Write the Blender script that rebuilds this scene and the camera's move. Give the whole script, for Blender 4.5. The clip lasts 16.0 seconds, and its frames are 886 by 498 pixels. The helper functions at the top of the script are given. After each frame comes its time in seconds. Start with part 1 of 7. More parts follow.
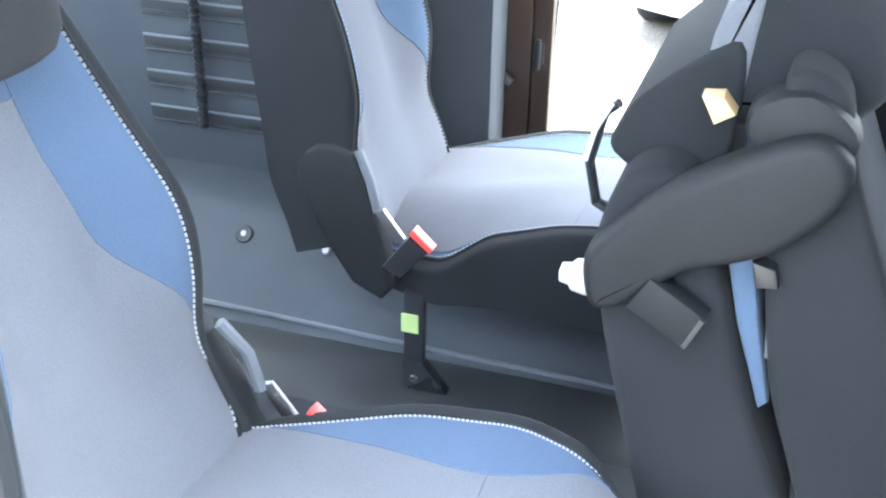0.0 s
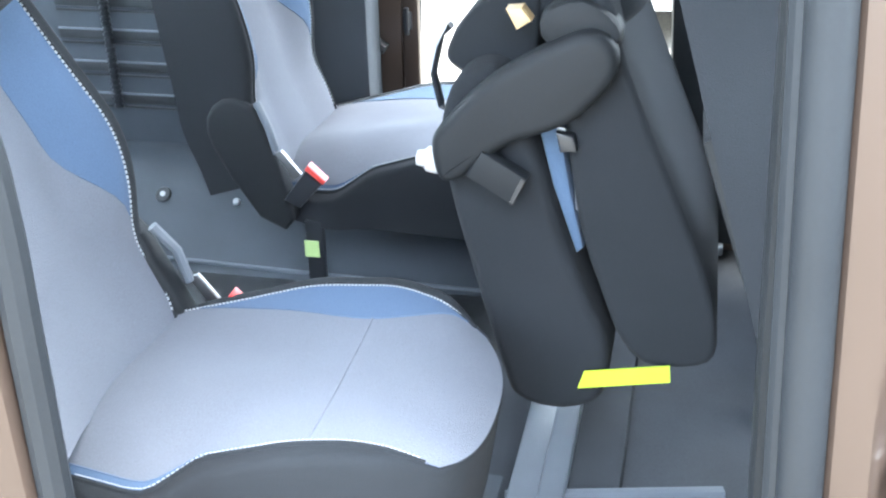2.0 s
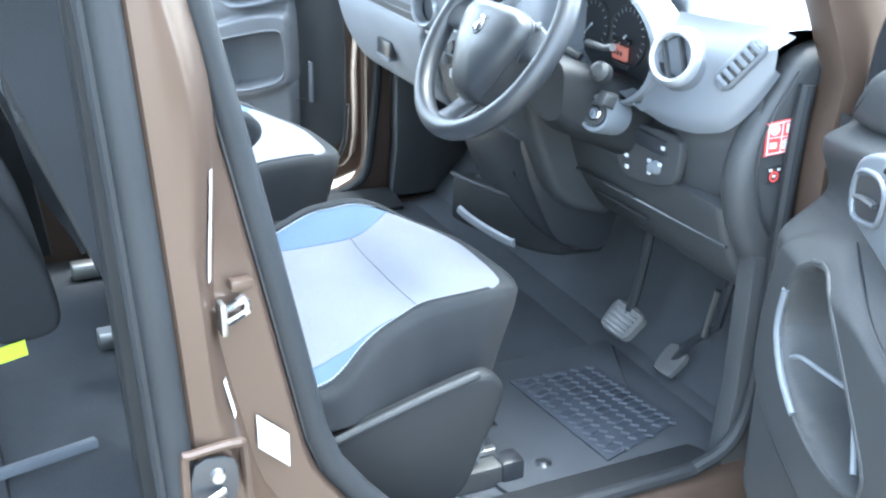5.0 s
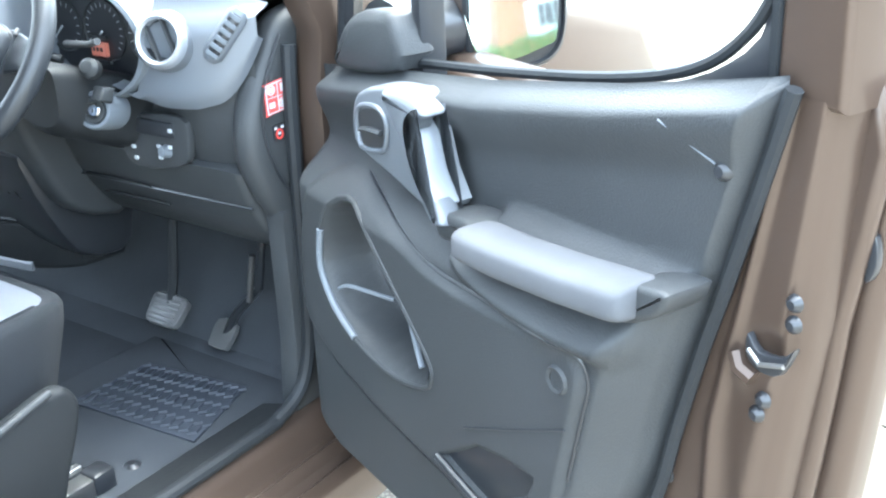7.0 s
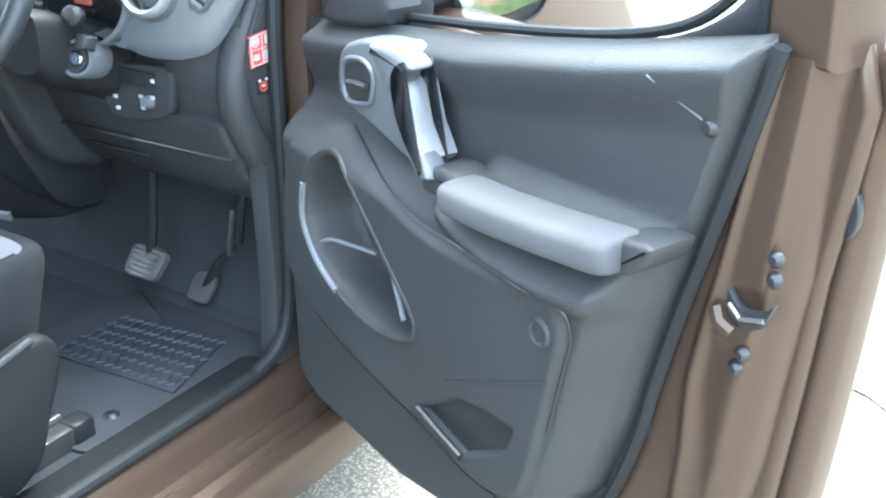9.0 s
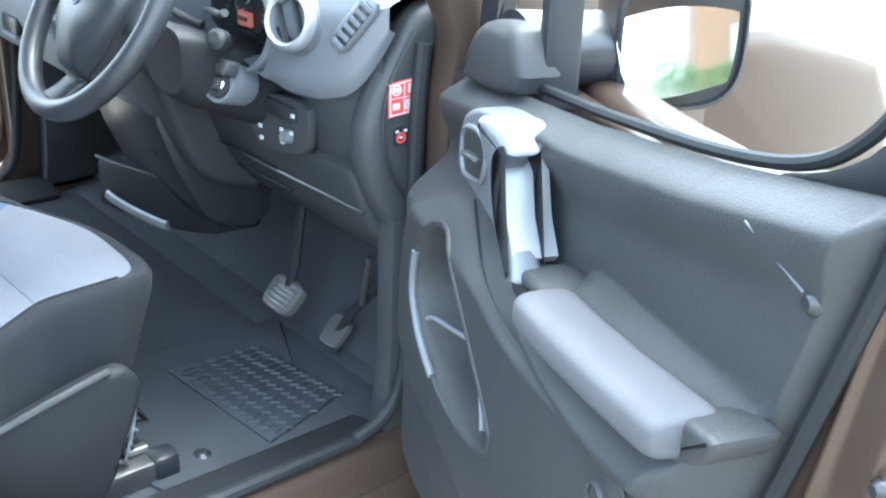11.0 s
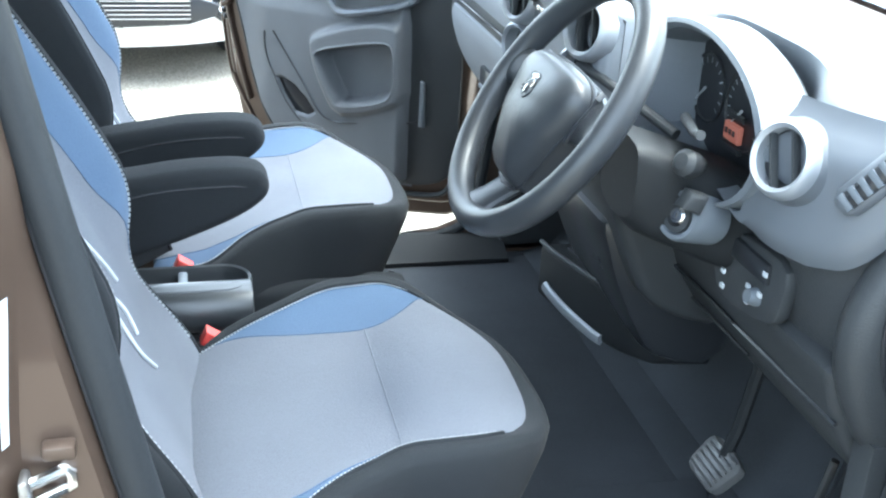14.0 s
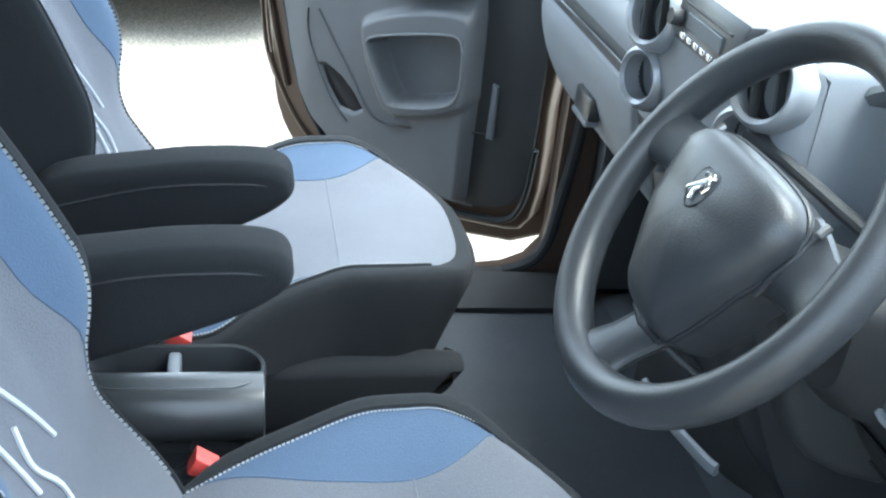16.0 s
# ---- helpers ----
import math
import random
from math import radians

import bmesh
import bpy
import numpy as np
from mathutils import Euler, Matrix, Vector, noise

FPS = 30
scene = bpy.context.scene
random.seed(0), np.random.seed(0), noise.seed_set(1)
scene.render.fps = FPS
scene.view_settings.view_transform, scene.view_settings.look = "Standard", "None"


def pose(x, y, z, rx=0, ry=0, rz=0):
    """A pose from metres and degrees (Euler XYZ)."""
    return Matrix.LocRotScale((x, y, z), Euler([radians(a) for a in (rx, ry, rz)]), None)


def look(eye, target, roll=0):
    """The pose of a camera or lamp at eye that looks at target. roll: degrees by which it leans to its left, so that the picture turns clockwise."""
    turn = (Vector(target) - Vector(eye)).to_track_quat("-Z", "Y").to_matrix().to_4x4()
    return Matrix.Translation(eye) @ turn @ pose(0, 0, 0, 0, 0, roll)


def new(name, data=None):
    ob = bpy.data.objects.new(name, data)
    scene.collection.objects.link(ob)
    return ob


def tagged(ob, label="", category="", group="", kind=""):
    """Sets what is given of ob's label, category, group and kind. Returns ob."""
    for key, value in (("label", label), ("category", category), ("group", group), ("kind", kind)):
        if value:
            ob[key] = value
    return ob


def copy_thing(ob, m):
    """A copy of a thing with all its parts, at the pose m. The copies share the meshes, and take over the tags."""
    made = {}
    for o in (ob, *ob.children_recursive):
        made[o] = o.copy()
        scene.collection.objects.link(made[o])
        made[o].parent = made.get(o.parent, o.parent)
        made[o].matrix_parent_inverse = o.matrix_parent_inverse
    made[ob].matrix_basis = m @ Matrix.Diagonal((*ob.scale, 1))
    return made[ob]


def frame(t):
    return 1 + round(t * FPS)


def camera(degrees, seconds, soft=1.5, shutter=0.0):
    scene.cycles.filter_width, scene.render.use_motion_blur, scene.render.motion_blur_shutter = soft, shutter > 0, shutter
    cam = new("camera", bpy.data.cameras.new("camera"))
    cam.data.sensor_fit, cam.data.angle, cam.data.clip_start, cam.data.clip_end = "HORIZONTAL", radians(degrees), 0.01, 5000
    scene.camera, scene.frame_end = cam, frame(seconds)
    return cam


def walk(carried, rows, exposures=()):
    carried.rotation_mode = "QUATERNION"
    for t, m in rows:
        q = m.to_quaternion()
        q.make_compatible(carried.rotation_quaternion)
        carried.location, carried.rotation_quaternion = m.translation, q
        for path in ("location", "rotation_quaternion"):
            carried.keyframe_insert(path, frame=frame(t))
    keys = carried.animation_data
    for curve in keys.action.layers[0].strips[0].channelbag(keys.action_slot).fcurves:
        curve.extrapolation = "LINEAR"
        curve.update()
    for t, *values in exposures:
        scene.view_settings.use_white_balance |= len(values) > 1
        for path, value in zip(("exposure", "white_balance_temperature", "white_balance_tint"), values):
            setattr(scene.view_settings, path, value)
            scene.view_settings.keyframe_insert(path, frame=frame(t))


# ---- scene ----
cam = camera(43.4, 16.0, 2.2)
PATH = [
    (0, (-0.715, -1.24, 1.483), (-1.27, 0.452, 0.571), 1.0),
    (0.5, (-0.715, -1.294, 1.493), (-1.437, 0.334, 0.582), -0.4),
    (1, (-0.715, -1.395, 1.492), (-1.311, 0.313, 0.638), 0.7),
    (1.5, (-0.657, -1.521, 1.483), (-1.063, 0.223, 0.591), -0.3),
    (2, (-0.563, -1.586, 1.492), (-0.976, 0.158, 0.603), -1.4),
    (2.5, (-0.463, -1.668, 1.486), (-0.831, 0.097, 0.619), 1.1),
    (3, (-0.481, -1.695, 1.497), (-0.615, 0.123, 0.675), 1.4),
    (3.2, (-0.499, -1.7, 1.501), (-0.473, 0.129, 0.692), 0.9),
    (5.3, (-0.675, -1.958, 1.501), (0.236, -0.35, 0.734), 1.2),
    (5.5, (-0.698, -1.954, 1.501), (0.304, -0.392, 0.755), 0.8),
    (6, (-0.755, -1.927, 1.499), (0.512, -0.568, 0.759), -2.8),
    (6.5, (-0.794, -1.933, 1.494), (0.64, -0.753, 0.75), -2.9),
    (7, (-0.765, -1.959, 1.478), (0.721, -0.877, 0.689), -2.6),
    (7.5, (-0.767, -1.965, 1.446), (0.719, -0.982, 0.537), -1.9),
    (8, (-0.774, -1.951, 1.435), (0.678, -0.991, 0.452), -1.6),
    (8.5, (-0.798, -1.948, 1.459), (0.696, -0.955, 0.574), -1.0),
    (8.7, (-0.797, -1.949, 1.465), (0.707, -0.948, 0.606), -0.9),
    (10.8, (-0.523, -1.996, 1.48), (0.693, -0.652, 0.633), 1.3),
    (11, (-0.481, -1.968, 1.481), (0.709, -0.586, 0.658), 2.2),
    (11.5, (-0.417, -1.921, 1.472), (0.616, -0.427, 0.636), 3.7),
    (12, (-0.389, -1.929, 1.478), (0.341, -0.269, 0.633), 4.3),
    (12.5, (-0.294, -1.945, 1.486), (0.156, -0.175, 0.671), 5.8),
    (13, (-0.236, -1.897, 1.501), (0.092, -0.093, 0.704), 4.6),
    (13.5, (-0.236, -1.748, 1.503), (0.18, 0.023, 0.672), 3.4),
    (14, (-0.232, -1.61, 1.498), (0.206, 0.159, 0.675), 3.0),
    (14.5, (-0.181, -1.473, 1.486), (0.182, 0.308, 0.651), 4.1),
    (15, (-0.162, -1.365, 1.484), (0.162, 0.42, 0.642), 5.8),
    (15.5, (-0.169, -1.228, 1.475), (0.234, 0.516, 0.583), 5.3),
    (16, (-0.186, -1.108, 1.465), (0.191, 0.632, 0.553), 6.4),
]
EXPOSURES = [(t, e - 0.50, k, g) for t, e, k, g in ((0, 5.62, 6050, 5), (0.5, 5.52, 6030, 5), (2, 5.40, 5950, 3), (3.2, 5.26, 5900, 4), (5.3, 5.14, 5650, 0), (7, 4.98, 5850, 0), (8.7, 4.73, 5950, 0), (11, 4.63, 5700, -1), (12.8, 4.6, 5750, -1), (15, 4.25, 5850, -2), (16, 4.11, 5850, -2))]
walk(cam, [(t, look(eye, target, roll)) for t, eye, target, roll in PATH], EXPOSURES)

# ---- light ----
SUN_EL, SUN_AZ = radians(74), radians(15)     # azimuth from +x towards +y
world = bpy.data.worlds.new("world")
scene.world = world
world.use_nodes = True
wn = world.node_tree.nodes
sky = wn.new("ShaderNodeTexSky")
sky.sky_type, sky.sun_disc = "NISHITA", False
sky.sun_elevation, sky.sun_rotation = SUN_EL, radians(90) - SUN_AZ
sky.air_density, sky.dust_density = 1.0, 3.0
cloud = wn.new("ShaderNodeHueSaturation")      # thin cloud: a paler sky
cloud.inputs["Saturation"].default_value = 0.45
world.node_tree.links.new(sky.outputs[0], cloud.inputs["Color"])
world.node_tree.links.new(cloud.outputs[0], wn["Background"].inputs[0])
wn["Background"].inputs[1].default_value = 0.15
sun_data = bpy.data.lights.new("sun", "SUN")
sun_data.energy, sun_data.angle, sun_data.color = 0.5, radians(60), (1.0, 0.97, 0.93)
sun = new("sun", sun_data)
sun.matrix_world = look((0, 0, 0), (-math.cos(SUN_EL) * math.cos(SUN_AZ), -math.cos(SUN_EL) * math.sin(SUN_AZ), -math.sin(SUN_EL)))


# ---- materials ----
def material(name, color, rough=0.6, metal=0.0, grain=0.0, scale=300.0, bump=0.0, var=0.12, var_scale=6.0, sheen=0.0, coat=0.0, spec=0.5):
    m = bpy.data.materials.new(name)
    m.use_nodes = True
    nt = m.node_tree
    b = nt.nodes["Principled BSDF"]
    b.inputs["Roughness"].default_value, b.inputs["Metallic"].default_value = rough, metal
    b.inputs["Sheen Weight"].default_value = sheen
    b.inputs["Specular IOR Level"].default_value = spec
    b.inputs["Coat Weight"].default_value = coat
    b.inputs["Coat Roughness"].default_value = 0.08
    co = nt.nodes.new("ShaderNodeTexCoord")
    big = nt.nodes.new("ShaderNodeTexNoise")
    big.inputs["Scale"].default_value, big.inputs["Detail"].default_value = var_scale, 4
    fine = nt.nodes.new("ShaderNodeTexNoise")
    fine.inputs["Scale"].default_value, fine.inputs["Detail"].default_value = scale, 3
    for n in (big, fine):
        nt.links.new(co.outputs["Object"], n.inputs["Vector"])
    add = nt.nodes.new("ShaderNodeMath")
    add.operation = "MULTIPLY_ADD"
    nt.links.new(fine.outputs["Fac"], add.inputs[0])
    add.inputs[1].default_value = grain
    mr = nt.nodes.new("ShaderNodeMapRange")
    nt.links.new(big.outputs["Fac"], mr.inputs[0])
    mr.inputs[1].default_value, mr.inputs[2].default_value = 0.25, 0.75
    mr.inputs[3].default_value, mr.inputs[4].default_value = 1 - var - grain / 2, 1 + var - grain / 2
    nt.links.new(mr.outputs[0], add.inputs[2])
    mul = nt.nodes.new("ShaderNodeVectorMath")
    mul.operation = "SCALE"
    mul.inputs[0].default_value = color
    nt.links.new(add.outputs[0], mul.inputs["Scale"])
    nt.links.new(mul.outputs[0], b.inputs["Base Color"])
    rr = nt.nodes.new("ShaderNodeMapRange")
    nt.links.new(big.outputs["Fac"], rr.inputs[0])
    rr.inputs[3].default_value, rr.inputs[4].default_value = max(rough - 0.08, 0.02), min(rough + 0.08, 1)
    nt.links.new(rr.outputs[0], b.inputs["Roughness"])
    if bump:
        bp = nt.nodes.new("ShaderNodeBump")
        bp.inputs["Strength"].default_value, bp.inputs["Distance"].default_value = bump, 0.002
        nt.links.new(fine.outputs["Fac"], bp.inputs["Height"])
        nt.links.new(bp.outputs[0], b.inputs["Normal"])
    return m


GREY_FABRIC = material("grey mesh fabric", (0.119, 0.126, 0.146), 0.9, grain=0.4, scale=480, bump=0.5, var=0.06, sheen=0.08, spec=0.12)
BLUE_FABRIC = material("blue fabric", (0.070, 0.103, 0.160), 0.88, grain=0.3, scale=480, bump=0.4, var=0.06, sheen=0.08, spec=0.12)
BLACK_FABRIC = material("black fabric", (0.020, 0.0218, 0.0245), 0.95, grain=0.35, scale=800, bump=0.4, sheen=0.03, spec=0.1)
STITCH = material("pale thread", (0.374, 0.391, 0.408), 0.8)
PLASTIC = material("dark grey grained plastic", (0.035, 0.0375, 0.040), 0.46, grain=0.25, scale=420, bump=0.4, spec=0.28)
PLASTIC_MID = material("slate plastic", (0.119, 0.1326, 0.1496), 0.45, grain=0.15, scale=700, bump=0.25, spec=0.3)
DASH_GREY = material("mid grey grained plastic", (0.175, 0.188, 0.208), 0.5, grain=0.15, scale=700, bump=0.25, spec=0.3)
# paler copy of the door plastic, with passenger-side brightness put into its colour
DOOR_LIT = material("lit door plastic", (0.115, 0.121, 0.130), 0.5, grain=0.18, scale=600, bump=0.3, spec=0.3)
SLATE = material("slate trim felt", (0.056, 0.064, 0.074), 0.7, grain=0.3, scale=600, bump=0.3, spec=0.25)
MATTE_BLACK = material("matte black plastic", (0.0165, 0.018, 0.0197), 0.55, grain=0.25, scale=700, bump=0.35, spec=0.18)
PAD_CLOTH = material("pale grey armrest cloth", (0.082, 0.085, 0.093), 0.9, grain=0.25, scale=900, bump=0.3, spec=0.12)
PLASTIC_GLOSS = material("smooth black plastic", (0.0204, 0.0221, 0.0255), 0.3, var=0.05)
RUBBER = material("black rubber seal", (0.017, 0.019, 0.0215), 0.5, grain=0.2, scale=200, bump=0.15, spec=0.2)
CARPET = material("black carpet", (0.052, 0.056, 0.062), 1.0, grain=0.5, scale=500, bump=0.8, spec=0.05)
MAT = material("rubber mat", (0.036, 0.041, 0.051), 0.5, grain=0.2, scale=300, bump=0.2, spec=0.3)
PAINT = material("brown metallic paint", (0.068, 0.048, 0.037), 0.34, metal=0.4, grain=0.10, scale=1400, var=0.04, coat=0.25, spec=0.3)
SATIN = material("satin silver-blue paint", (0.125, 0.137, 0.155), 0.42, metal=0.3, var=0.04)
SATIN_BRIGHT = material("bright satin silver", (0.28, 0.298, 0.322), 0.35, metal=0.4, var=0.04)
CHROME = material("bright metal", (0.7, 0.7, 0.7), 0.2, metal=1.0, var=0.06)
STEEL = material("dull steel", (0.32, 0.32, 0.32), 0.4, metal=1.0)
RED = material("red plastic", (0.62, 0.07, 0.06), 0.4)
YELLOW = material("fluorescent yellow label", (0.42, 0.55, 0.03), 0.5)
WHITE = material("white label", (0.459, 0.4845, 0.51), 0.5)
TAN = material("tan plastic", (0.5, 0.36, 0.18), 0.5)
SILVER_CAR = material("silver car paint", (0.55, 0.56, 0.56), 0.3, metal=0.4, coat=0.5, var=0.03)
GLASS = bpy.data.materials.new("window glass")
GLASS.use_nodes = True
gb = GLASS.node_tree.nodes["Principled BSDF"]
gb.inputs["Transmission Weight"].default_value, gb.inputs["Roughness"].default_value, gb.inputs["IOR"].default_value = 1.0, 0.0, 1.05
gb.inputs["Base Color"].default_value = (0.97, 1.0, 0.99, 1)


# ---- building helpers ----
def empty(name, at, label="", category="", group="", kind=""):
    ob = new(name)
    ob.location = at
    ob.empty_display_size = 0.05
    return tagged(ob, label, category, group, kind)


def world_of(ob):
    m = ob.matrix_basis.copy()
    while ob.parent:
        ob = ob.parent
        m = ob.matrix_basis @ m
    return m


def part(name, bm, mat, parent=None, label="", smooth=True, local=False, sharp=35):
    """One mesh object of a bmesh in world coordinates (local: in its root's own), under a thing or part."""
    bmesh.ops.remove_doubles(bm, verts=bm.verts, dist=1e-5)
    bmesh.ops.recalc_face_normals(bm, faces=bm.faces)
    if parent is not None and not local:
        bmesh.ops.transform(bm, matrix=world_of(parent).inverted(), verts=bm.verts)
    me = bpy.data.meshes.new(name)
    if smooth:
        for f in bm.faces:
            f.smooth = True
        for e in bm.edges:
            if len(e.link_faces) == 2 and e.calc_face_angle(0) > radians(sharp):
                e.smooth = False
    bm.to_mesh(me)
    bm.free()
    me.materials.append(mat)
    ob = new(name, me)
    ob.parent = parent
    if label:
        ob["label"] = label
    return ob


def merge(*bms):
    out = bmesh.new()
    for b in bms:
        me = bpy.data.meshes.new("tmp")
        b.to_mesh(me)
        b.free()
        out.from_mesh(me)
        bpy.data.meshes.remove(me)
    return out


def bm_box(lo, hi, r=0.005, seg=2):
    bm = bmesh.new()
    bmesh.ops.create_cube(bm, size=1)
    lo, hi = Vector(lo), Vector(hi)
    for v in bm.verts:
        v.co = Vector([(a + b) / 2 + c * (b - a) for a, b, c in zip(lo, hi, v.co)])
    r = min(r, min(hi - lo) * 0.45)
    if r > 0:
        bmesh.ops.bevel(bm, geom=bm.edges[:], offset=r, segments=seg, profile=0.5, affect="EDGES")
    return bm


def bm_prism(poly, a, b, axis="y", r=0.006, seg=2):
    """A polygon in the two other axes, extruded along axis from a to b, with rounded rims."""
    def at(p, q, w):
        return {"x": (w, p, q), "y": (p, w, q), "z": (p, q, w)}[axis]
    pts = [Vector((p[0], p[1])) for p in poly]
    n = len(pts)
    turn = 1 if sum(pts[i - 1].x * pts[i].y - pts[i].x * pts[i - 1].y for i in range(n)) > 0 else -1
    nrm = []
    for i in range(n):
        d1, d2 = (pts[i] - pts[i - 1]).normalized(), (pts[(i + 1) % n] - pts[i]).normalized()
        m = Vector((d1.y + d2.y, -d1.x - d2.x)) * turn
        m = m.normalized() if m.length > 1e-6 else Vector((d1.y, -d1.x)) * turn
        nrm.append(m / max(abs(m.dot(Vector((d1.y, -d1.x)) * turn)), 0.7))
    r = min(r, abs(b - a) * 0.49)
    sg = 1 if b > a else -1
    steps = [(r * (1 - math.sin(k / seg * math.pi / 2)), r * (1 - math.cos(k / seg * math.pi / 2))) for k in range(seg + 1)] if r > 0 else [(0, 0)]
    levels = [(i, a + sg * d) for i, d in steps] + [(i, b - sg * d) for i, d in reversed(steps)]
    bm = bmesh.new()
    rings = [[bm.verts.new(at(p.x - m.x * i, p.y - m.y * i, w)) for p, m in zip(pts, nrm)] for i, w in levels]
    for u, v in zip(rings, rings[1:]):
        for k in range(n):
            bm.faces.new((u[k], u[(k + 1) % n], v[(k + 1) % n], v[k]))
    bm.faces.new(rings[0][::-1])
    bm.faces.new(rings[-1])
    return bm


def smooth_poly(pts, n=4, closed=True):
    """A Catmull-Rom line through the points."""
    pts = [Vector(p) for p in pts]
    m, out = len(pts), []
    for i in range(m if closed else m - 1):
        if closed:
            p0, p1, p2, p3 = pts[i - 1], pts[i], pts[(i + 1) % m], pts[(i + 2) % m]
        else:
            p0, p1, p2, p3 = pts[max(i - 1, 0)], pts[i], pts[i + 1], pts[min(i + 2, m - 1)]
        for k in range(n):
            t = k / n
            out.append(0.5 * (2 * p1 + (p2 - p0) * t + (2 * p0 - 5 * p1 + 4 * p2 - p3) * t * t + (3 * p1 - p0 - 3 * p2 + p3) * t ** 3))
    if not closed:
        out.append(pts[-1])
    return out


def bm_tube(pts, r, sides=8, closed=False, flat=1.0, up=None):
    """A tube of radius r (a number, or one for each point) along points."""
    pts = [Vector(p) for p in pts]
    n = len(pts)
    rs = r if isinstance(r, (list, tuple)) else [r] * n
    bm = bmesh.new()
    rings, ref = [], Vector(up) if up else None
    for i, p in enumerate(pts):
        a = pts[i - 1] if i or closed else p
        b = pts[(i + 1) % n] if i < n - 1 or closed else p
        d = (b - a).normalized()
        if ref is None:
            ref = Vector((0, 0, 1)) if abs(d.z) < 0.9 else Vector((1, 0, 0))
        s = d.cross(ref).normalized()
        u = s.cross(d).normalized()
        if up is None:
            ref = u
        rings.append([bm.verts.new(p + (s * math.cos(k * math.tau / sides) + u * flat * math.sin(k * math.tau / sides)) * rs[i]) for k in range(sides)])
    for i in range(n if closed else n - 1):
        a, b = rings[i], rings[(i + 1) % n]
        for k in range(sides):
            bm.faces.new((a[k], a[(k + 1) % sides], b[(k + 1) % sides], b[k]))
    if not closed:
        bm.faces.new(rings[0][::-1])
        bm.faces.new(rings[-1])
    return bm


def bm_lathe(profile, at, axis, n=32, closed=False):
    """Profile of (radius, height) turned about an axis through at."""
    q = Vector(axis).to_track_quat("Z", "Y")
    bm = bmesh.new()
    rings = []
    for r, h in profile:
        if r < 1e-6:
            rings.append([bm.verts.new(Vector(at) + q @ Vector((0, 0, h)))])
        else:
            rings.append([bm.verts.new(Vector(at) + q @ Vector((r * math.cos(k * math.tau / n), r * math.sin(k * math.tau / n), h))) for k in range(n)])
    pairs = list(zip(rings, rings[1:])) + ([(rings[-1], rings[0])] if closed else [])
    for a, b in pairs:
        for k in range(n):
            if len(a) == 1 and len(b) == 1:
                break
            if len(a) == 1:
                bm.faces.new((a[0], b[k], b[(k + 1) % n]))
            elif len(b) == 1:
                bm.faces.new((a[k], a[(k + 1) % n], b[0]))
            else:
                bm.faces.new((a[k], a[(k + 1) % n], b[(k + 1) % n], b[k]))
    return bm


def bm_grid(f, us, vs):
    """A sheet f(u, v) over two lists of values."""
    bm = bmesh.new()
    vv = [[bm.verts.new(f(u, v)) for v in vs] for u in us]
    for i in range(len(us) - 1):
        for j in range(len(vs) - 1):
            bm.faces.new((vv[i][j], vv[i + 1][j], vv[i + 1][j + 1], vv[i][j + 1]))
    return bm


def bm_loft(rings, closed=True, caps=True):
    bm = bmesh.new()
    vv = [[bm.verts.new(p) for p in ring] for ring in rings]
    n = len(vv[0])
    for a, b in zip(vv, vv[1:]):
        for k in range(n if closed else n - 1):
            bm.faces.new((a[k], a[(k + 1) % n], b[(k + 1) % n], b[k]))
    if caps and closed:
        bm.faces.new(vv[0][::-1])
        bm.faces.new(vv[-1])
    return bm


def lin(a, b, n):
    return [a + (b - a) * i / n for i in range(n + 1)]


def soft_step(x, a, b):
    t = min(max((x - a) / (b - a), 0), 1)
    return t * t * (3 - 2 * t)


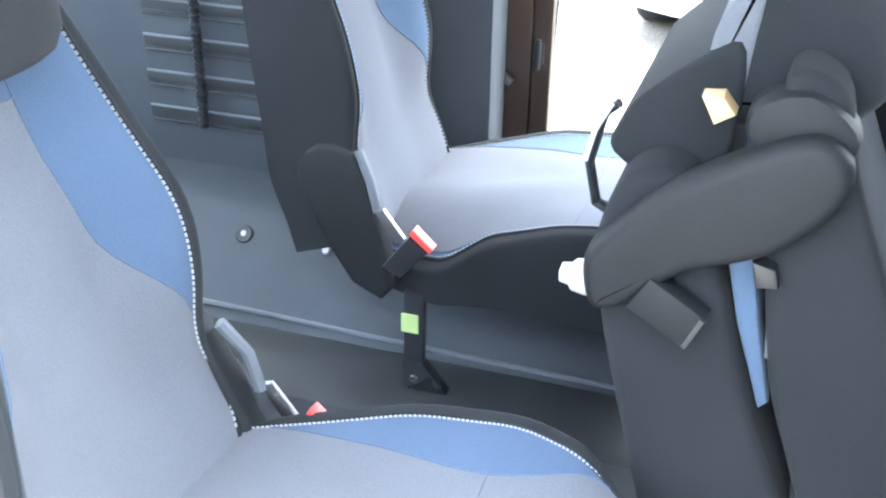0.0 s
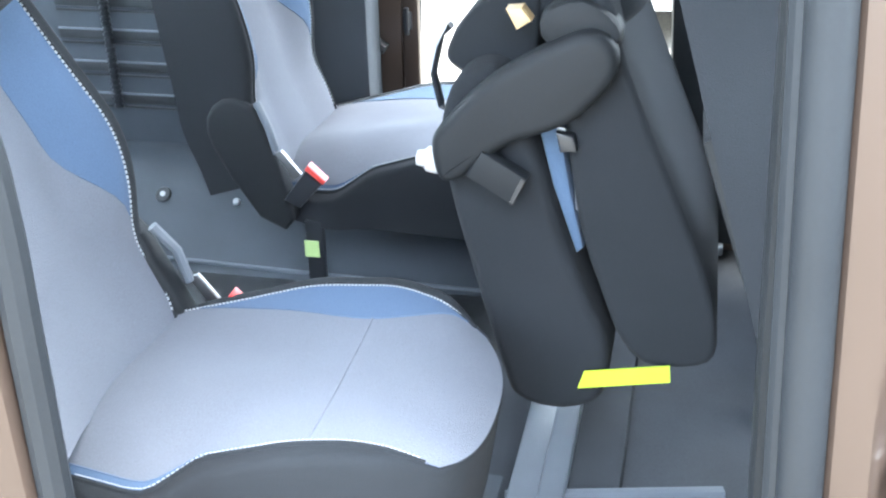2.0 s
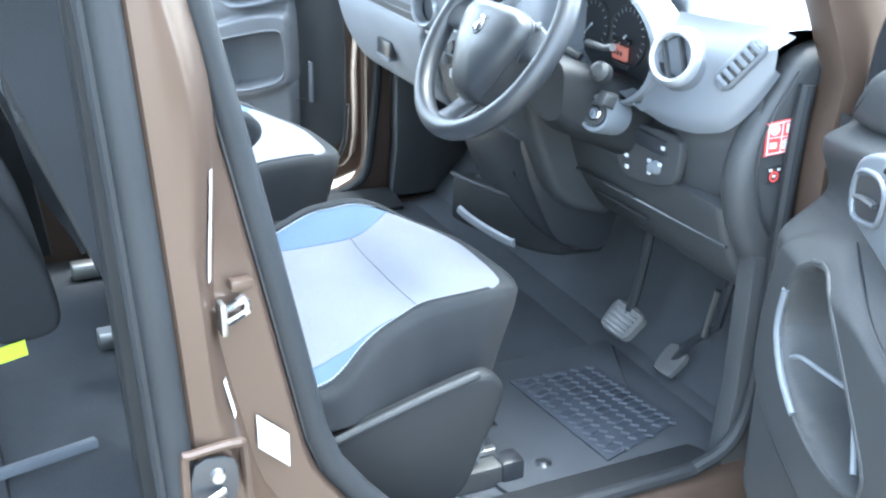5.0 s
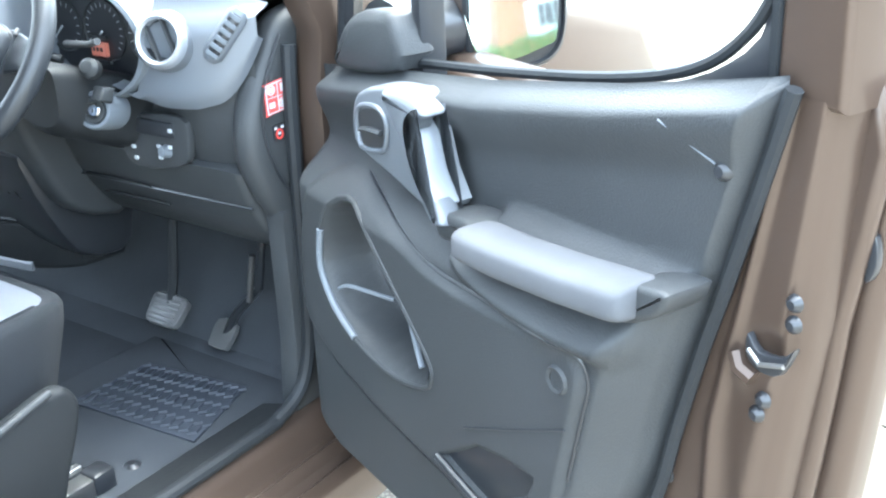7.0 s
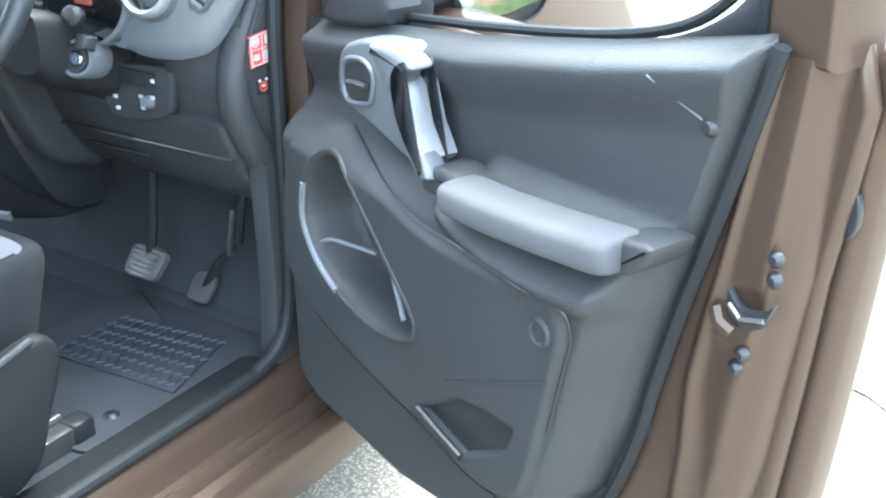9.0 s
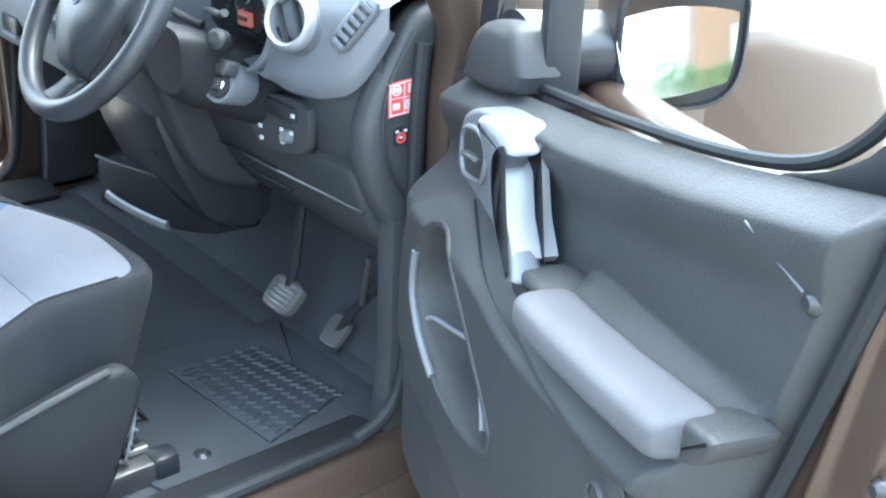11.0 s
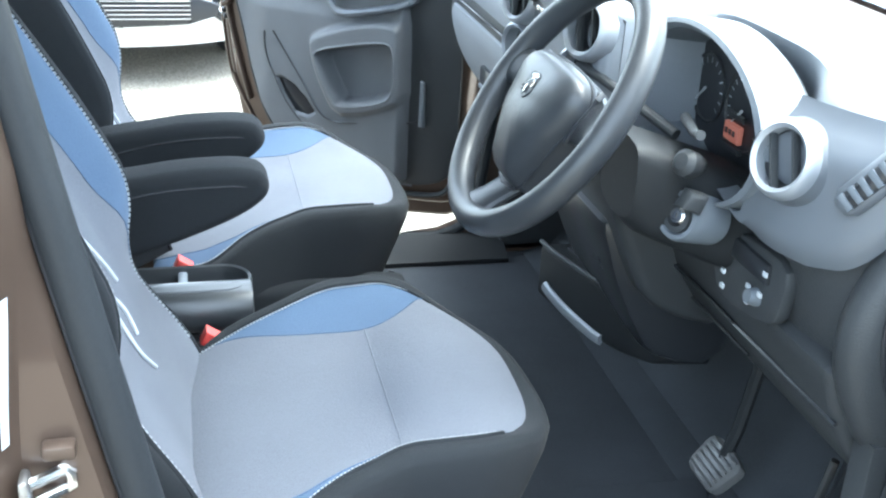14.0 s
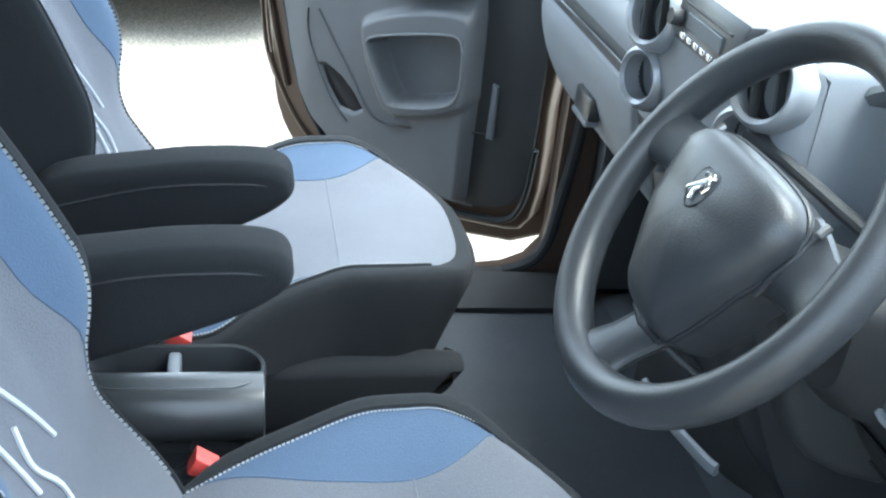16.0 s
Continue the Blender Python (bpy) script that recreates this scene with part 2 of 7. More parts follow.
# ---- ground ----
def build_ground():
    m = material("pale worn concrete", (0.29, 0.262, 0.215), 0.95, grain=0.8, scale=160, bump=0.7, var=0.14, var_scale=1.4)
    nt = m.node_tree
    co = [n for n in nt.nodes if n.type == "TEX_COORD"][0]
    bsdf = nt.nodes["Principled BSDF"]
    src = bsdf.inputs["Base Color"].links[0].from_socket
    vor = nt.nodes.new("ShaderNodeTexVoronoi")
    vor.inputs["Scale"].default_value = 120
    nt.links.new(co.outputs["Object"], vor.inputs["Vector"])
    rmp = nt.nodes.new("ShaderNodeMapRange")
    rmp.inputs[1].default_value, rmp.inputs[2].default_value = 0.15, 0.6
    rmp.inputs[3].default_value, rmp.inputs[4].default_value = 1.15, 0.45
    nt.links.new(vor.outputs["Distance"], rmp.inputs[0])
    mul = nt.nodes.new("ShaderNodeVectorMath")
    mul.operation = "SCALE"
    nt.links.new(src, mul.inputs[0])
    nt.links.new(rmp.outputs[0], mul.inputs["Scale"])
    nt.links.new(mul.outputs[0], bsdf.inputs["Base Color"])
    xs = [-400, -60, -12] + lin(-5, 6, 44) + [14, 60, 400]
    ys = [-400, -60, -12] + lin(-6, 7, 52) + [14, 60, 400]
    bm = bm_grid(lambda x, y: (x, y, 0.006 * noise.noise((x * 2, y * 2, 0)) - 0.003 if abs(x) < 12 and abs(y) < 12 else 0), xs, ys)
    g = part("ground", bm, m)
    tagged(g, "pale weathered concrete yard with fine gravel texture", "ground", kind="structure")
    # cracks in the concrete slabs
    dark = material("dirt-filled crack", (0.17, 0.153, 0.1275), 1.0, grain=0.5, scale=60)
    rnd = random.Random(4)
    cracks = bmesh.new()
    for x0, y0, ang, n in ((1.0, -1.75, 0.1, 34), (1.5, -1.9, 1.3, 22), (1.9, -1.3, 0.2, 30), (2.6, -2.4, 1.6, 28), (0.7, -1.0, -0.5, 16)):
        p, a = Vector((x0, y0, 0)), ang
        pts = []
        for _ in range(n):
            pts.append(p.copy())
            a += rnd.uniform(-0.5, 0.5) * 0.6 + (ang - a) * 0.3
            p += Vector((math.cos(a), math.sin(a), 0)) * 0.06
        ring = []
        for i, q in enumerate(pts):
            d = (pts[min(i + 1, n - 1)] - pts[max(i - 1, 0)]).normalized()
            w = 0.006 + rnd.uniform(0, 0.012)
            ring.append((cracks.verts.new((q.x - d.y * w, q.y + d.x * w, 0.0055)), cracks.verts.new((q.x + d.y * w, q.y - d.x * w, 0.0055))))
        for (a1, b1), (a2, b2) in zip(ring, ring[1:]):
            cracks.faces.new((a1, b1, b2, a2))
    part("crack", cracks, dark, g, "dirt-filled cracks in the concrete", local=True)


build_ground()


# ---- car shell ----
def build_shell():
    root = empty("car_body", (0, 0, 0.3), "brown metallic people carrier body with open doors", "car", kind="structure")
    part("floor", bm_box((-0.64, -0.68, 0.33), (0.60, 0.765, 0.385), 0.01), CARPET, root, "black carpeted cabin floor")
    part("toe_board", bm_prism([(0.55, 0.34), (0.55, 0.385), (0.62, 0.40), (0.80, 0.60), (0.86, 0.80), (0.9, 0.80), (0.9, 0.34)], -0.68, 0.765, "y", 0.0), CARPET, root, "black carpeted toe board")
    part("rear_floor", bm_box((-2.6, -0.69, 0.33), (-0.62, 0.69, 0.402), 0.012), CARPET, root, "black carpeted rear floor")
    part("seat_rail", bm_box((-0.785, -0.33, 0.402), (-0.735, -0.02, 0.425), 0.004), PLASTIC_MID, root, "grey metal floor rail")
    part("floor_strip", bm_prism([(-0.79, -0.262), (-0.47, -0.190), (-0.466, -0.204), (-0.786, -0.276)], 0.402, 0.421, "z", 0.003), PLASTIC_MID, root, "grey plastic floor strip")
    part("cross_bar", bm_box((-0.74, -0.66, 0.402), (-0.70, 0.66, 0.43), 0.006), PLASTIC_MID, root, "grey plastic floor strip")
    for s in (-1, 1):
        # stepped sill: carpet lip, seal, painted steps
        poly = [(0.66, 0.30), (0.66, 0.405), (0.70, 0.415), (0.718, 0.406), (0.727, 0.390), (0.732, 0.368), (0.740, 0.356), (0.752, 0.354), (0.760, 0.358), (0.768, 0.352), (0.774, 0.338), (0.792, 0.330), (0.797, 0.334), (0.803, 0.328), (0.812, 0.305), (0.812, 0.25), (0.79, 0.2), (0.70, 0.19)]
        part("sill", bm_prism([(s * (a + (0.09 if s > 0 else 0)), b) for a, b in poly], -1.2, 0.80, "x", 0.0), PAINT, root, "brown painted stepped door sill")
        part("sill_lining", bm_prism([(s * (a + (0.09 if s > 0 else 0)), b) for a, b in ((0.60, 0.386), (0.60, 0.396), (0.66, 0.414), (0.695, 0.424), (0.695, 0.414), (0.66, 0.404))], -0.40, 0.50, "x", 0.0), MATTE_BLACK, root, "black plastic sill lining")
        run = [(-0.20, -0.705, 0.425), (0.36, -0.705, 0.425), (0.44, -0.706, 0.432), (0.495, -0.708, 0.46), (0.522, -0.711, 0.52), (0.53, -0.714, 0.62), (0.532, -0.715, 0.8), (0.54, -0.713, 1.0), (0.55, -0.71, 1.08)]
        if s > 0:
            run = [(-0.33, 0.795, 0.415), (0.27, 0.795, 0.415), (0.36, 0.797, 0.42), (0.41, 0.80, 0.44), (0.437, 0.80, 0.48), (0.45, 0.80, 0.56), (0.467, 0.80, 0.72), (0.48, 0.80, 1.0)]
            part("jamb_corner", bm_prism([(0.28, 0.33), (0.28, 0.405), (0.36, 0.413), (0.405, 0.432), (0.435, 0.47), (0.452, 0.56), (0.475, 0.75), (0.55, 0.75), (0.55, 0.33)], 0.802, 0.86, "y", 0.006), PAINT, root, "brown painted door jamb")
        part("sill_seal", bm_tube(smooth_poly(run, 5, False), 0.013, 10), RUBBER, root, "black rubber door seal")
        part("rear_sill_strip", bm_box((-1.12, min(s * 0.62, s * 0.72), 0.402), (-0.47, max(s * 0.62, s * 0.72), 0.425), 0.006), PLASTIC_MID, root, "grey plastic step cover")
        part("kick_panel", bm_prism([(0.49, 0.39), (0.505, 0.55), (0.505, 0.80), (0.86, 0.80), (0.80, 0.55), (0.62, 0.39)], s * (0.66 if s < 0 else 0.75), s * (0.70 if s < 0 else 0.80), "y", 0.004), PLASTIC, root, "dark plastic kick panel")
        part("front_pillar", bm_prism([(q[0] - (0.12 if s > 0 else 0), q[1]) for q in ((0.555, 0.33), (0.555, 1.0), (0.57, 1.10), (0.25, 1.74), (0.38, 1.74), (0.68, 1.18), (1.05, 1.10), (1.05, 0.3))], s * (0.705 if s < 0 else 0.80), s * (0.765 if s < 0 else 0.85), "y", 0.012), PAINT, root, "brown painted windscreen pillar")
        part("rear_quarter", bm_prism([(-1.155 - 0.05 * (s > 0), 0.3), (-1.15 - 0.05 * (s > 0), 1.19), (-1.19 - 0.05 * (s > 0), 1.27), (-1.27 - 0.04 * (s > 0), 1.36), (-1.35, 1.74), (-1.52, 1.74), (-1.50, 1.14), (-2.35, 1.14), (-2.35, 1.74), (-2.6, 1.74), (-2.6, 0.3)], s * 0.775, s * 0.85, "y", 0.015), PAINT, root, "brown painted rear quarter")
        part("rear_lining", bm_prism([(-1.25, 0.4), (-1.25, 1.2), (-1.33, 1.74), (-1.50, 1.74), (-1.48, 1.15), (-2.37, 1.15), (-2.37, 1.74), (-2.6, 1.74), (-2.6, 0.4)], s * 0.665, s * 0.77, "y", 0.015), SLATE, root, "dark plastic side lining")
        seal = [q + Vector((-0.05 * (s > 0), 0, 0)) for q in smooth_poly([(-1.33, s * 0.805, 1.40), (-1.24, s * 0.815, 1.325), (-1.175, s * 0.822, 1.272), (-1.14, s * 0.826, 1.20), (-1.131, s * 0.826, 1.10), (-1.134, s * 0.826, 0.95), (-1.14, s * 0.82, 0.7), (-1.13, s * 0.80, 0.5), (-1.05, s * 0.77, 0.43)], 6, False)]
        part("rear_door_seal", bm_tube(seal, 0.017, 10), RUBBER, root, "black rubber door seal")
        part("rear_door_seal", bm_tube([p + Vector((-0.024, -s * 0.006, 0.006)) for p in seal], 0.007, 8), PAINT, root)
    # wheel-arch lining
    for s in (-1, 1):
        prof = [(0.67, 0.566), (0.53, 0.568), (0.495, 0.560), (0.475, 0.545), (0.345, 0.425), (0.325, 0.412), (0.21, 0.404), (0.67, 0.404)]
        part("wheel_arch_lining", bm_prism([(s * a, b) for a, b in prof], -2.4, -0.80, "x", 0.004), SLATE, root, "slate felt wheel-arch lining")
    for s in (-1, 1):
        # paler tube paints the highlight along the lining's lower crease
        part("crease_highlight", bm_tube(smooth_poly([(-2.0, s * 0.352, 0.438), (-1.6, s * 0.347, 0.432), (-1.3, s * 0.345, 0.426), (-0.85, s * 0.342, 0.420)], 4, False), 0.005, 8), PLASTIC_MID, root)
        part("lining_ledge", bm_prism([(s * 0.16, 0.402), (s * 0.33, 0.402), (s * 0.325, 0.418), (s * 0.30, 0.422), (s * 0.19, 0.414)], -2.3, -0.84, "x", 0.004), PLASTIC, root)
    for z0 in lin(0.66, 1.035, 5):
        bm = merge(bm_box((-1.985, 0.658, z0), (-1.70, 0.667, z0 + 0.026), 0.004, 2), bm_box((-1.985, 0.661, z0 - 0.012), (-1.70, 0.667, z0 - 0.006), 0.001, 1))
        rb = part("rib", bm, PLASTIC, root)
        # the bright line on the rib's upper edge, painted as a paler tube
        part("rib_highlight", bm_tube([(-1.983, 0.6575, z0 + 0.025), (-1.702, 0.6575, z0 + 0.025)], 0.0028, 6), PLASTIC_MID, rb)
    part("panel_joint", bm_box((-1.659, 0.661, 0.58), (-1.653, 0.666, 0.83), 0.001, 1), PLASTIC_GLOSS, root)
    part("clip", bm_lathe([(0, 0.004), (0.016, 0.003), (0.018, 0), (0.018, -0.01)], (-1.672, 0.455, 0.53), (0, -0.72, 0.72), 20), PLASTIC, root, "round plastic trim clip")
    part("clip", bm_lathe([(0, 0.006), (0.006, 0.004), (0.008, -0.004)], (-1.672, 0.455, 0.531), (0, -0.72, 0.72), 16), STEEL, root)
    part("clip", bm_lathe([(0, 0.006), (0.007, 0.004), (0.009, -0.004)], (-1.50, 0.452, 0.527), (0, -0.72, 0.72), 14), WHITE, root, "small white trim clip")
    coil = []
    for i in range(46):
        z = 0.66 + i * 0.012
        coil += [(0.011, z), (0.011, z + 0.006), (0.008, z + 0.007), (0.008, z + 0.011)]
    part("belt_conduit", bm_lathe(coil, (-1.848, 0.635, 0), (0, 0, 1), 12), PLASTIC_GLOSS, root, "black corrugated cable conduit")
    part("roof", bm_box((-2.6, -0.78, 1.74), (0.35, 0.78, 1.80), 0.03, 3), PAINT, root)
    part("headliner", bm_box((-2.55, -0.74, 1.70), (0.30, 0.74, 1.738), 0.01), material("pale headlining", (0.5, 0.5, 0.49), 0.95), root, "pale fabric headlining")
    part("tailgate", bm_box((-2.68, -0.78, 0.4), (-2.58, 0.78, 1.08), 0.03), PLASTIC, root, "dark tailgate lining")
    for s in (-1, 1):
        wp = part("rear_side_window", bm_box((-2.36, s * 0.80 - 0.002, 1.13), (-1.49, s * 0.80 + 0.002, 1.75), 0.0), GLASS, root, "clear rear side window")
        wp.visible_shadow = False
    wp = part("tailgate_window", bm_box((-2.63, -0.70, 1.07), (-2.626, 0.70, 1.72), 0.0), GLASS, root, "clear tailgate window")
    wp.visible_shadow = False
    part("bulkhead", bm_prism([(0.86, 0.70), (0.95, 0.75), (1.0, 1.05), (1.04, 1.05), (1.04, 0.3), (0.9, 0.3)], -0.70, 0.70, "y", 0.0), CARPET, root)
    part("bonnet", bm_prism([(1.06, 0.98), (1.07, 1.03), (1.3, 1.01), (1.70, 0.88), (1.80, 0.74), (1.80, 0.3), (1.06, 0.3)], -0.70, 0.70, "y", 0.04), PAINT, root, "brown painted bonnet")
    ws = bm_grid(lambda u, v: (1.06 - 0.70 * v, u, 1.07 + 0.65 * v), lin(-0.7, 0.7, 4), lin(0, 1, 4))
    g = part("windscreen", ws, GLASS, root, "clear windscreen")
    g.visible_shadow = False
    # rear latch on the right quarter and its pressed recess
    lp = part("latch_plate", bm_prism(smooth_poly([(-1.222, 1.045), (-1.20, 1.062), (-1.180, 1.060), (-1.172, 1.03), (-1.180, 0.998), (-1.205, 0.985), (-1.222, 0.998)], 4), -0.853, -0.866, "y", 0.004), material("pale galvanised metal", (0.187, 0.187, 0.17), 0.4, metal=0.4), root, "pale metal door latch plate")
    part("bolt", bm_lathe([(0, 0.006), (0.012, 0.006), (0.016, 0.0), (0.016, -0.004)], (-1.197, -0.866, 1.040), (0, -1, 0), 20), STEEL, lp)
    for i in range(3):
        part("rib", bm_box((-1.216, -0.869, 1.019 + i * 0.0002 - i * 0.011), (-1.180, -0.866, 1.023 - i * 0.011), 0.0015), STEEL, lp)
    part("slot", bm_box((-1.210, -0.870, 0.998), (-1.186, -0.8655, 1.014), 0.004), PLASTIC_GLOSS, lp)
    part("pressing", bm_tube(smooth_poly([(-1.27, -0.851, 1.13), (-1.20, -0.853, 1.12), (-1.165, -0.851, 1.135), (-1.16, -0.849, 1.20), (-1.2, -0.849, 1.25)], 5, False), 0.008, 8), PAINT, root)
    part("jamb_rubber", bm_box((-1.26, -0.862, 1.20), (-1.19, -0.846, 1.225), 0.005), RUBBER, root)
    hl = part("left_hinge", bm_box((-1.20, 0.766, 0.83), (-1.18, 0.78, 0.87), 0.004), PLASTIC_GLOSS, root, "black plastic door catch")
    part("pin", bm_lathe([(0.006, -0.03), (0.006, 0.03), (0, 0.03)], (-1.19, 0.765, 0.85), (0, 0, 1), 10), PLASTIC_GLOSS, hl)
    part("left_jamb", bm_box((-1.205, 0.775, 0.42), (-1.165, 0.80, 1.7), 0.008), PAINT, root)
    return root


CAR = build_shell()


def pillar_y(z):
    k = max(0.0, z - 0.9)
    return 0.83 - 0.10 * k * k - 0.03 * k


def build_pillar(s):
    """A centre pillar between the front and the sliding door."""
    def ring(z):
        y0 = pillar_y(z)
        lo = soft_step(z, 0.70, 0.42)
        xr = -0.44 - 0.055 * (z - 0.7)
        xf = -0.268 - 0.205 * (z - 0.7) + 0.12 * lo
        m = xf - 0.014 - 0.075 * soft_step(z, 1.22, 0.85)
        prof = [(xr, y0 - 0.13), (xr + 0.008, y0 - 0.02), (xr + 0.022, y0 - 0.004), (xr + 0.04, y0), (max(xr + 0.05, m - 0.016), y0), (max(xr + 0.056, m - 0.006), y0 - 0.006), (m + 0.010, y0 - 0.034), (m + 0.016, y0 - 0.042), (max(m + 0.020, xf - 0.010), y0 - 0.050), (max(m + 0.022, xf - 0.002), y0 - 0.062), (xf, y0 - 0.11), (xf - 0.01, y0 - 0.16)]
        return [(x - (0.13 if s > 0 else 0), s * y, z) for x, y in prof]
    p = part("centre_pillar", bm_loft([ring(z) for z in lin(0.36, 1.74, 40)]), PAINT, CAR, "brown painted centre pillar")
    o = -0.13 if s > 0 else 0.0
    part("pillar_lining", bm_prism([(-0.30 + o, 0.42), (-0.46 + o, 0.42), (-0.52 + o, 1.72), (-0.44 + o, 1.72), (-0.36 + o, 1.0)], s * 0.64, s * 0.69, "y", 0.012), MATTE_BLACK, p, "dark plastic pillar lining")
    part("seal", bm_tube([(-0.440 + o - 0.055 * (z - 0.7), s * (pillar_y(z) - 0.014), z) for z in lin(0.42, 1.72, 24)], 0.019, 12), RUBBER, p, "black rubber door seal")
    part("seal", bm_tube([(-0.457 + o - 0.055 * (z - 0.7), s * (pillar_y(z) - 0.026), z) for z in lin(0.42, 1.72, 24)], 0.012, 10), RUBBER, p, "black rubber door seal")
    pts = [(-0.252 + o - 0.205 * (z - 0.7) + 0.12 * soft_step(z, 0.70, 0.42), s * (pillar_y(z) - 0.072), z) for z in lin(0.44, 1.72, 24)]
    part("seal", bm_tube(pts, 0.019, 12), RUBBER, p, "black rubber door seal")
    part("seal_lip", bm_tube([Vector(q) + Vector((-0.013, s * 0.008, 0)) for q in pts], 0.0045, 8), PLASTIC_GLOSS, p)
    if s < 0:
        y = -pillar_y(0.8)
        # front door striker
        st = part("striker", bm_box((-0.380, -0.818, 0.898), (-0.372, -0.794, 0.938), 0.003), STEEL, p, "chromed door striker")
        part("loop", bm_tube([(-0.374, -0.806, 0.928), (-0.347, -0.786, 0.928), (-0.341, -0.786, 0.924), (-0.341, -0.786, 0.912), (-0.347, -0.786, 0.908), (-0.374, -0.806, 0.908)], 0.0055, 8), CHROME, st)
        part("rubber_stop", bm_box((-0.362, -0.800, 0.944), (-0.334, -0.782, 0.958), 0.004), PAINT, p)
        # sliding door guide recess
        rec = part("guide_plate", bm_prism(smooth_poly([(-0.428, 0.75), (-0.38, 0.748), (-0.378, 0.70), (-0.39, 0.672), (-0.43, 0.675)], 3), -0.834, -0.84, "y", 0.003), PLASTIC_GLOSS, p, "dark metal guide plate")
        for z in (0.732, 0.692):
            part("bolt", bm_lathe([(0, 0.008), (0.008, 0.008), (0.010, 0), (0.010, -0.004)], (-0.402, -0.84, z), (0, -1, 0), 14), STEEL, rec)
        part("pin", bm_tube([(-0.395, -0.845, 0.712), (-0.43, -0.858, 0.704), (-0.44, -0.862, 0.696)], 0.005, 8), STEEL, rec)
        frame_pts = [(-0.438, -0.836, 0.66), (-0.438, -0.836, 0.755), (-0.43, -0.837, 0.765), (-0.375, -0.832, 0.765), (-0.365, -0.828, 0.75), (-0.362, -0.826, 0.67)]
        part("pressing", bm_tube(smooth_poly(frame_pts, 4, False), 0.006, 8), PAINT, p)
        # paper labels on the step
        def step_x(z):
            return -0.268 - 0.205 * (z - 0.7) + 0.12 * soft_step(z, 0.70, 0.42) - 0.014 - 0.075 * soft_step(z, 1.22, 0.85)
        for z0, z1 in ((0.965, 1.095), (0.785, 0.838)):
            lb = bm_grid(lambda w, z: (step_x(z) - 0.004 + 0.014 * w, -(pillar_y(z) - 0.006 - 0.026 * w) - 0.003, z), lin(0.62, 0.97, 3), lin(z0, z1, 6))
            bmesh.ops.solidify(lb, geom=lb.faces[:], thickness=0.001)
            part("label", lb, WHITE, p, "white paper label")
        lb = bm_grid(lambda x, w: (x, -(pillar_y(0.75) - 0.0385), 0.738 - (x + 0.33) * 0.95 - 0.022 + 0.048 * w), lin(-0.338, -0.298, 3), lin(0, 1, 2))
        bmesh.ops.solidify(lb, geom=lb.faces[:], thickness=0.001)
        lb = part("label", lb, WHITE, p, "white paper label with small print")
        ink = material("grey print", (0.35, 0.37, 0.42), 0.7)
        for i in range(5):
            part("print_line", bm_prism([(-0.335, 0.735 + 0.004 - i * 0.006 + 0.016), (-0.312 - 0.006 * (i % 2), 0.735 - 0.0165 - i * 0.006 + 0.016), (-0.312 - 0.006 * (i % 2), 0.733 - 0.0165 - i * 0.006 + 0.016), (-0.335, 0.733 + 0.004 - i * 0.006 + 0.016)], -0.7925, -0.7935, "y", 0.0), ink, lb, smooth=False)
    return p


PILLAR = build_pillar(-1)
build_pillar(1)


# ---- seats ----
def thread(F, sg, n, t0=0.05, t1=0.95, size=0.0012):
    """A row of stitches along one side of a pad."""
    st = bmesh.new()
    for i in range(n):
        t = t0 + (t1 - t0) * i / n
        a, b = Vector(F(sg * 0.975, t)), Vector(F(sg * 0.975, t + (t1 - t0) * 0.62 / n))
        nrm = (Vector(F(sg * 0.95, t)) - a).cross(b - a).normalized() * 0.0022
        if nrm.z < 0 and abs(nrm.z) > abs(nrm.x):
            nrm = -nrm
        d = (b - a).normalized()
        w = d.cross(nrm.normalized()) * size
        vs = [st.verts.new(p) for p in (a + nrm + w, a + nrm - w, b + nrm - w, b + nrm + w)]
        ws = [st.verts.new(p) for p in (a - nrm + w, a - nrm - w, b - nrm - w, b - nrm + w)]
        st.faces.new(vs)
        for k in range(4):
            st.faces.new((vs[k], vs[(k + 1) % 4], ws[(k + 1) % 4], ws[k]))
    return st


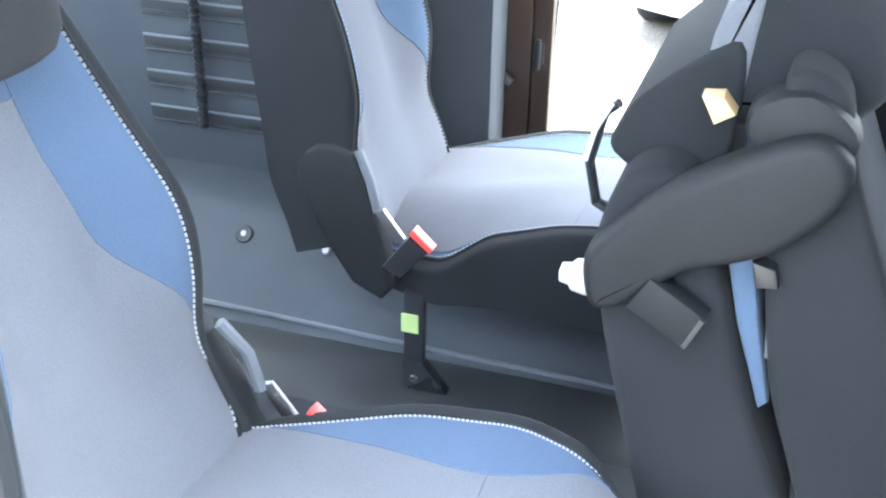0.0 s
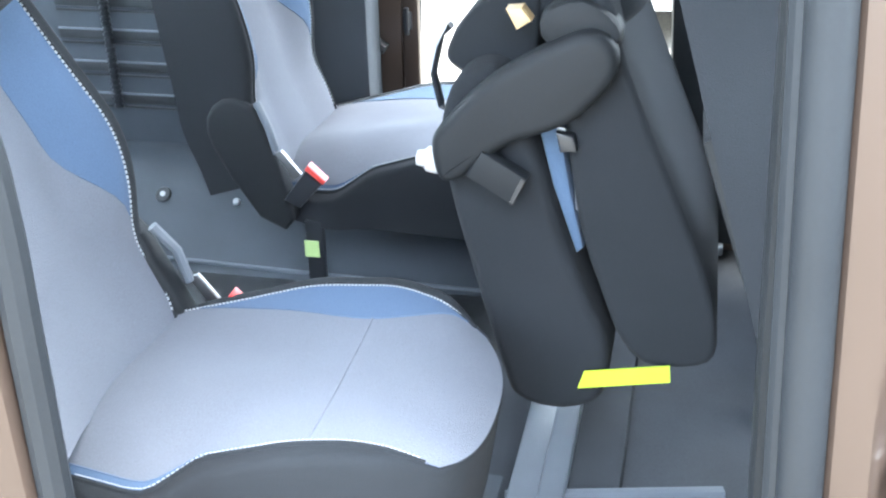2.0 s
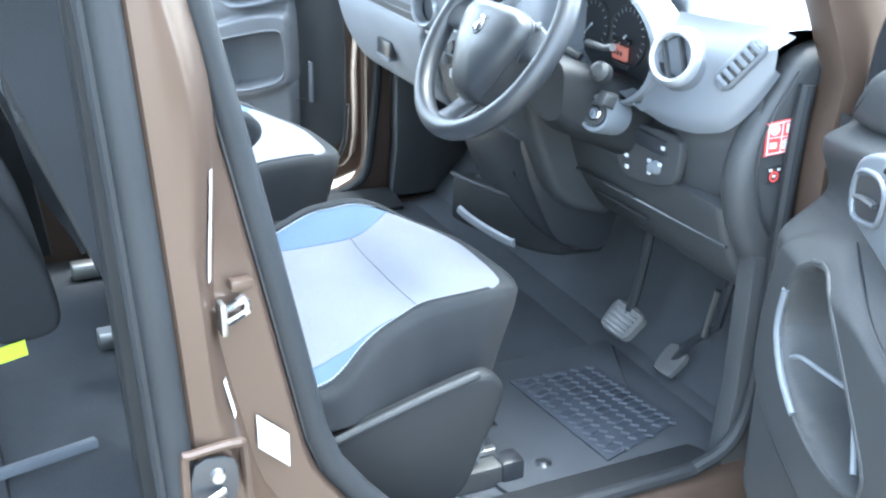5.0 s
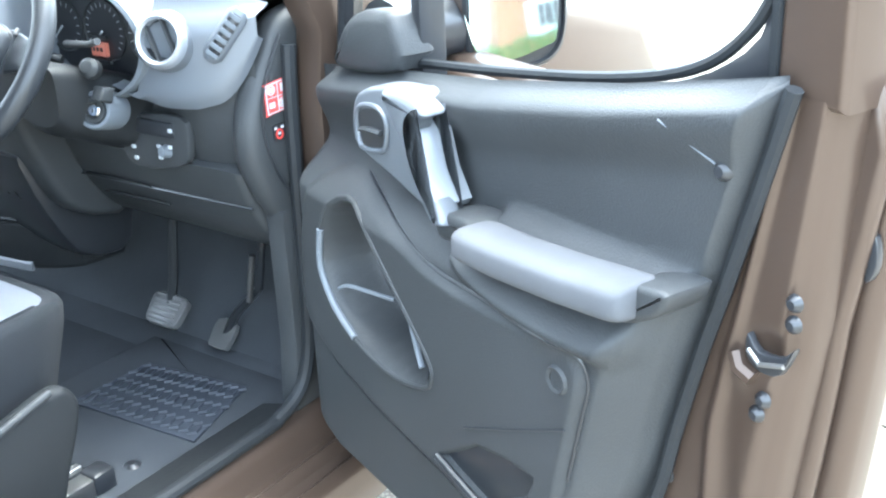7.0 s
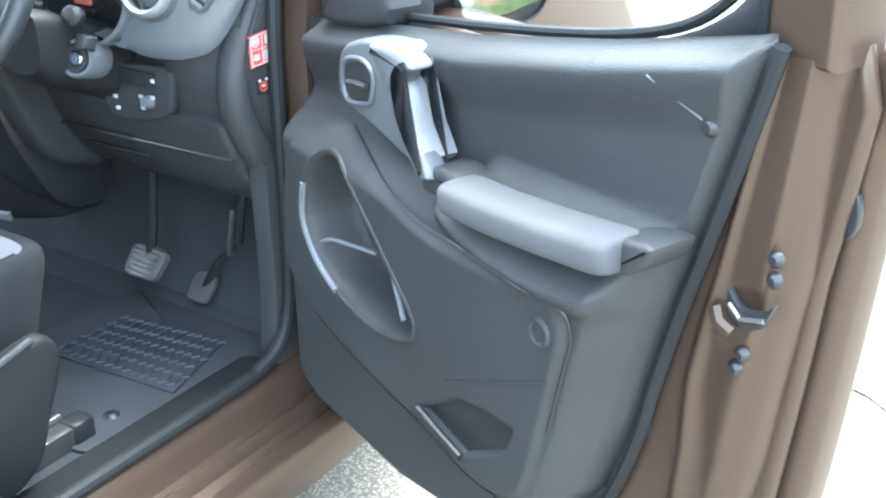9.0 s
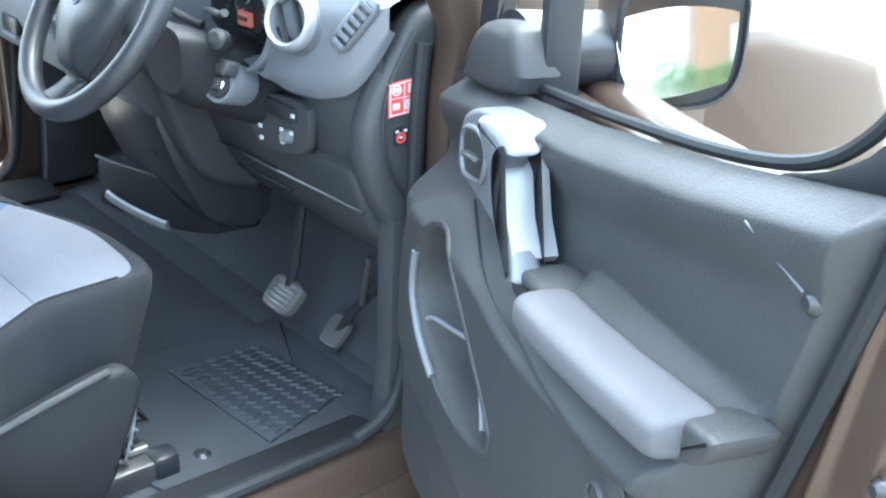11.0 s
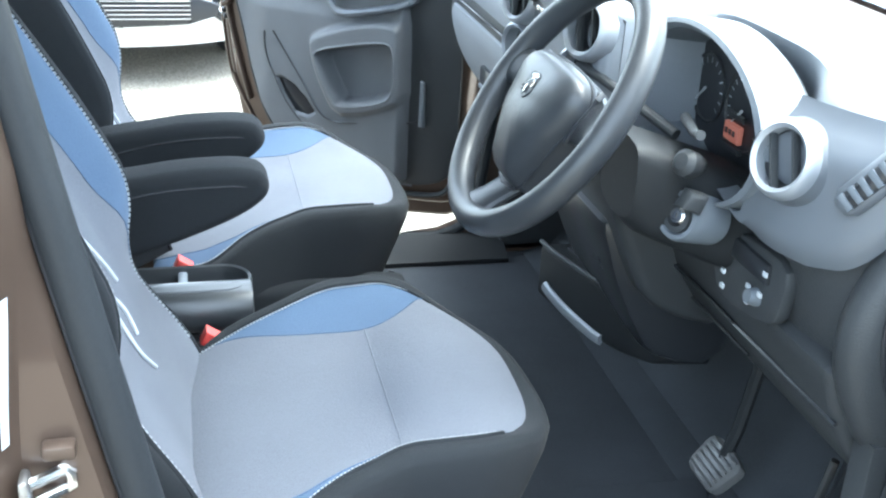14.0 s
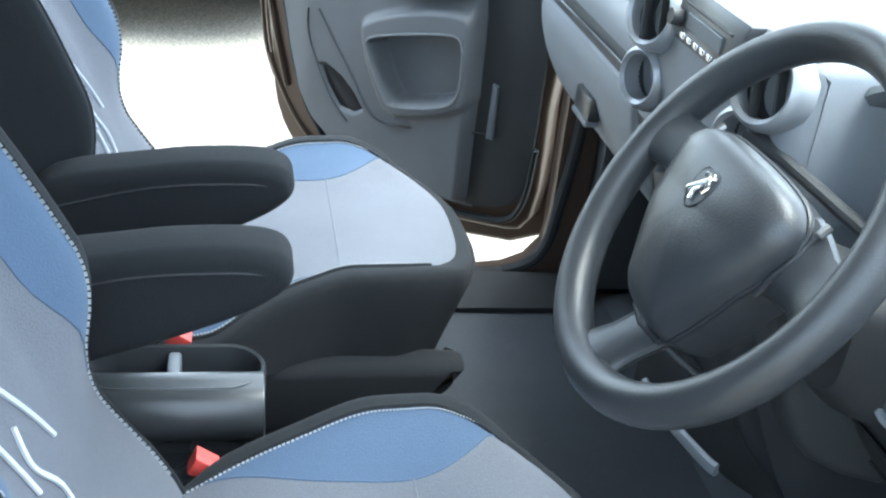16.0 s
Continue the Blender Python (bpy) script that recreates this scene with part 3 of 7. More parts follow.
def seat_pad(root, kind, F, B, blue, seam, end_mat, bulge=0.03, blue2=None, nose=0.0):
    """An upholstered pad: F(s, t) its show face, B(s, t) its back, blue(t) where the side panels begin."""
    ts = lin(0, 1, 32)
    blue2 = blue2 or blue          # the other side, towards -s
    def strip(a, b, n, t0=0.0, t1=1.0):
        tt = [t for t in ts if t0 - 1e-6 <= t <= t1 + 1e-6]
        if tt[0] > t0 + 1e-4:
            tt.insert(0, t0)
        if tt[-1] < t1 - 1e-4:
            tt.append(t1)
        return bm_grid(lambda u, t: F(a(t) + (b(t) - a(t)) * u, t), lin(0, 1, n), tt)
    one, neg = (lambda t: 1.0), (lambda t: -1.0)
    part(kind + "_centre", strip(lambda t: -blue2(t), blue, 20, 0, seam), GREY_FABRIC, root, "grey mesh fabric centre panel")
    part(kind + "_end_panel", strip(lambda t: -blue2(t), blue, 20, seam, 1), end_mat, root)
    part(kind + "_bolster", strip(neg, lambda t: -blue2(t), 8), BLUE_FABRIC, root, "blue fabric side bolster")
    part(kind + "_bolster", strip(blue, one, 8), BLUE_FABRIC, root, "blue fabric side bolster")
    rim = [(-1, t) for t in ts] + [(s, 1) for s in lin(-1, 1, 16)[1:]] + [(1, t) for t in reversed(ts[:-1])] + [(s, 0) for s in lin(1, -1, 16)[1:-1]]
    def side_point(k, w):
        s, t = rim[k]
        a, b = Vector(F(s, t)), Vector(B(s, t))
        c = a.lerp(b, w ** 1.7)
        c.x += nose * (0.7 - 0.3 * s) * math.sin(math.pi * w ** 0.6) * soft_step(t, 0.7, 1.0)
        mid = Vector(F(0, min(max(t, 0.3), 0.6))).lerp(Vector(B(0, min(max(t, 0.3), 0.6))), w)
        return c + (c - mid).normalized() * bulge * math.sin(math.pi * w ** 0.5) * ((1 if abs(s) > 0.99 else 0.25) * soft_step(t, 0.0, 0.2) * (1 - 0.75 * soft_step(t, 0.8, 1.0)))
    bm = bmesh.new()
    rows = [[bm.verts.new(side_point(k, w)) for k in range(len(rim))] for w in (0, 0.03, 0.08, 0.16, 0.28, 0.45, 0.65, 0.85, 1)]
    for a, b in zip(rows, rows[1:]):
        for k in range(len(rim)):
            bm.faces.new((a[k], a[(k + 1) % len(rim)], b[(k + 1) % len(rim)], b[k]))
    part(kind + "_side", bm, BLACK_FABRIC, root, "black fabric side", sharp=60)
    part(kind + "_back", bm_grid(lambda s, t: B(s, t), lin(-1, 1, 12), lin(0, 1, 12)), BLACK_FABRIC, root, "black fabric back")
    for sg in (-1, 1):
        part("piping", bm_tube([F(sg, t) for t in ts if t <= 0.97], 0.0035, 6), BLACK_FABRIC, root, "black piped edge")
        part("stitching", thread(F, sg, 84, size=0.0006), STITCH, root, "pale stitching")
        part("seam", bm_tube([Vector(F(sg * (blue if sg > 0 else blue2)(t), t)) for t in ts if (blue if sg > 0 else blue2)(t) < 0.985], 0.0013, 5), BLUE_FABRIC, root)
    part("seam", bm_tube([F(s, seam) for s in lin(-blue2(seam), blue(seam), 16)], 0.0014, 5), GREY_FABRIC, root)


def curve(pts, width=0.05):
    """A softened line through (t, value) pairs."""
    def at(t):
        if t <= pts[0][0]:
            return pts[0][1]
        for (x1, y1), (x2, y2) in zip(pts, pts[1:]):
            if t <= x2:
                return y1 + (y2 - y1) * (t - x1) / (x2 - x1)
        return pts[-1][1]
    def f(t):
        w = min(width, t, 1 - t) if 0 < t < 1 else 0
        return (at(t - w) + at(t - w / 2) + at(t) + at(t + w / 2) + at(t + w)) / 5
    return f


def build_seat(name, at, label, group, c, k):
    """A seat whose cushion meets its back at at; x forward. c, k: edge lines of the cushion and of the back. Returns it and its backrest surface."""
    X, Y, Z = at
    root = empty(name, (X, Y, Z - 0.2), label, "seat", group)
    yo, yi, zo, zi, zc = [curve(c[n]) for n in ("yo", "yi", "zo", "zi", "zc")]
    def cf(s, t):
        m, h = (yo(t) + yi(t)) / 2, (yi(t) - yo(t)) / 2
        cut = c["cut"] * max(s, 0) ** 3 + 0.014 * max(-s, 0) ** 2.5 + 0.020 * max(-s, 0) ** 8
        x = X + c["long"] * t - cut * soft_step(t, 0.5, 1) + 0.010 * soft_step(t, 0.8, 1) * (1 - s * s)
        e = zi(t) if s > 0 else zo(t)
        z = zc(t) + (e - zc(t)) * abs(s) ** 2.4
        z += 0.004 * noise.noise((s * 2.2 + X, t * 3.5, Y)) * (1 - s * s)
        return (x, m + s * h, z)
    def cb(s, t):
        x, y, z = cf(s, t)
        m = (yo(0.4) + yi(0.4)) / 2
        wide = c["wide"] if s < 0 else 0.03
        return (X + (x - X) * 0.955 + 0.004, y + wide * s * (1 - 0.35 * soft_step(t, 0.85, 1)), c["low"] + 0.03 * (1 - t))
    def cblue(t):
        return 0.995 - (0.995 - c["ins"]) * soft_step(t, 0.08, c["seam"]) ** 0.8 * (1 - soft_step(t, c["seam"] - 0.02, 0.99) ** 1.2)
    strip = curve([(0, c["strip"]), (0.26, c["strip"] + 0.02), (0.34, c["strip"] * 0.4 + 0.59), (0.64, 0.985), (0.7, 0.995), (1, 0.995)], 0.02)
    seat_pad(root, "cushion", cf, cb, cblue, c["seam"], GREY_FABRIC, 0.024, strip, c["nose"])
    ct, stt = math.cos(k["tilt"]), math.sin(k["tilt"])
    up, fw = Vector((-stt, 0, ct)), Vector((ct, 0, stt))
    H = 0.64
    bo, bi, fe = [curve(k[n]) for n in ("yo", "yi", "edge")]
    def bf(s, t):
        m, h = (bo(t) + bi(t)) / 2, (bi(t) - bo(t)) / 2
        f = 0.018 * math.sin(math.pi * min(t * 1.6, 1)) * (1 - s * s) + fe(t) * soft_step(abs(s), 0.35, 1.0)
        p = Vector((X - 0.008 + 0.026 * (1 - soft_step(t, 0, 0.22)), 0, Z - 0.02)) + up * (H * t) + fw * f
        return (p.x, m + s * h, p.z)
    def bb(s, t):
        p = Vector(bf(s, t)) - fw * (k["deep"] - 0.045 * t + fe(t) * 0.8 * s * s)
        return (p.x, p.y + k["spread"] * s * (1 - 0.4 * t), p.z)
    def bblue(t):
        return 0.995 - (0.995 - k["ins"]) * soft_step(t, 0.24, 0.50) - 0.05 * soft_step(t, 0.5, 0.75)
    seat_pad(root, "backrest", bf, bb, bblue, k["seam"], BLUE_FABRIC, 0.02)
    yc = (bo(0.9) + bi(0.9)) / 2 + k["head"][2]
    hc = Vector((X, yc, Z)) + up * (H + k["head"][0]) + fw * k["head"][1]
    hb = bm_loft([[hc + up * (0.115 * a) + Vector((0, math.copysign(abs(math.cos(q)) ** 0.6, math.cos(q)) * k["head"][3] * r, 0)) + fw * (math.copysign(abs(math.sin(q)) ** 0.7, math.sin(q)) * 0.06 * r) for q in lin(0, math.tau, 28)[:-1]] for a, r in ((-1, 0.7), (-0.95, 0.85), (-0.8, 0.96), (-0.4, 1.02), (0.2, 1), (0.7, 0.94), (0.92, 0.82), (1, 0.6))])
    part("head_restraint", hb, BLACK_FABRIC, root, "black fabric head restraint")
    return root, cf, bf


FRONT_CUSHION = dict(nose=0.036, strip=0.80, long=0.437, cut=0.055, wide=0.035, low=0.585, ins=0.555, seam=0.61,
                     yo=[(0, -0.575), (0.2, -0.588), (0.25, -0.588), (0.30, -0.573), (0.42, -0.545), (0.62, -0.520), (0.9, -0.525), (1, -0.508)],
                     yi=[(0, -0.18), (0.2, -0.155), (0.5, -0.128), (0.75, -0.132), (0.9, -0.155), (1, -0.19)],
                     zo=[(0, 0.645), (0.2, 0.664), (0.25, 0.672), (0.30, 0.692), (0.42, 0.714), (0.62, 0.735), (0.9, 0.741), (1, 0.733)],
                     zi=[(0, 0.668), (0.25, 0.718), (0.5, 0.757), (0.75, 0.764), (0.9, 0.756), (1, 0.738)],
                     zc=[(0, 0.668), (0.15, 0.690), (0.5, 0.712), (0.75, 0.730), (0.92, 0.731), (1, 0.718)])
FRONT_BACK = dict(deep=0.150, spread=0.062, tilt=radians(20), ins=0.60, seam=0.74, head=(0.06, -0.03, 0.0, 0.14),
                  yo=[(0, -0.56), (0.28, -0.535), (0.43, -0.545), (0.7, -0.515), (1, -0.475)],
                  yi=[(0, -0.175), (0.15, -0.18), (0.28, -0.198), (0.43, -0.188), (0.7, -0.215), (1, -0.25)],
                  edge=[(0, 0.015), (0.15, 0.018), (0.28, 0.010), (0.42, 0.058), (0.6, 0.048), (1, 0.01)])
REAR_CUSHION = dict(nose=0.0, strip=0.92, long=0.515, cut=0.03, wide=0.03, low=0.565, ins=0.55, seam=0.65,
                    yo=[(0, -0.61), (0.25, -0.645), (0.30, -0.640), (0.35, -0.615), (0.6, -0.612), (0.8, -0.606), (0.95, -0.603), (1, -0.59)],
                    yi=[(0, -0.315), (0.25, -0.292), (0.45, -0.277), (0.7, -0.267), (0.87, -0.282), (1, -0.325)],
                    zo=[(0, 0.64), (0.25, 0.652), (0.30, 0.66), (0.35, 0.69), (0.6, 0.73), (0.78, 0.738), (0.92, 0.730), (1, 0.705)],
                    zi=[(0, 0.70), (0.25, 0.728), (0.45, 0.755), (0.7, 0.76), (0.87, 0.748), (1, 0.722)],
                    zc=[(0, 0.69), (0.2, 0.715), (0.5, 0.738), (0.75, 0.745), (0.9, 0.735), (1, 0.702)])
REAR_BACK = dict(deep=0.13, spread=0.03, tilt=radians(14), ins=0.46, seam=0.72, head=(-0.045, 0.035, -0.062, 0.13),
                 yo=[(0, -0.66), (0.3, -0.65), (0.45, -0.65), (0.7, -0.62), (1, -0.57)],
                 yi=[(0, -0.330), (0.12, -0.306), (0.24, -0.322), (0.32, -0.325), (0.46, -0.315), (0.7, -0.345), (1, -0.376)],
                 edge=[(0, 0.02), (0.12, 0.025), (0.24, 0.03), (0.34, 0.058), (0.48, 0.062), (0.65, 0.04), (1, 0.0)])
driver, dcf, dbf = build_seat("driver_seat", (-0.262, -0.362, 0.70), "grey and blue cloth driver seat with black sides", "front seats", FRONT_CUSHION, FRONT_BACK)
passenger = copy_thing(driver, pose(-0.300, 0.386, 0.50))
passenger.name = "passenger_seat"
tagged(passenger, "grey and blue cloth front passenger seat with black sides", "seat", "front seats")
rear_right, rcf, rbf = build_seat("rear_seat", (-1.29, -0.45, 0.70), "grey and blue cloth rear seat with black sides", "rear seats", REAR_CUSHION, REAR_BACK)
rear_left = copy_thing(rear_right, pose(-1.337, 0.452, 0.50))


def finish_front_seat(seat, x, y, arm_x, cover_side, arm_side):
    """Base, rails, side cover, armrest and belt buckle of a front seat."""
    part("base", bm_box((x + 0.04, y - 0.19, 0.42), (x + 0.36, y + 0.19, 0.60), 0.03, 3), PLASTIC_GLOSS, seat, "black seat base")
    for s in (-1, 1):
        r = part("rail", bm_box((x - 0.10, y + s * 0.185 - 0.018, 0.385), (x + 0.42, y + s * 0.185 + 0.018, 0.425), 0.004), STEEL, seat, "steel seat rail")
        part("rail_end", bm_box((x + 0.40, y + s * 0.185 - 0.022, 0.385), (x + 0.445, y + s * 0.185 + 0.022, 0.43), 0.008), PLASTIC_GLOSS, r)
    cov = smooth_poly([(x - 0.02, 0.545), (x + 0.06, 0.585), (x + 0.20, 0.625), (x + 0.315, 0.652), (x + 0.352, 0.640), (x + 0.362, 0.60), (x + 0.33, 0.52), (x + 0.29, 0.44), (x + 0.20, 0.41), (x + 0.02, 0.42), (x - 0.03, 0.47)], 4)
    yy = y + cover_side * 0.235
    if arm_side < 0:
        skirt = smooth_poly([(x - 0.05, 0.60), (x + 0.20, 0.612), (x + 0.425, 0.61), (x + 0.432, 0.585), (x + 0.41, 0.555), (x + 0.34, 0.53), (x + 0.20, 0.50), (x + 0.05, 0.47), (x - 0.05, 0.47)], 4)
        part("side_skirt", bm_prism(skirt, y - 0.222, y - 0.16, "y", 0.02, 3), BLACK_FABRIC, seat, "black fabric lower side")
        part("wire", bm_tube(smooth_poly([(x + 0.36, y - 0.20, 0.56), (x + 0.385, y - 0.20, 0.52), (x + 0.375, y - 0.19, 0.47), (x + 0.35, y - 0.18, 0.42)], 5, False), 0.004, 6), PLASTIC_GLOSS, seat, "black cable")
    else:
      part("side_cover", bm_prism(cov, yy, yy + cover_side * 0.035, "y", 0.012, 3), MATTE_BLACK, seat, "black plastic side cover")
      part("cover_edge", bm_tube(smooth_poly([(x - 0.015, yy + cover_side * 0.034, 0.55), (x + 0.06, yy + cover_side * 0.036, 0.590), (x + 0.20, yy + cover_side * 0.036, 0.630), (x + 0.315, yy + cover_side * 0.034, 0.656)], 5, False), 0.006, 8), PLASTIC, seat)
    # slide release bar and wires under the front
    part("release_bar", bm_tube([(x + 0.36, y - 0.13, 0.47), (x + 0.43, y - 0.12, 0.45), (x + 0.44, y, 0.445), (x + 0.43, y + 0.12, 0.45), (x + 0.36, y + 0.13, 0.47)], 0.005, 8), CHROME, seat)
    part("wire", bm_tube(smooth_poly([(x + 0.30, y - 0.19, 0.60), (x + 0.375, y - 0.20, 0.56), (x + 0.365, y - 0.2, 0.50), (x + 0.34, y - 0.19, 0.46), (x + 0.36, y - 0.18, 0.43)], 4, False), 0.003, 6), PLASTIC_MID, seat)
    for k in range(3):
        o = 0.02 * k
        part("wire", bm_tube(smooth_poly([(x + 0.30, y - 0.15 + 3 * o, 0.58), (x + 0.39 - o, y - 0.16 + 2 * o, 0.52 - o), (x + 0.36 + o, y - 0.19 + o, 0.44 + o / 2), (x + 0.39, y - 0.14 + o, 0.405)], 5, False), 0.0028, 6), PLASTIC_GLOSS if k % 2 else PLASTIC_MID, seat)
    part("wire_clip", bm_box((x + 0.375, y - 0.165, 0.425), (x + 0.41, y - 0.15, 0.436), 0.002, 1), STEEL, seat)
    # folding armrest
    ya, x0 = y + arm_side * 0.268, arm_x
    prof = smooth_poly([(x0 - 0.15, 0.905), (x0 - 0.02, 0.938), (x0 + 0.07, 0.946), (x0 + 0.122, 0.942), (x0 + 0.142, 0.925), (x0 + 0.138, 0.900), (x0 + 0.10, 0.872), (x0 + 0.03, 0.842), (x0 - 0.05, 0.815), (x0 - 0.15, 0.785)], 5)
    arm = part("armrest", bm_prism(prof, ya - 0.036, ya + 0.036, "y", 0.016, 4), BLACK_FABRIC, seat, "black fabric folding armrest")
    for sg in (-1, 1):
        part("armrest_seam", bm_tube(smooth_poly([(x0 - 0.13, ya + sg * 0.0362, 0.888), (x0 - 0.02, ya + sg * 0.0362, 0.915), (x0 + 0.08, ya + sg * 0.0362, 0.922), (x0 + 0.125, ya + sg * 0.034, 0.918)], 4, False), 0.0012, 5), PLASTIC, arm)
    # belt buckle
    yb = y + arm_side * 0.245
    bk = part("belt_buckle", bm_prism([(x + 0.02, 0.62), (x + 0.055, 0.655), (x + 0.042, 0.672), (x + 0.005, 0.645)], yb - 0.016, yb + 0.016, "y", 0.004), PLASTIC_GLOSS, seat, "black seat belt buckle")
    part("release_button", bm_prism([(x + 0.034, 0.672), (x + 0.060, 0.656), (x + 0.068, 0.678), (x + 0.044, 0.694)], yb - 0.013, yb + 0.013, "y", 0.003), RED, bk, "red release button")
    # folding table on the back
    tb = bm_prism(smooth_poly([(y - 0.15, 1.08), (y - 0.12, 1.10), (y + 0.12, 1.10), (y + 0.15, 1.08), (y + 0.16, 0.95), (y + 0.15, 0.82), (y - 0.15, 0.82), (y - 0.16, 0.95)], 4), -0.009, 0.02, "x", 0.006)
    # paler tube that paints the curved highlight on the table corner
    edge = bm_tube(smooth_poly([(-0.010, y + 0.155, 1.04), (-0.011, y + 0.148, 1.08), (-0.011, y + 0.12, 1.10), (-0.010, y + 0.05, 1.101)], 4, False), 0.005, 8)
    sh = Matrix.Translation((x - 0.228, 0, 0.95)) @ Matrix.Rotation(radians(-20), 4, "Y") @ Matrix.Translation((0, 0, -0.95))
    for bm in (tb, edge):
        bmesh.ops.transform(bm, matrix=sh, verts=bm.verts)
    tr = part("folding_table", tb, MATTE_BLACK, seat, "black plastic folding seat-back table")
    part("table_highlight", edge, PLASTIC_MID, tr, "pale highlight on the table's corner edge")


finish_front_seat(driver, -0.262, -0.362, -0.265, -1, 1)
finish_front_seat(passenger, -0.300, 0.386, -0.255, -1, -1)


def finish_rear_seat(seat, x, y, inner):
    """Hinge cover, strut, belt buckle and legs on the inner side of an outer rear seat."""
    left = inner < 0
    part("base", bm_box((x + 0.10, y - 0.10, 0.53), (x + 0.36, y + 0.10, 0.64), 0.03, 3), PLASTIC_GLOSS, seat, "black seat frame")
    for s in ((-1, 1) if not left else (1,)):
        for dx in (0.10, 0.36):
            part("leg", bm_box((x + dx, y + s * 0.16 - 0.02, 0.40), (x + dx + 0.035, y + s * 0.16 + 0.02, 0.52), 0.006), PLASTIC_GLOSS, seat, "black steel leg")
    yi = y + inner * 0.243
    x -= 0.03 if left else 0.0
    head = [(-0.058 * math.cos(a) - 0.075, 0.065 * math.sin(a) + 0.785) for a in lin(-0.5, math.pi - 0.2, 8)]
    poly = [(x + a, b) for a, b in head] + [(x + 0.012, 0.735), (x + 0.045, 0.66), (x + 0.055, 0.60), (x + 0.03, 0.575), (x - 0.02, 0.595), (x - 0.08, 0.68)]
    if left:
        poly = [(x + a + 0.012, b - 0.006) for a, b in head] + [(x + 0.012, 0.735), (x + 0.03, 0.66), (x + 0.04, 0.605), (x + 0.02, 0.582), (x - 0.03, 0.605), (x - 0.085, 0.69)]
    part("hinge_cover", bm_prism(poly, yi - 0.022, yi + 0.022, "y", 0.01, 3), MATTE_BLACK, seat, "black plastic backrest hinge cover")
    part("hinge_strip", bm_tube([(x - 0.02, yi + inner * 0.004, 0.832), (x + 0.005, yi + inner * 0.018, 0.79), (x + 0.018, yi + inner * 0.02, 0.74)], 0.008, 8), PLASTIC_MID, seat)
    part("belt_stalk", bm_prism([(x + 0.015, 0.745), (x + 0.03, 0.75), (x + 0.065, 0.705), (x + 0.05, 0.695)], yi + inner * 0.02, yi + inner * 0.03, "y", 0.002), STEEL, seat, "steel buckle stalk")
    bk = part("belt_buckle", bm_prism([(x + 0.03, 0.655), (x + 0.06, 0.64), (x + 0.105, 0.69), (x + 0.075, 0.715)], yi + inner * 0.012, yi + inner * 0.04, "y", 0.004), PLASTIC_GLOSS, seat, "black seat belt buckle")
    part("release_button", bm_prism([(x + 0.074, 0.718), (x + 0.108, 0.690), (x + 0.114, 0.698), (x + 0.082, 0.728)], yi + inner * 0.014, yi + inner * 0.038, "y", 0.003), RED, bk, "red release button")
    strap = part("fold_strut", bm_box((x + 0.055, yi - 0.008, 0.42), (x + 0.09, yi + 0.008, 0.60), 0.003), PLASTIC_GLOSS, seat, "black steel folding strut")
    part("strut_foot", bm_prism([(x + 0.055, 0.402), (x + 0.055, 0.47), (x + 0.09, 0.47), (x + 0.135, 0.415), (x + 0.135, 0.402)], yi - 0.012, yi + 0.012, "y", 0.003), PLASTIC_GLOSS, strap)
    part("tag", bm_box((x + 0.052, yi + inner * 0.008, 0.525), (x + 0.082, yi + inner * 0.011, 0.56), 0.001, 1) if inner > 0 else bm_box((x + 0.052, yi - 0.011, 0.525), (x + 0.082, yi - 0.008, 0.56), 0.001, 1), material("pale green tag", (0.42, 0.55, 0.22), 0.6), strap, "pale green tag")
    part("foot_bolt", bm_lathe([(0, 0.006), (0.007, 0.005), (0.009, 0)], (x + 0.075, yi + inner * 0.011, 0.437), (0, inner, 0), 12), CHROME, strap)
    yo = y - inner * 0.26
    lev = part("release_lever", bm_tube(smooth_poly([(x - 0.03, yo, 0.74), (x + 0.01, yo - inner * 0.012, 0.79), (x + 0.05, yo - inner * 0.02, 0.80), (x + 0.08, yo - inner * 0.02, 0.785)], 4, False), [0.014] * 13, 10), PLASTIC, seat, "black plastic release lever")


finish_rear_seat(rear_right, -1.270, -0.540, 1)
finish_rear_seat(rear_left, -1.29, 0.485, -1)

# raised wavy thread on the driver backrest
EMBROIDERY = material("pale embroidery", (0.51, 0.544, 0.578), 0.8)
LINES = (((0.16, 0.66), (0.02, 0.58), (-0.06, 0.54), (-0.16, 0.46)), ((-0.10, 0.62), (-0.22, 0.54), (-0.14, 0.49), (0.04, 0.40), (0.17, 0.33)),
         ((-0.32, 0.58), (-0.42, 0.48), (-0.34, 0.43), (-0.25, 0.33)), ((-0.14, 0.41), (-0.18, 0.355), (-0.03, 0.29), (0.0, 0.23)), ((-0.29, 0.325), (-0.20, 0.24), (0.0, 0.15)))
for ln in LINES:
    for seat, ox, oy in ((driver, 0.0, 0.0), (passenger, -0.038, 0.748)):
        pts = [Vector(dbf(p[0], p[1])) + Vector((0.0015 + ox, oy, 0.001)) for p in smooth_poly(ln, 5, False)]
        part("embroidered_line", bm_tube(pts, 0.0026, 6), EMBROIDERY, seat, "pale embroidered line")


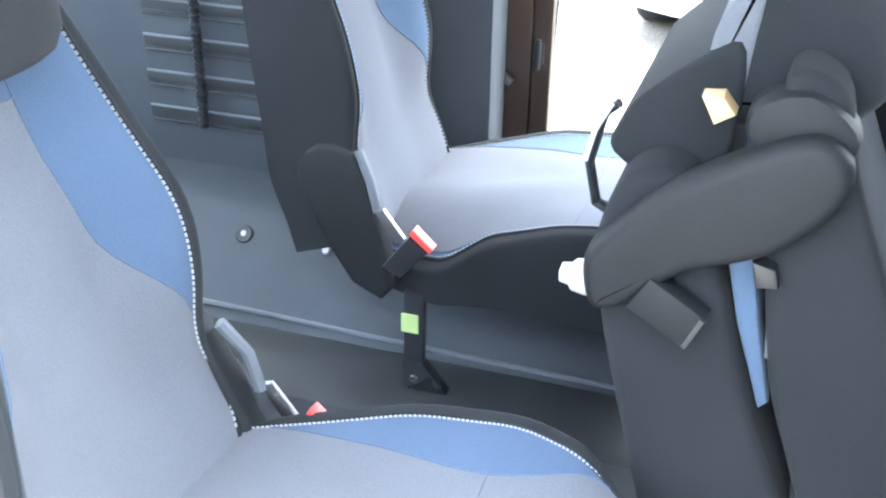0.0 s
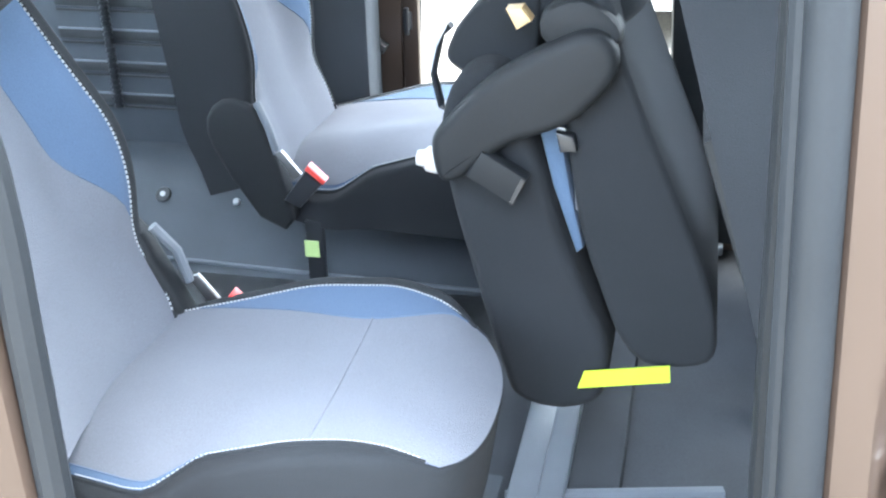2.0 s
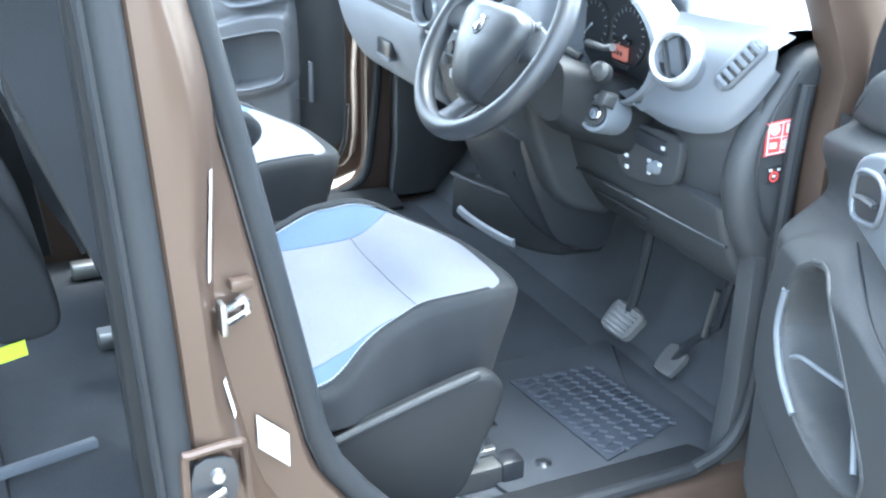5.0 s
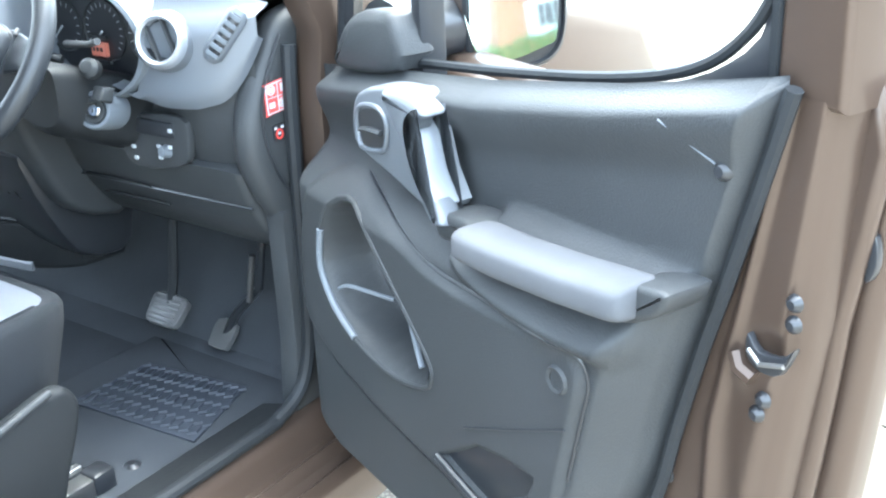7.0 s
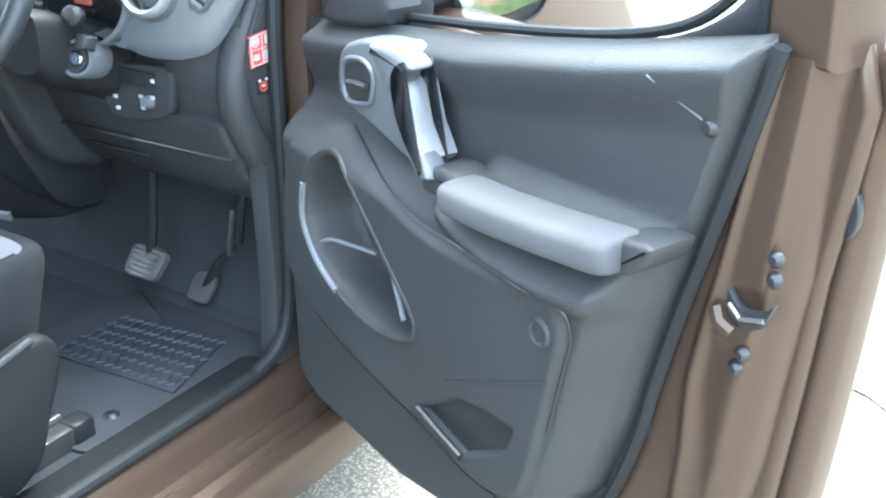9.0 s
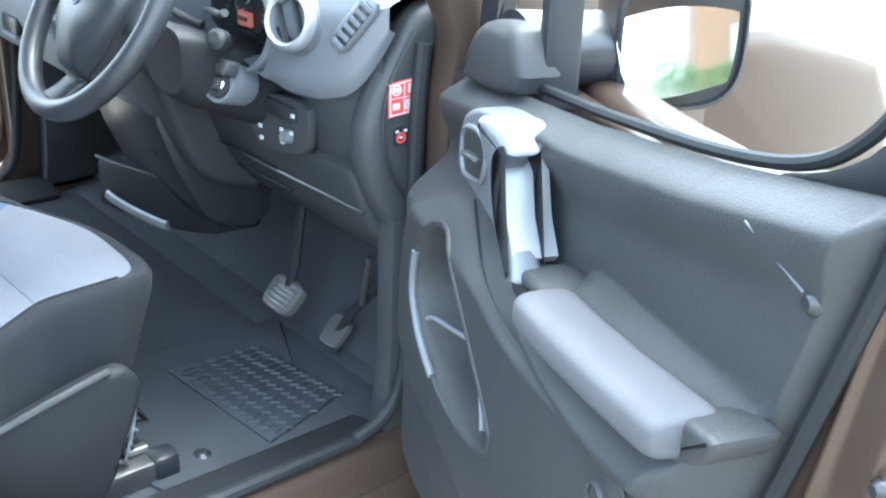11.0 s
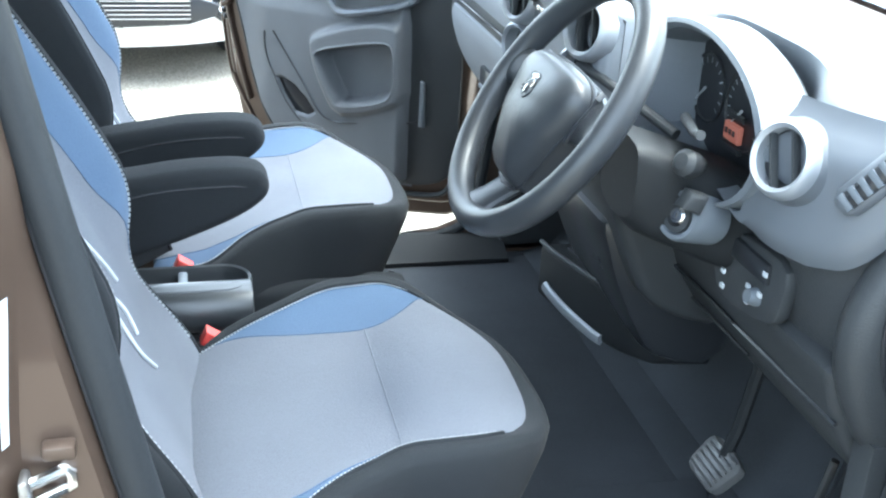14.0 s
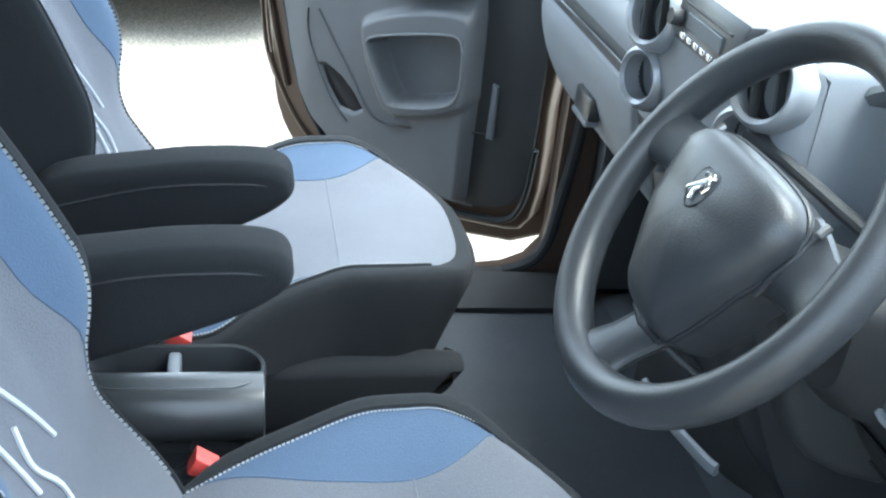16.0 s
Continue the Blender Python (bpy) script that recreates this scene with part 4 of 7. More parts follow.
def build_folded():
    root = empty("folded_rear_seat", (-0.7, 0, 0.402), "black-backed middle rear seat folded and tipped forward", "seat", "rear seats")
    rear = smooth_poly([(-0.885, 0.97), (-0.872, 0.89), (-0.85, 0.80), (-0.80, 0.62), (-0.775, 0.567), (-0.71, 0.555), (-0.655, 0.585), (-0.650, 0.67), (-0.69, 0.77), (-0.725, 0.86), (-0.76, 0.97), (-0.80, 1.06), (-0.86, 1.05)], 4)
    part("cushion", bm_prism(rear, -0.238, 0.20, "y", 0.018, 4), BLACK_FABRIC, root, "black fabric cushion underside")
    front = smooth_poly([(-0.725, 1.06), (-0.715, 0.97), (-0.695, 0.85), (-0.665, 0.76), (-0.63, 0.675), (-0.585, 0.642), (-0.51, 0.655), (-0.505, 0.72), (-0.535, 0.82), (-0.60, 0.97), (-0.645, 1.08), (-0.67, 1.16), (-0.72, 1.17)], 4)
    part("backrest", bm_prism(front, -0.232, 0.20, "y", 0.012, 4), BLACK_FABRIC, root, "black fabric backrest")
    part("inner_cushion_face", bm_prism([(-0.76, 1.0), (-0.735, 0.9), (-0.70, 0.80), (-0.69, 0.81), (-0.712, 0.9), (-0.73, 1.0)], -0.212, 0.18, "y", 0.006), BLUE_FABRIC, root, "blue fabric seat face inside the fold")
    part("inner_back_face", bm_prism([(-0.712, 0.985), (-0.702, 0.87), (-0.692, 0.87), (-0.688, 0.985)], -0.224, 0.18, "y", 0.004), GREY_FABRIC, root, "grey fabric seat face inside the fold")
    arm = smooth_poly([(-0.885, 0.935), (-0.888, 0.975), (-0.868, 1.005), (-0.82, 1.055), (-0.76, 1.095), (-0.70, 1.124), (-0.668, 1.12), (-0.652, 1.095), (-0.660, 1.06), (-0.70, 1.015), (-0.735, 0.995), (-0.785, 0.975), (-0.825, 0.945), (-0.85, 0.923), (-0.873, 0.918)], 5)
    part("hinge_cover", bm_prism(arm, -0.272, -0.222, "y", 0.016, 5), MATTE_BLACK, root, "black plastic hinge cover")
    bx = part("belt_buckle", bm_prism([(-0.820, 0.968), (-0.76, 0.932), (-0.779, 0.894), (-0.842, 0.932)], -0.275, -0.245, "y", 0.004), MATTE_BLACK, root, "black seat belt buckle")
    part("buckle_slot", bm_prism([(-0.768, 0.934), (-0.763, 0.931), (-0.778, 0.898), (-0.783, 0.900)], -0.277, -0.25, "y", 0.0), PLASTIC_GLOSS, bx)
    part("pivot_knob", bm_lathe([(0, 0.034), (0.010, 0.032), (0.012, 0.022), (0.017, 0.018), (0.019, 0.006), (0.019, 0), (0.012, -0.01)], (-0.884, -0.232, 0.935), (-1, -0.1, 0.1), 12), material("pale grey plastic", (0.5, 0.5, 0.5), 0.5), root, "pale grey pivot knob")
    part("clip_webbing", bm_prism([(-0.728, 0.99), (-0.705, 0.985), (-0.700, 0.965), (-0.722, 0.962)], -0.25, -0.225, "y", 0.003), PLASTIC_GLOSS, root, "black strap clip")
    lump = smooth_poly([(-0.884, 1.05), (-0.880, 1.085), (-0.86, 1.115), (-0.80, 1.165), (-0.765, 1.17), (-0.77, 1.05), (-0.82, 1.02)], 4)
    part("cushion_nose", bm_prism(lump, -0.17, 0.17, "y", 0.008, 3), BLACK_FABRIC, root, "black fabric cushion end")
    top = smooth_poly([(-0.793, 1.095), (-0.79, 1.18), (-0.765, 1.225), (-0.71, 1.235), (-0.64, 1.225), (-0.62, 1.15), (-0.66, 1.10), (-0.73, 1.09)], 4)
    part("head_restraint", bm_prism(top, -0.16, 0.14, "y", 0.03, 4), BLACK_FABRIC, root, "black fabric head restraint")
    part("restraint_front", bm_prism(smooth_poly([(-0.800, 1.095), (-0.798, 1.18), (-0.775, 1.225), (-0.755, 1.236), (-0.758, 1.16), (-0.768, 1.09)], 4), -0.163, 0.143, "y", 0.008, 3), GREY_FABRIC, root, "grey fabric front of the head restraint")
    part("lock_tab", bm_prism([(-0.796, 1.143), (-0.776, 1.145), (-0.763, 1.129), (-0.782, 1.117)], -0.235, -0.205, "y", 0.003), TAN, root, "tan plastic lock tab")
    part("lock_cover", bm_prism(smooth_poly([(-0.75, 1.14), (-0.70, 1.16), (-0.655, 1.13), (-0.66, 1.10), (-0.74, 1.10)], 3), -0.245, -0.19, "y", 0.01), MATTE_BLACK, root, "black plastic lock cover")
    part("strap_loop", bm_tube([(-0.884, -0.15, 1.098), (-0.898, -0.15, 1.085), (-0.910, -0.15, 1.03), (-0.900, -0.15, 0.985), (-0.88, -0.15, 0.975)], 0.005, 8, False, 2.2, (0, 1, 0)), PLASTIC_GLOSS, root, "black pull strap")
    part("strap_edge", bm_tube([(-0.890, -0.162, 1.10), (-0.905, -0.162, 1.07), (-0.913, -0.162, 1.035)], 0.003, 6), WHITE, root)
    part("pivot_rod", bm_lathe([(0.012, -0.04), (0.012, 0.0), (0.009, 0.0), (0.009, 0.02), (0, 0.02)], (-0.872, -0.12, 1.045), (-1, 0, 0), 14), CHROME, root)
    # warning label strip along the lower edge
    part("label_strip", bm_prism([(-0.688, 0.604), (-0.680, 0.632), (-0.562, 0.655), (-0.560, 0.629)], -0.246, -0.242, "y", 0.0), YELLOW, root, "fluorescent yellow warning label", smooth=False)
    part("leg", bm_tube([(-0.68, 0.08, 0.62), (-0.68, 0.08, 0.5), (-0.68, 0.08, 0.405)], 0.012, 8), PLASTIC_GLOSS, root, "black steel leg")
    return root


build_folded()


def build_console():
    root = empty("cup_holder", (-0.25, 0.04, 0.385), "black plastic cup holder bin between front seats", "cup holder")
    def ring(k, z, y0=0.0):
        out = []
        for a in lin(0, math.tau, 40)[:-1]:
            cx, sy = math.cos(a), math.sin(a)
            px = -0.25 + (0.062 if cx > 0 else -0.062) + cx * 0.048 * k
            out.append((px, 0.040 + sy * 0.050 * k, z))
        return out
    sat = material("smooth dark plastic", (0.034, 0.0374, 0.0408), 0.3, grain=0.1, scale=500, bump=0.1)
    part("cup_tray", bm_loft([ring(1.0, 0.60), ring(1.0, 0.690), ring(0.99, 0.698), ring(0.95, 0.701), ring(0.88, 0.699), ring(0.84, 0.690), ring(0.80, 0.645), ring(0.7, 0.64)]), sat, root, "black oval cup tray")
    part("divider", bm_box((-0.258, -0.002, 0.645), (-0.242, 0.082, 0.694), 0.004), PLASTIC_MID, root)
    part("front_face", bm_prism(smooth_poly([(-0.006, 0.622), (-0.032, 0.648), (-0.034, 0.672), (-0.020, 0.694), (0.0, 0.7), (0.03, 0.698), (0.04, 0.65), (0.03, 0.625)], 4), -0.37, -0.142, "x", 0.004), sat, root, "black plastic front lip")
    part("column", bm_prism([(-0.37, 0.385), (-0.37, 0.62), (-0.14, 0.62), (-0.135, 0.40), (-0.1, 0.385)], -0.01, 0.09, "y", 0.012), PLASTIC_GLOSS, root, "black plastic column")


build_console()


# ---- dashboard ----
def ring_bm(at, axis, r, w=0.0095, depth=0.025):
    return bm_lathe([(r - w, -depth), (r - w, 0.0), (r - w * 0.5, 0.004), (r, 0.0), (r + 0.003, -0.008), (r + 0.003, -depth)], at, axis, 40)


def vent_round(parent, at, axis, r, slat=0.6):
    """A round air vent: satin ring, dark bowl and two slats."""
    v = part("air_vent", ring_bm(at, axis, r), SATIN_BRIGHT, parent, "satin silver air vent ring")
    q = Vector(axis).normalized()
    part("bowl", bm_lathe([(0, -0.035), (r * 0.6, -0.03), (r - 0.008, -0.012), (r - 0.006, 0.0)], at, axis, 28), PLASTIC_GLOSS, v, "dark vent bowl")
    side = q.cross(Vector((0, 0, 1))).normalized()
    up = side.cross(q)
    d = (up * math.cos(slat) + side * math.sin(slat))
    e = d.cross(q)
    for o in (-0.35, 0.35):
        c = Vector(at) + e * r * o - q * 0.008
        h = r * 0.82
        part("slat", bm_tube([c - d * h * 0.9, c, c + d * h * 0.9], 0.0028, 6, False, 2.5, q), PLASTIC, v)
    return v


def plate_x(y):
    k = max(0.0, -0.50 - y)
    return 0.402 + 2.0 * k * k + 0.05 * k


def build_dash():
    root = empty("dashboard", (0.6, 0, 0.7), "dark grey plastic dashboard with silver-blue trim", "dashboard")
    def prof(y):
        d = soft_step(y, 0.02, 0.25)
        c = math.exp(-((y + 0.345) / 0.2) ** 4)
        e = soft_step(y, -0.55, -0.70)
        h = 0.06 * math.exp(-((y + 0.345) / 0.165) ** 6)
        return [(1.05, 1.05), (0.85, 1.125), (0.66, 1.15 + 0.02 * c), (0.52 + 0.02 * e, 1.158 + 0.03 * c), (0.465 - 0.04 * d + 0.05 * e + h * 0.5, 1.15 + 0.03 * c - 0.02 * d), (0.445 - 0.06 * d + 0.05 * e + h, 1.11), (0.445 - 0.09 * d + 0.05 * e + h, 1.0 - 0.03 * d), (0.46 - 0.07 * d + 0.03 * e, 0.93 - 0.03 * d), (0.48 - 0.07 * d + 0.02 * e, 0.86 - 0.03 * d), (0.53 - 0.04 * d, 0.78), (0.60, 0.72), (0.8, 0.7), (1.02, 0.7)]
    rows = [(y, smooth_poly(prof(y), 3, False)) for y in lin(-0.685, 0.80, 60)]
    part("top_pad", bm_loft([[(p.x, y, p.y) for p in q[:16]] for y, q in rows], False), PLASTIC_MID, root, "slate grained dashboard top")
    part("lower_panel", bm_loft([[(p.x, y, p.y) for p in q[15:]] for y, q in rows], False), PLASTIC, root, "dark grained lower dashboard")
    # satin plate round the outer vents
    def lo(y):
        return 0.985 + 0.030 * soft_step(y, -0.56, -0.42) + 0.25 * max(0, -0.60 - y) + 18 * max(0, -0.63 - y) ** 2
    def hi(y):
        a = 1.165 - 1.6 * max(0, -0.66 - y) ** 1.5
        edge = 1.085 - 0.115 * math.sqrt(max(0.0, 1 - ((y + 0.345) / 0.19) ** 2)) if y > -0.535 else None
        return min(a, edge) if edge is not None and y > -0.50 else a if edge is None else a + (edge - a) * soft_step(y, -0.535, -0.50)
    pl = bm_grid(lambda y, w: (plate_x(y) + 0.03 * soft_step(w, 0.7, 1.0) - 0.0 + 0.012 * soft_step(w, 0.12, 0), y, lo(y) + (max(hi(y), lo(y) + 0.004) - lo(y)) * w), lin(-0.700, -0.335, 44), lin(0, 1, 14))
    bmesh.ops.solidify(pl, geom=pl.faces[:], thickness=0.02)
    part("trim_plate", pl, SATIN, root, "satin silver-blue trim plate")
    # raised cone behind the round outer vent
    ax = Vector((-1, -0.30, 0.28)).normalized()
    vc = Vector((0.400, -0.573, 1.105))
    part("vent_pod", bm_lathe([(0.043, 0.0), (0.047, -0.015), (0.056, -0.05), (0.066, -0.10)], vc, ax, 40), SATIN, root)
    vent_round(root, vc + ax * 0.002, ax, 0.043, 0.45)
    # slot vent with five louvres
    a, b = Vector((plate_x(-0.640) - 0.004, -0.640, 1.075)), Vector((plate_x(-0.683) - 0.004, -0.683, 1.143))
    d = (b - a).normalized()
    out = Vector((-1, -0.6, 0.1)).normalized()
    sd = d.cross(out).normalized()
    sv = part("slot_vent", bm_tube([a - d * 0.006, a + d * 0.005, b - d * 0.005, b + d * 0.006], [0.010, 0.018, 0.018, 0.010], 14, False, 0.5, out), SATIN, root, "satin silver slot vent surround")
    part("opening", bm_tube([a + out * 0.006 + d * 0.002, a + out * 0.006 + d * 0.008, b + out * 0.006 - d * 0.008, b + out * 0.006 - d * 0.002], [0.007, 0.011, 0.011, 0.007], 12, False, 0.45, out), PLASTIC_GLOSS, sv)
    for i in range(6):
        c = a.lerp(b, (i + 0.5) / 6) + out * 0.011
        part("louvre", bm_tube([c - sd * 0.010, c + sd * 0.010], 0.0022, 6, False, 2.0, d), PLASTIC_MID, sv)
    # end panel with key-warning stickers
    ep = part("end_panel", bm_prism(smooth_poly([(0.56, 1.13), (0.505, 1.06), (0.465, 0.99), (0.452, 0.93), (0.465, 0.86), (0.52, 0.77), (0.62, 0.70), (0.95, 0.70), (0.95, 1.09), (0.7, 1.13)], 4), -0.640, -0.700, "y", 0.03, 5), PLASTIC, root, "dark grey plastic end panel")
    part("panel_gap", bm_tube(smooth_poly([(0.54, -0.701, 1.10), (0.497, -0.701, 1.03), (0.482, -0.701, 0.97), (0.492, -0.701, 0.90), (0.53, -0.701, 0.83), (0.58, -0.701, 0.79)], 5, False), 0.0025, 6), PLASTIC_GLOSS, ep)
    st = part("sticker", bm_prism(smooth_poly([(0.507, 1.008), (0.545, 1.011), (0.548, 1.008), (0.546, 0.971), (0.543, 0.967), (0.508, 0.965), (0.505, 0.968), (0.504, 1.005)], 2), -0.700, -0.7025, "y", 0.0), RED, ep, "red square warning sticker with white symbols")
    part("border", bm_tube([(q.x, -0.703, q.y) for q in smooth_poly([(0.509, 1.006), (0.544, 1.009), (0.546, 1.006), (0.544, 0.972), (0.542, 0.969), (0.510, 0.967), (0.507, 0.970), (0.506, 1.003)], 2)], 0.0009, 6, True), WHITE, st)
    for cx, cz in ((0.515, 0.999), (0.534, 0.978)):
        part("symbol_ring", bm_lathe([(0.0052, 0), (0.0052, 0.0008), (0.0072, 0.0008), (0.0072, 0)], (cx, -0.7026, cz), (0, -1, 0), 18), WHITE, st)
    for cx, cz, w, h in ((0.515, 0.999, 0.004, 0.003), (0.535, 0.999, 0.003, 0.006), (0.515, 0.978, 0.005, 0.004), (0.534, 0.978, 0.003, 0.004), (0.5265, 0.9885, 0.0006, 0.02), (0.5265, 0.9885, 0.019, 0.0005)):
        part("symbol", bm_box((cx - w, -0.7035, cz - h), (cx + w, -0.7024, cz + h), 0), WHITE, st, smooth=False)
    ctr = Matrix.Translation((-0.074, -0.70, 0.288))
    st.matrix_basis = Matrix.Translation((-0.006, 0, 0.012)) @ ctr @ Matrix.Diagonal((1.3, 1, 1.2, 1)) @ ctr.inverted()
    s2 = part("sticker", bm_box((0.503, -0.7025, 0.927), (0.530, -0.70, 0.953), 0), PLASTIC_GLOSS, ep, "black airbag warning sticker", smooth=False)
    part("symbol", bm_lathe([(0.006, 0), (0.006, 0.0008), (0.0088, 0.0008), (0.0088, 0)], (0.516, -0.7026, 0.937), (0, -1, 0), 16), RED, s2)
    for cx, cz in ((0.508, 0.948), (0.524, 0.948), (0.516, 0.938)):
        part("symbol", bm_box((cx - 0.003, -0.7035, cz - 0.002), (cx + 0.003, -0.7024, cz + 0.002), 0), WHITE, s2, smooth=False)
    # instrument cluster
    cy, cz, ea, eb = -0.345, 1.085, 0.185, 0.105
    def ell(k, x, dz=0.0):
        return [(x, cy + ea * k * math.cos(t), cz + dz + eb * k * math.sin(t)) for t in lin(0, math.tau, 48)[:-1]]
    cl = part("instrument_binnacle", bm_loft([ell(1.06, 0.46), ell(1.08, 0.415, 0.004), ell(1.05, 0.395, 0.005), ell(1.0, 0.392, 0.004), ell(0.97, 0.40), ell(0.93, 0.46), ell(0.92, 0.478)], True, False), PLASTIC_MID, root, "hooded instrument cluster")
    part("dial_panel", bm_loft([ell(0.93, 0.476), ell(0.5, 0.478), ell(0.05, 0.4785)]), PLASTIC_GLOSS, cl, "black dial panel")
    for dy, r, n in ((-0.235, 0.045, 13), (-0.345, 0.052, 17), (-0.452, 0.045, 13)):
        dl = part("dial", bm_lathe([(r, 0), (r + 0.0015, 0.003), (r + 0.004, 0.003), (r + 0.004, 0)], (0.476, dy, 1.085), (-1, 0, 0), 40), PLASTIC, cl, "round dial rim")
        tk = bmesh.new()
        for i in range(n):
            t = radians(-40 + 260 * i / (n - 1))
            c = Vector((0.4745, dy + math.cos(t) * r * 0.86, 1.085 + math.sin(t) * r * 0.86))
            u = Vector((0, math.cos(t), math.sin(t)))
            w = Vector((0, -math.sin(t), math.cos(t)))
            tk.faces.new([tk.verts.new(p) for p in (c - u * 0.004 - w * 0.0008, c + u * 0.004 - w * 0.0008, c + u * 0.004 + w * 0.0008, c - u * 0.004 + w * 0.0008)])
        part("dial_marks", tk, WHITE, dl, "white dial marks", smooth=False)
        part("needle", bm_tube([(0.470, dy, 1.085), (0.470, dy + r * 0.55, 1.085 - r * 0.5)], [0.002, 0.0007], 6), WHITE, dl, "white needle")
    ds = part("display", bm_box((0.466, -0.352, 1.040), (0.474, -0.312, 1.064), 0.001, 1), material("orange display", (0.30, 0.115, 0.09), 0.4), cl, "orange-red display")
    glow = [n for n in ds.data.materials[0].node_tree.nodes if n.type == "BSDF_PRINCIPLED"][0]
    glow.inputs["Emission Color"].default_value, glow.inputs["Emission Strength"].default_value = (1.0, 0.3, 0.2, 1), 0.012
    for i in range(3):
        part("digit_bar", bm_box((0.4645, -0.343 + i * 0.010, 1.049), (0.4665, -0.338 + i * 0.010, 1.056), 0), PLASTIC, ds, smooth=False)
    for z in (1.074, 1.030):
        part("display_frame", bm_box((0.468, -0.356, z - 0.004), (0.474, -0.308, z + 0.004), 0.001, 1), PLASTIC, cl)
    # column shroud, ignition and stalks
    sh = part("column_shroud", bm_loft([[(x, -0.365 + y * k, z0 + zz * k) for y, zz in smooth_poly([(-0.07, 0.02), (-0.05, 0.055), (0.05, 0.055), (0.07, 0.02), (0.06, -0.05), (0.0, -0.07), (-0.06, -0.05)], 4)] for x, z0, k in ((0.30, 1.02, 0.85), (0.32, 1.01, 1.0), (0.42, 0.97, 1.08), (0.50, 0.94, 1.1))]), MATTE_BLACK, root, "dark plastic column shroud")
    ia = Vector((-0.85, -0.35, 0.25)).normalized()
    ic = Vector((0.352, -0.445, 0.986))
    ig = part("ignition_lock", bm_lathe([(0.034, -0.06), (0.033, -0.004), (0.030, 0.003), (0.025, 0.004), (0.022, -0.002)], ic, ia, 32), PLASTIC_MID, root, "grey ignition lock surround")
    part("lock_ring", bm_lathe([(0.0225, -0.004), (0.021, 0.004), (0.014, 0.005), (0.0125, -0.002)], ic, ia, 28), PLASTIC, ig, "dark lock ring")
    part("lock_face", bm_lathe([(0, 0.004), (0.009, 0.004), (0.0115, 0.002), (0.0125, -0.006)], ic, ia, 24), CHROME, ig, "bright lock barrel")
    kh = bm_box((-0.0012, -0.004, 0), (0.0012, 0.004, 0.0055), 0)
    bmesh.ops.transform(kh, matrix=Matrix.Translation(ic) @ ia.to_track_quat("Z", "Y").to_matrix().to_4x4(), verts=kh.verts)
    part("key_slot", kh, PLASTIC_GLOSS, ig)
    sk = part("stalk", bm_tube([(0.40, -0.39, 1.03), (0.37, -0.44, 1.05), (0.345, -0.462, 1.06)], [0.010, 0.010, 0.014], 12), PLASTIC, root, "black stalk with round knob")
    part("knob", bm_lathe([(0, 0.016), (0.010, 0.014), (0.0165, 0.006), (0.0165, -0.012), (0.012, -0.02)], (0.345, -0.462, 1.06), (-0.8, -0.4, 0.4), 24), PLASTIC, sk)
    part("stalk", bm_prism([(0.335, 1.012), (0.345, 1.032), (0.37, 1.024), (0.36, 1.0)], -0.488, -0.462, "y", 0.006, 3), PLASTIC, root, "grey paddle stalk")
    part("stalk", bm_tube([(0.39, -0.35, 1.08), (0.345, -0.47, 1.10), (0.335, -0.505, 1.11)], [0.007, 0.005, 0.006], 10), PLASTIC, root, "black wiper stalk")
    part("stalk", bm_tube([(0.39, -0.33, 1.05), (0.33, -0.20, 1.09), (0.31, -0.16, 1.10)], [0.008, 0.007, 0.010], 10), PLASTIC, root, "black light stalk")
    # switch panel by the driver's knee
    swp = part("switch_panel", bm_prism(smooth_poly([(-0.35, 0.93), (-0.52, 0.955), (-0.535, 0.90), (-0.51, 0.865), (-0.40, 0.845), (-0.365, 0.87)], 4), 0.455, 0.475, "x", 0.006), PLASTIC, root, "dark oval switch panel")
    part("button", bm_box((0.449, -0.505, 0.915), (0.458, -0.385, 0.942), 0.003), PLASTIC_GLOSS, swp, "black button row")
    part("knob", bm_lathe([(0, 0.012), (0.009, 0.011), (0.012, 0.0), (0.012, -0.005)], (0.452, -0.482, 0.890), (-1, 0, 0.2), 20), PLASTIC_MID, swp, "mirror adjuster knob")
    for y, z in ((-0.383, 0.918), (-0.402, 0.888), (-0.405, 0.868), (-0.502, 0.93), (-0.468, 0.898), (-0.497, 0.9), (-0.47, 0.878)):
        part("icon", bm_box((0.4475, y - 0.004, z - 0.003), (0.4505, y + 0.004, z + 0.003), 0), WHITE, swp, smooth=False)
    swp.location = (-0.012, -0.022, 0.008)
    # lower knee panel
    part("knee_panel", bm_prism(smooth_poly([(0.47, 0.88), (0.465, 0.85), (0.50, 0.77), (0.56, 0.70), (0.64, 0.67), (0.70, 0.70), (0.6, 0.86)], 3), -0.655, -0.17, "y", 0.015, 3), PLASTIC, root, "dark plastic knee panel")
    part("panel_gap", bm_tube([(0.482, -0.655, 0.805), (0.482, -0.18, 0.795)], 0.003, 6), PLASTIC_GLOSS, root)
    # centre stack
    cs = part("centre_console", bm_prism(smooth_poly([(0.37, 1.19), (0.333, 1.165), (0.322, 1.10), (0.332, 1.015), (0.345, 0.985), (0.50, 0.98), (0.62, 1.0), (0.62, 1.18)], 3), -0.205, 0.205, "y", 0.02, 3), DASH_GREY, root, "mid grey centre console stack")
    part("lower_console", bm_prism(smooth_poly([(0.348, 0.985), (0.362, 0.92), (0.40, 0.82), (0.46, 0.72), (0.6, 0.70), (0.62, 0.985)], 3), -0.20, 0.20, "y", 0.02, 3), PLASTIC, root, "dark lower console")
    cx = Vector((-1, -0.34, 0.2)).normalized()
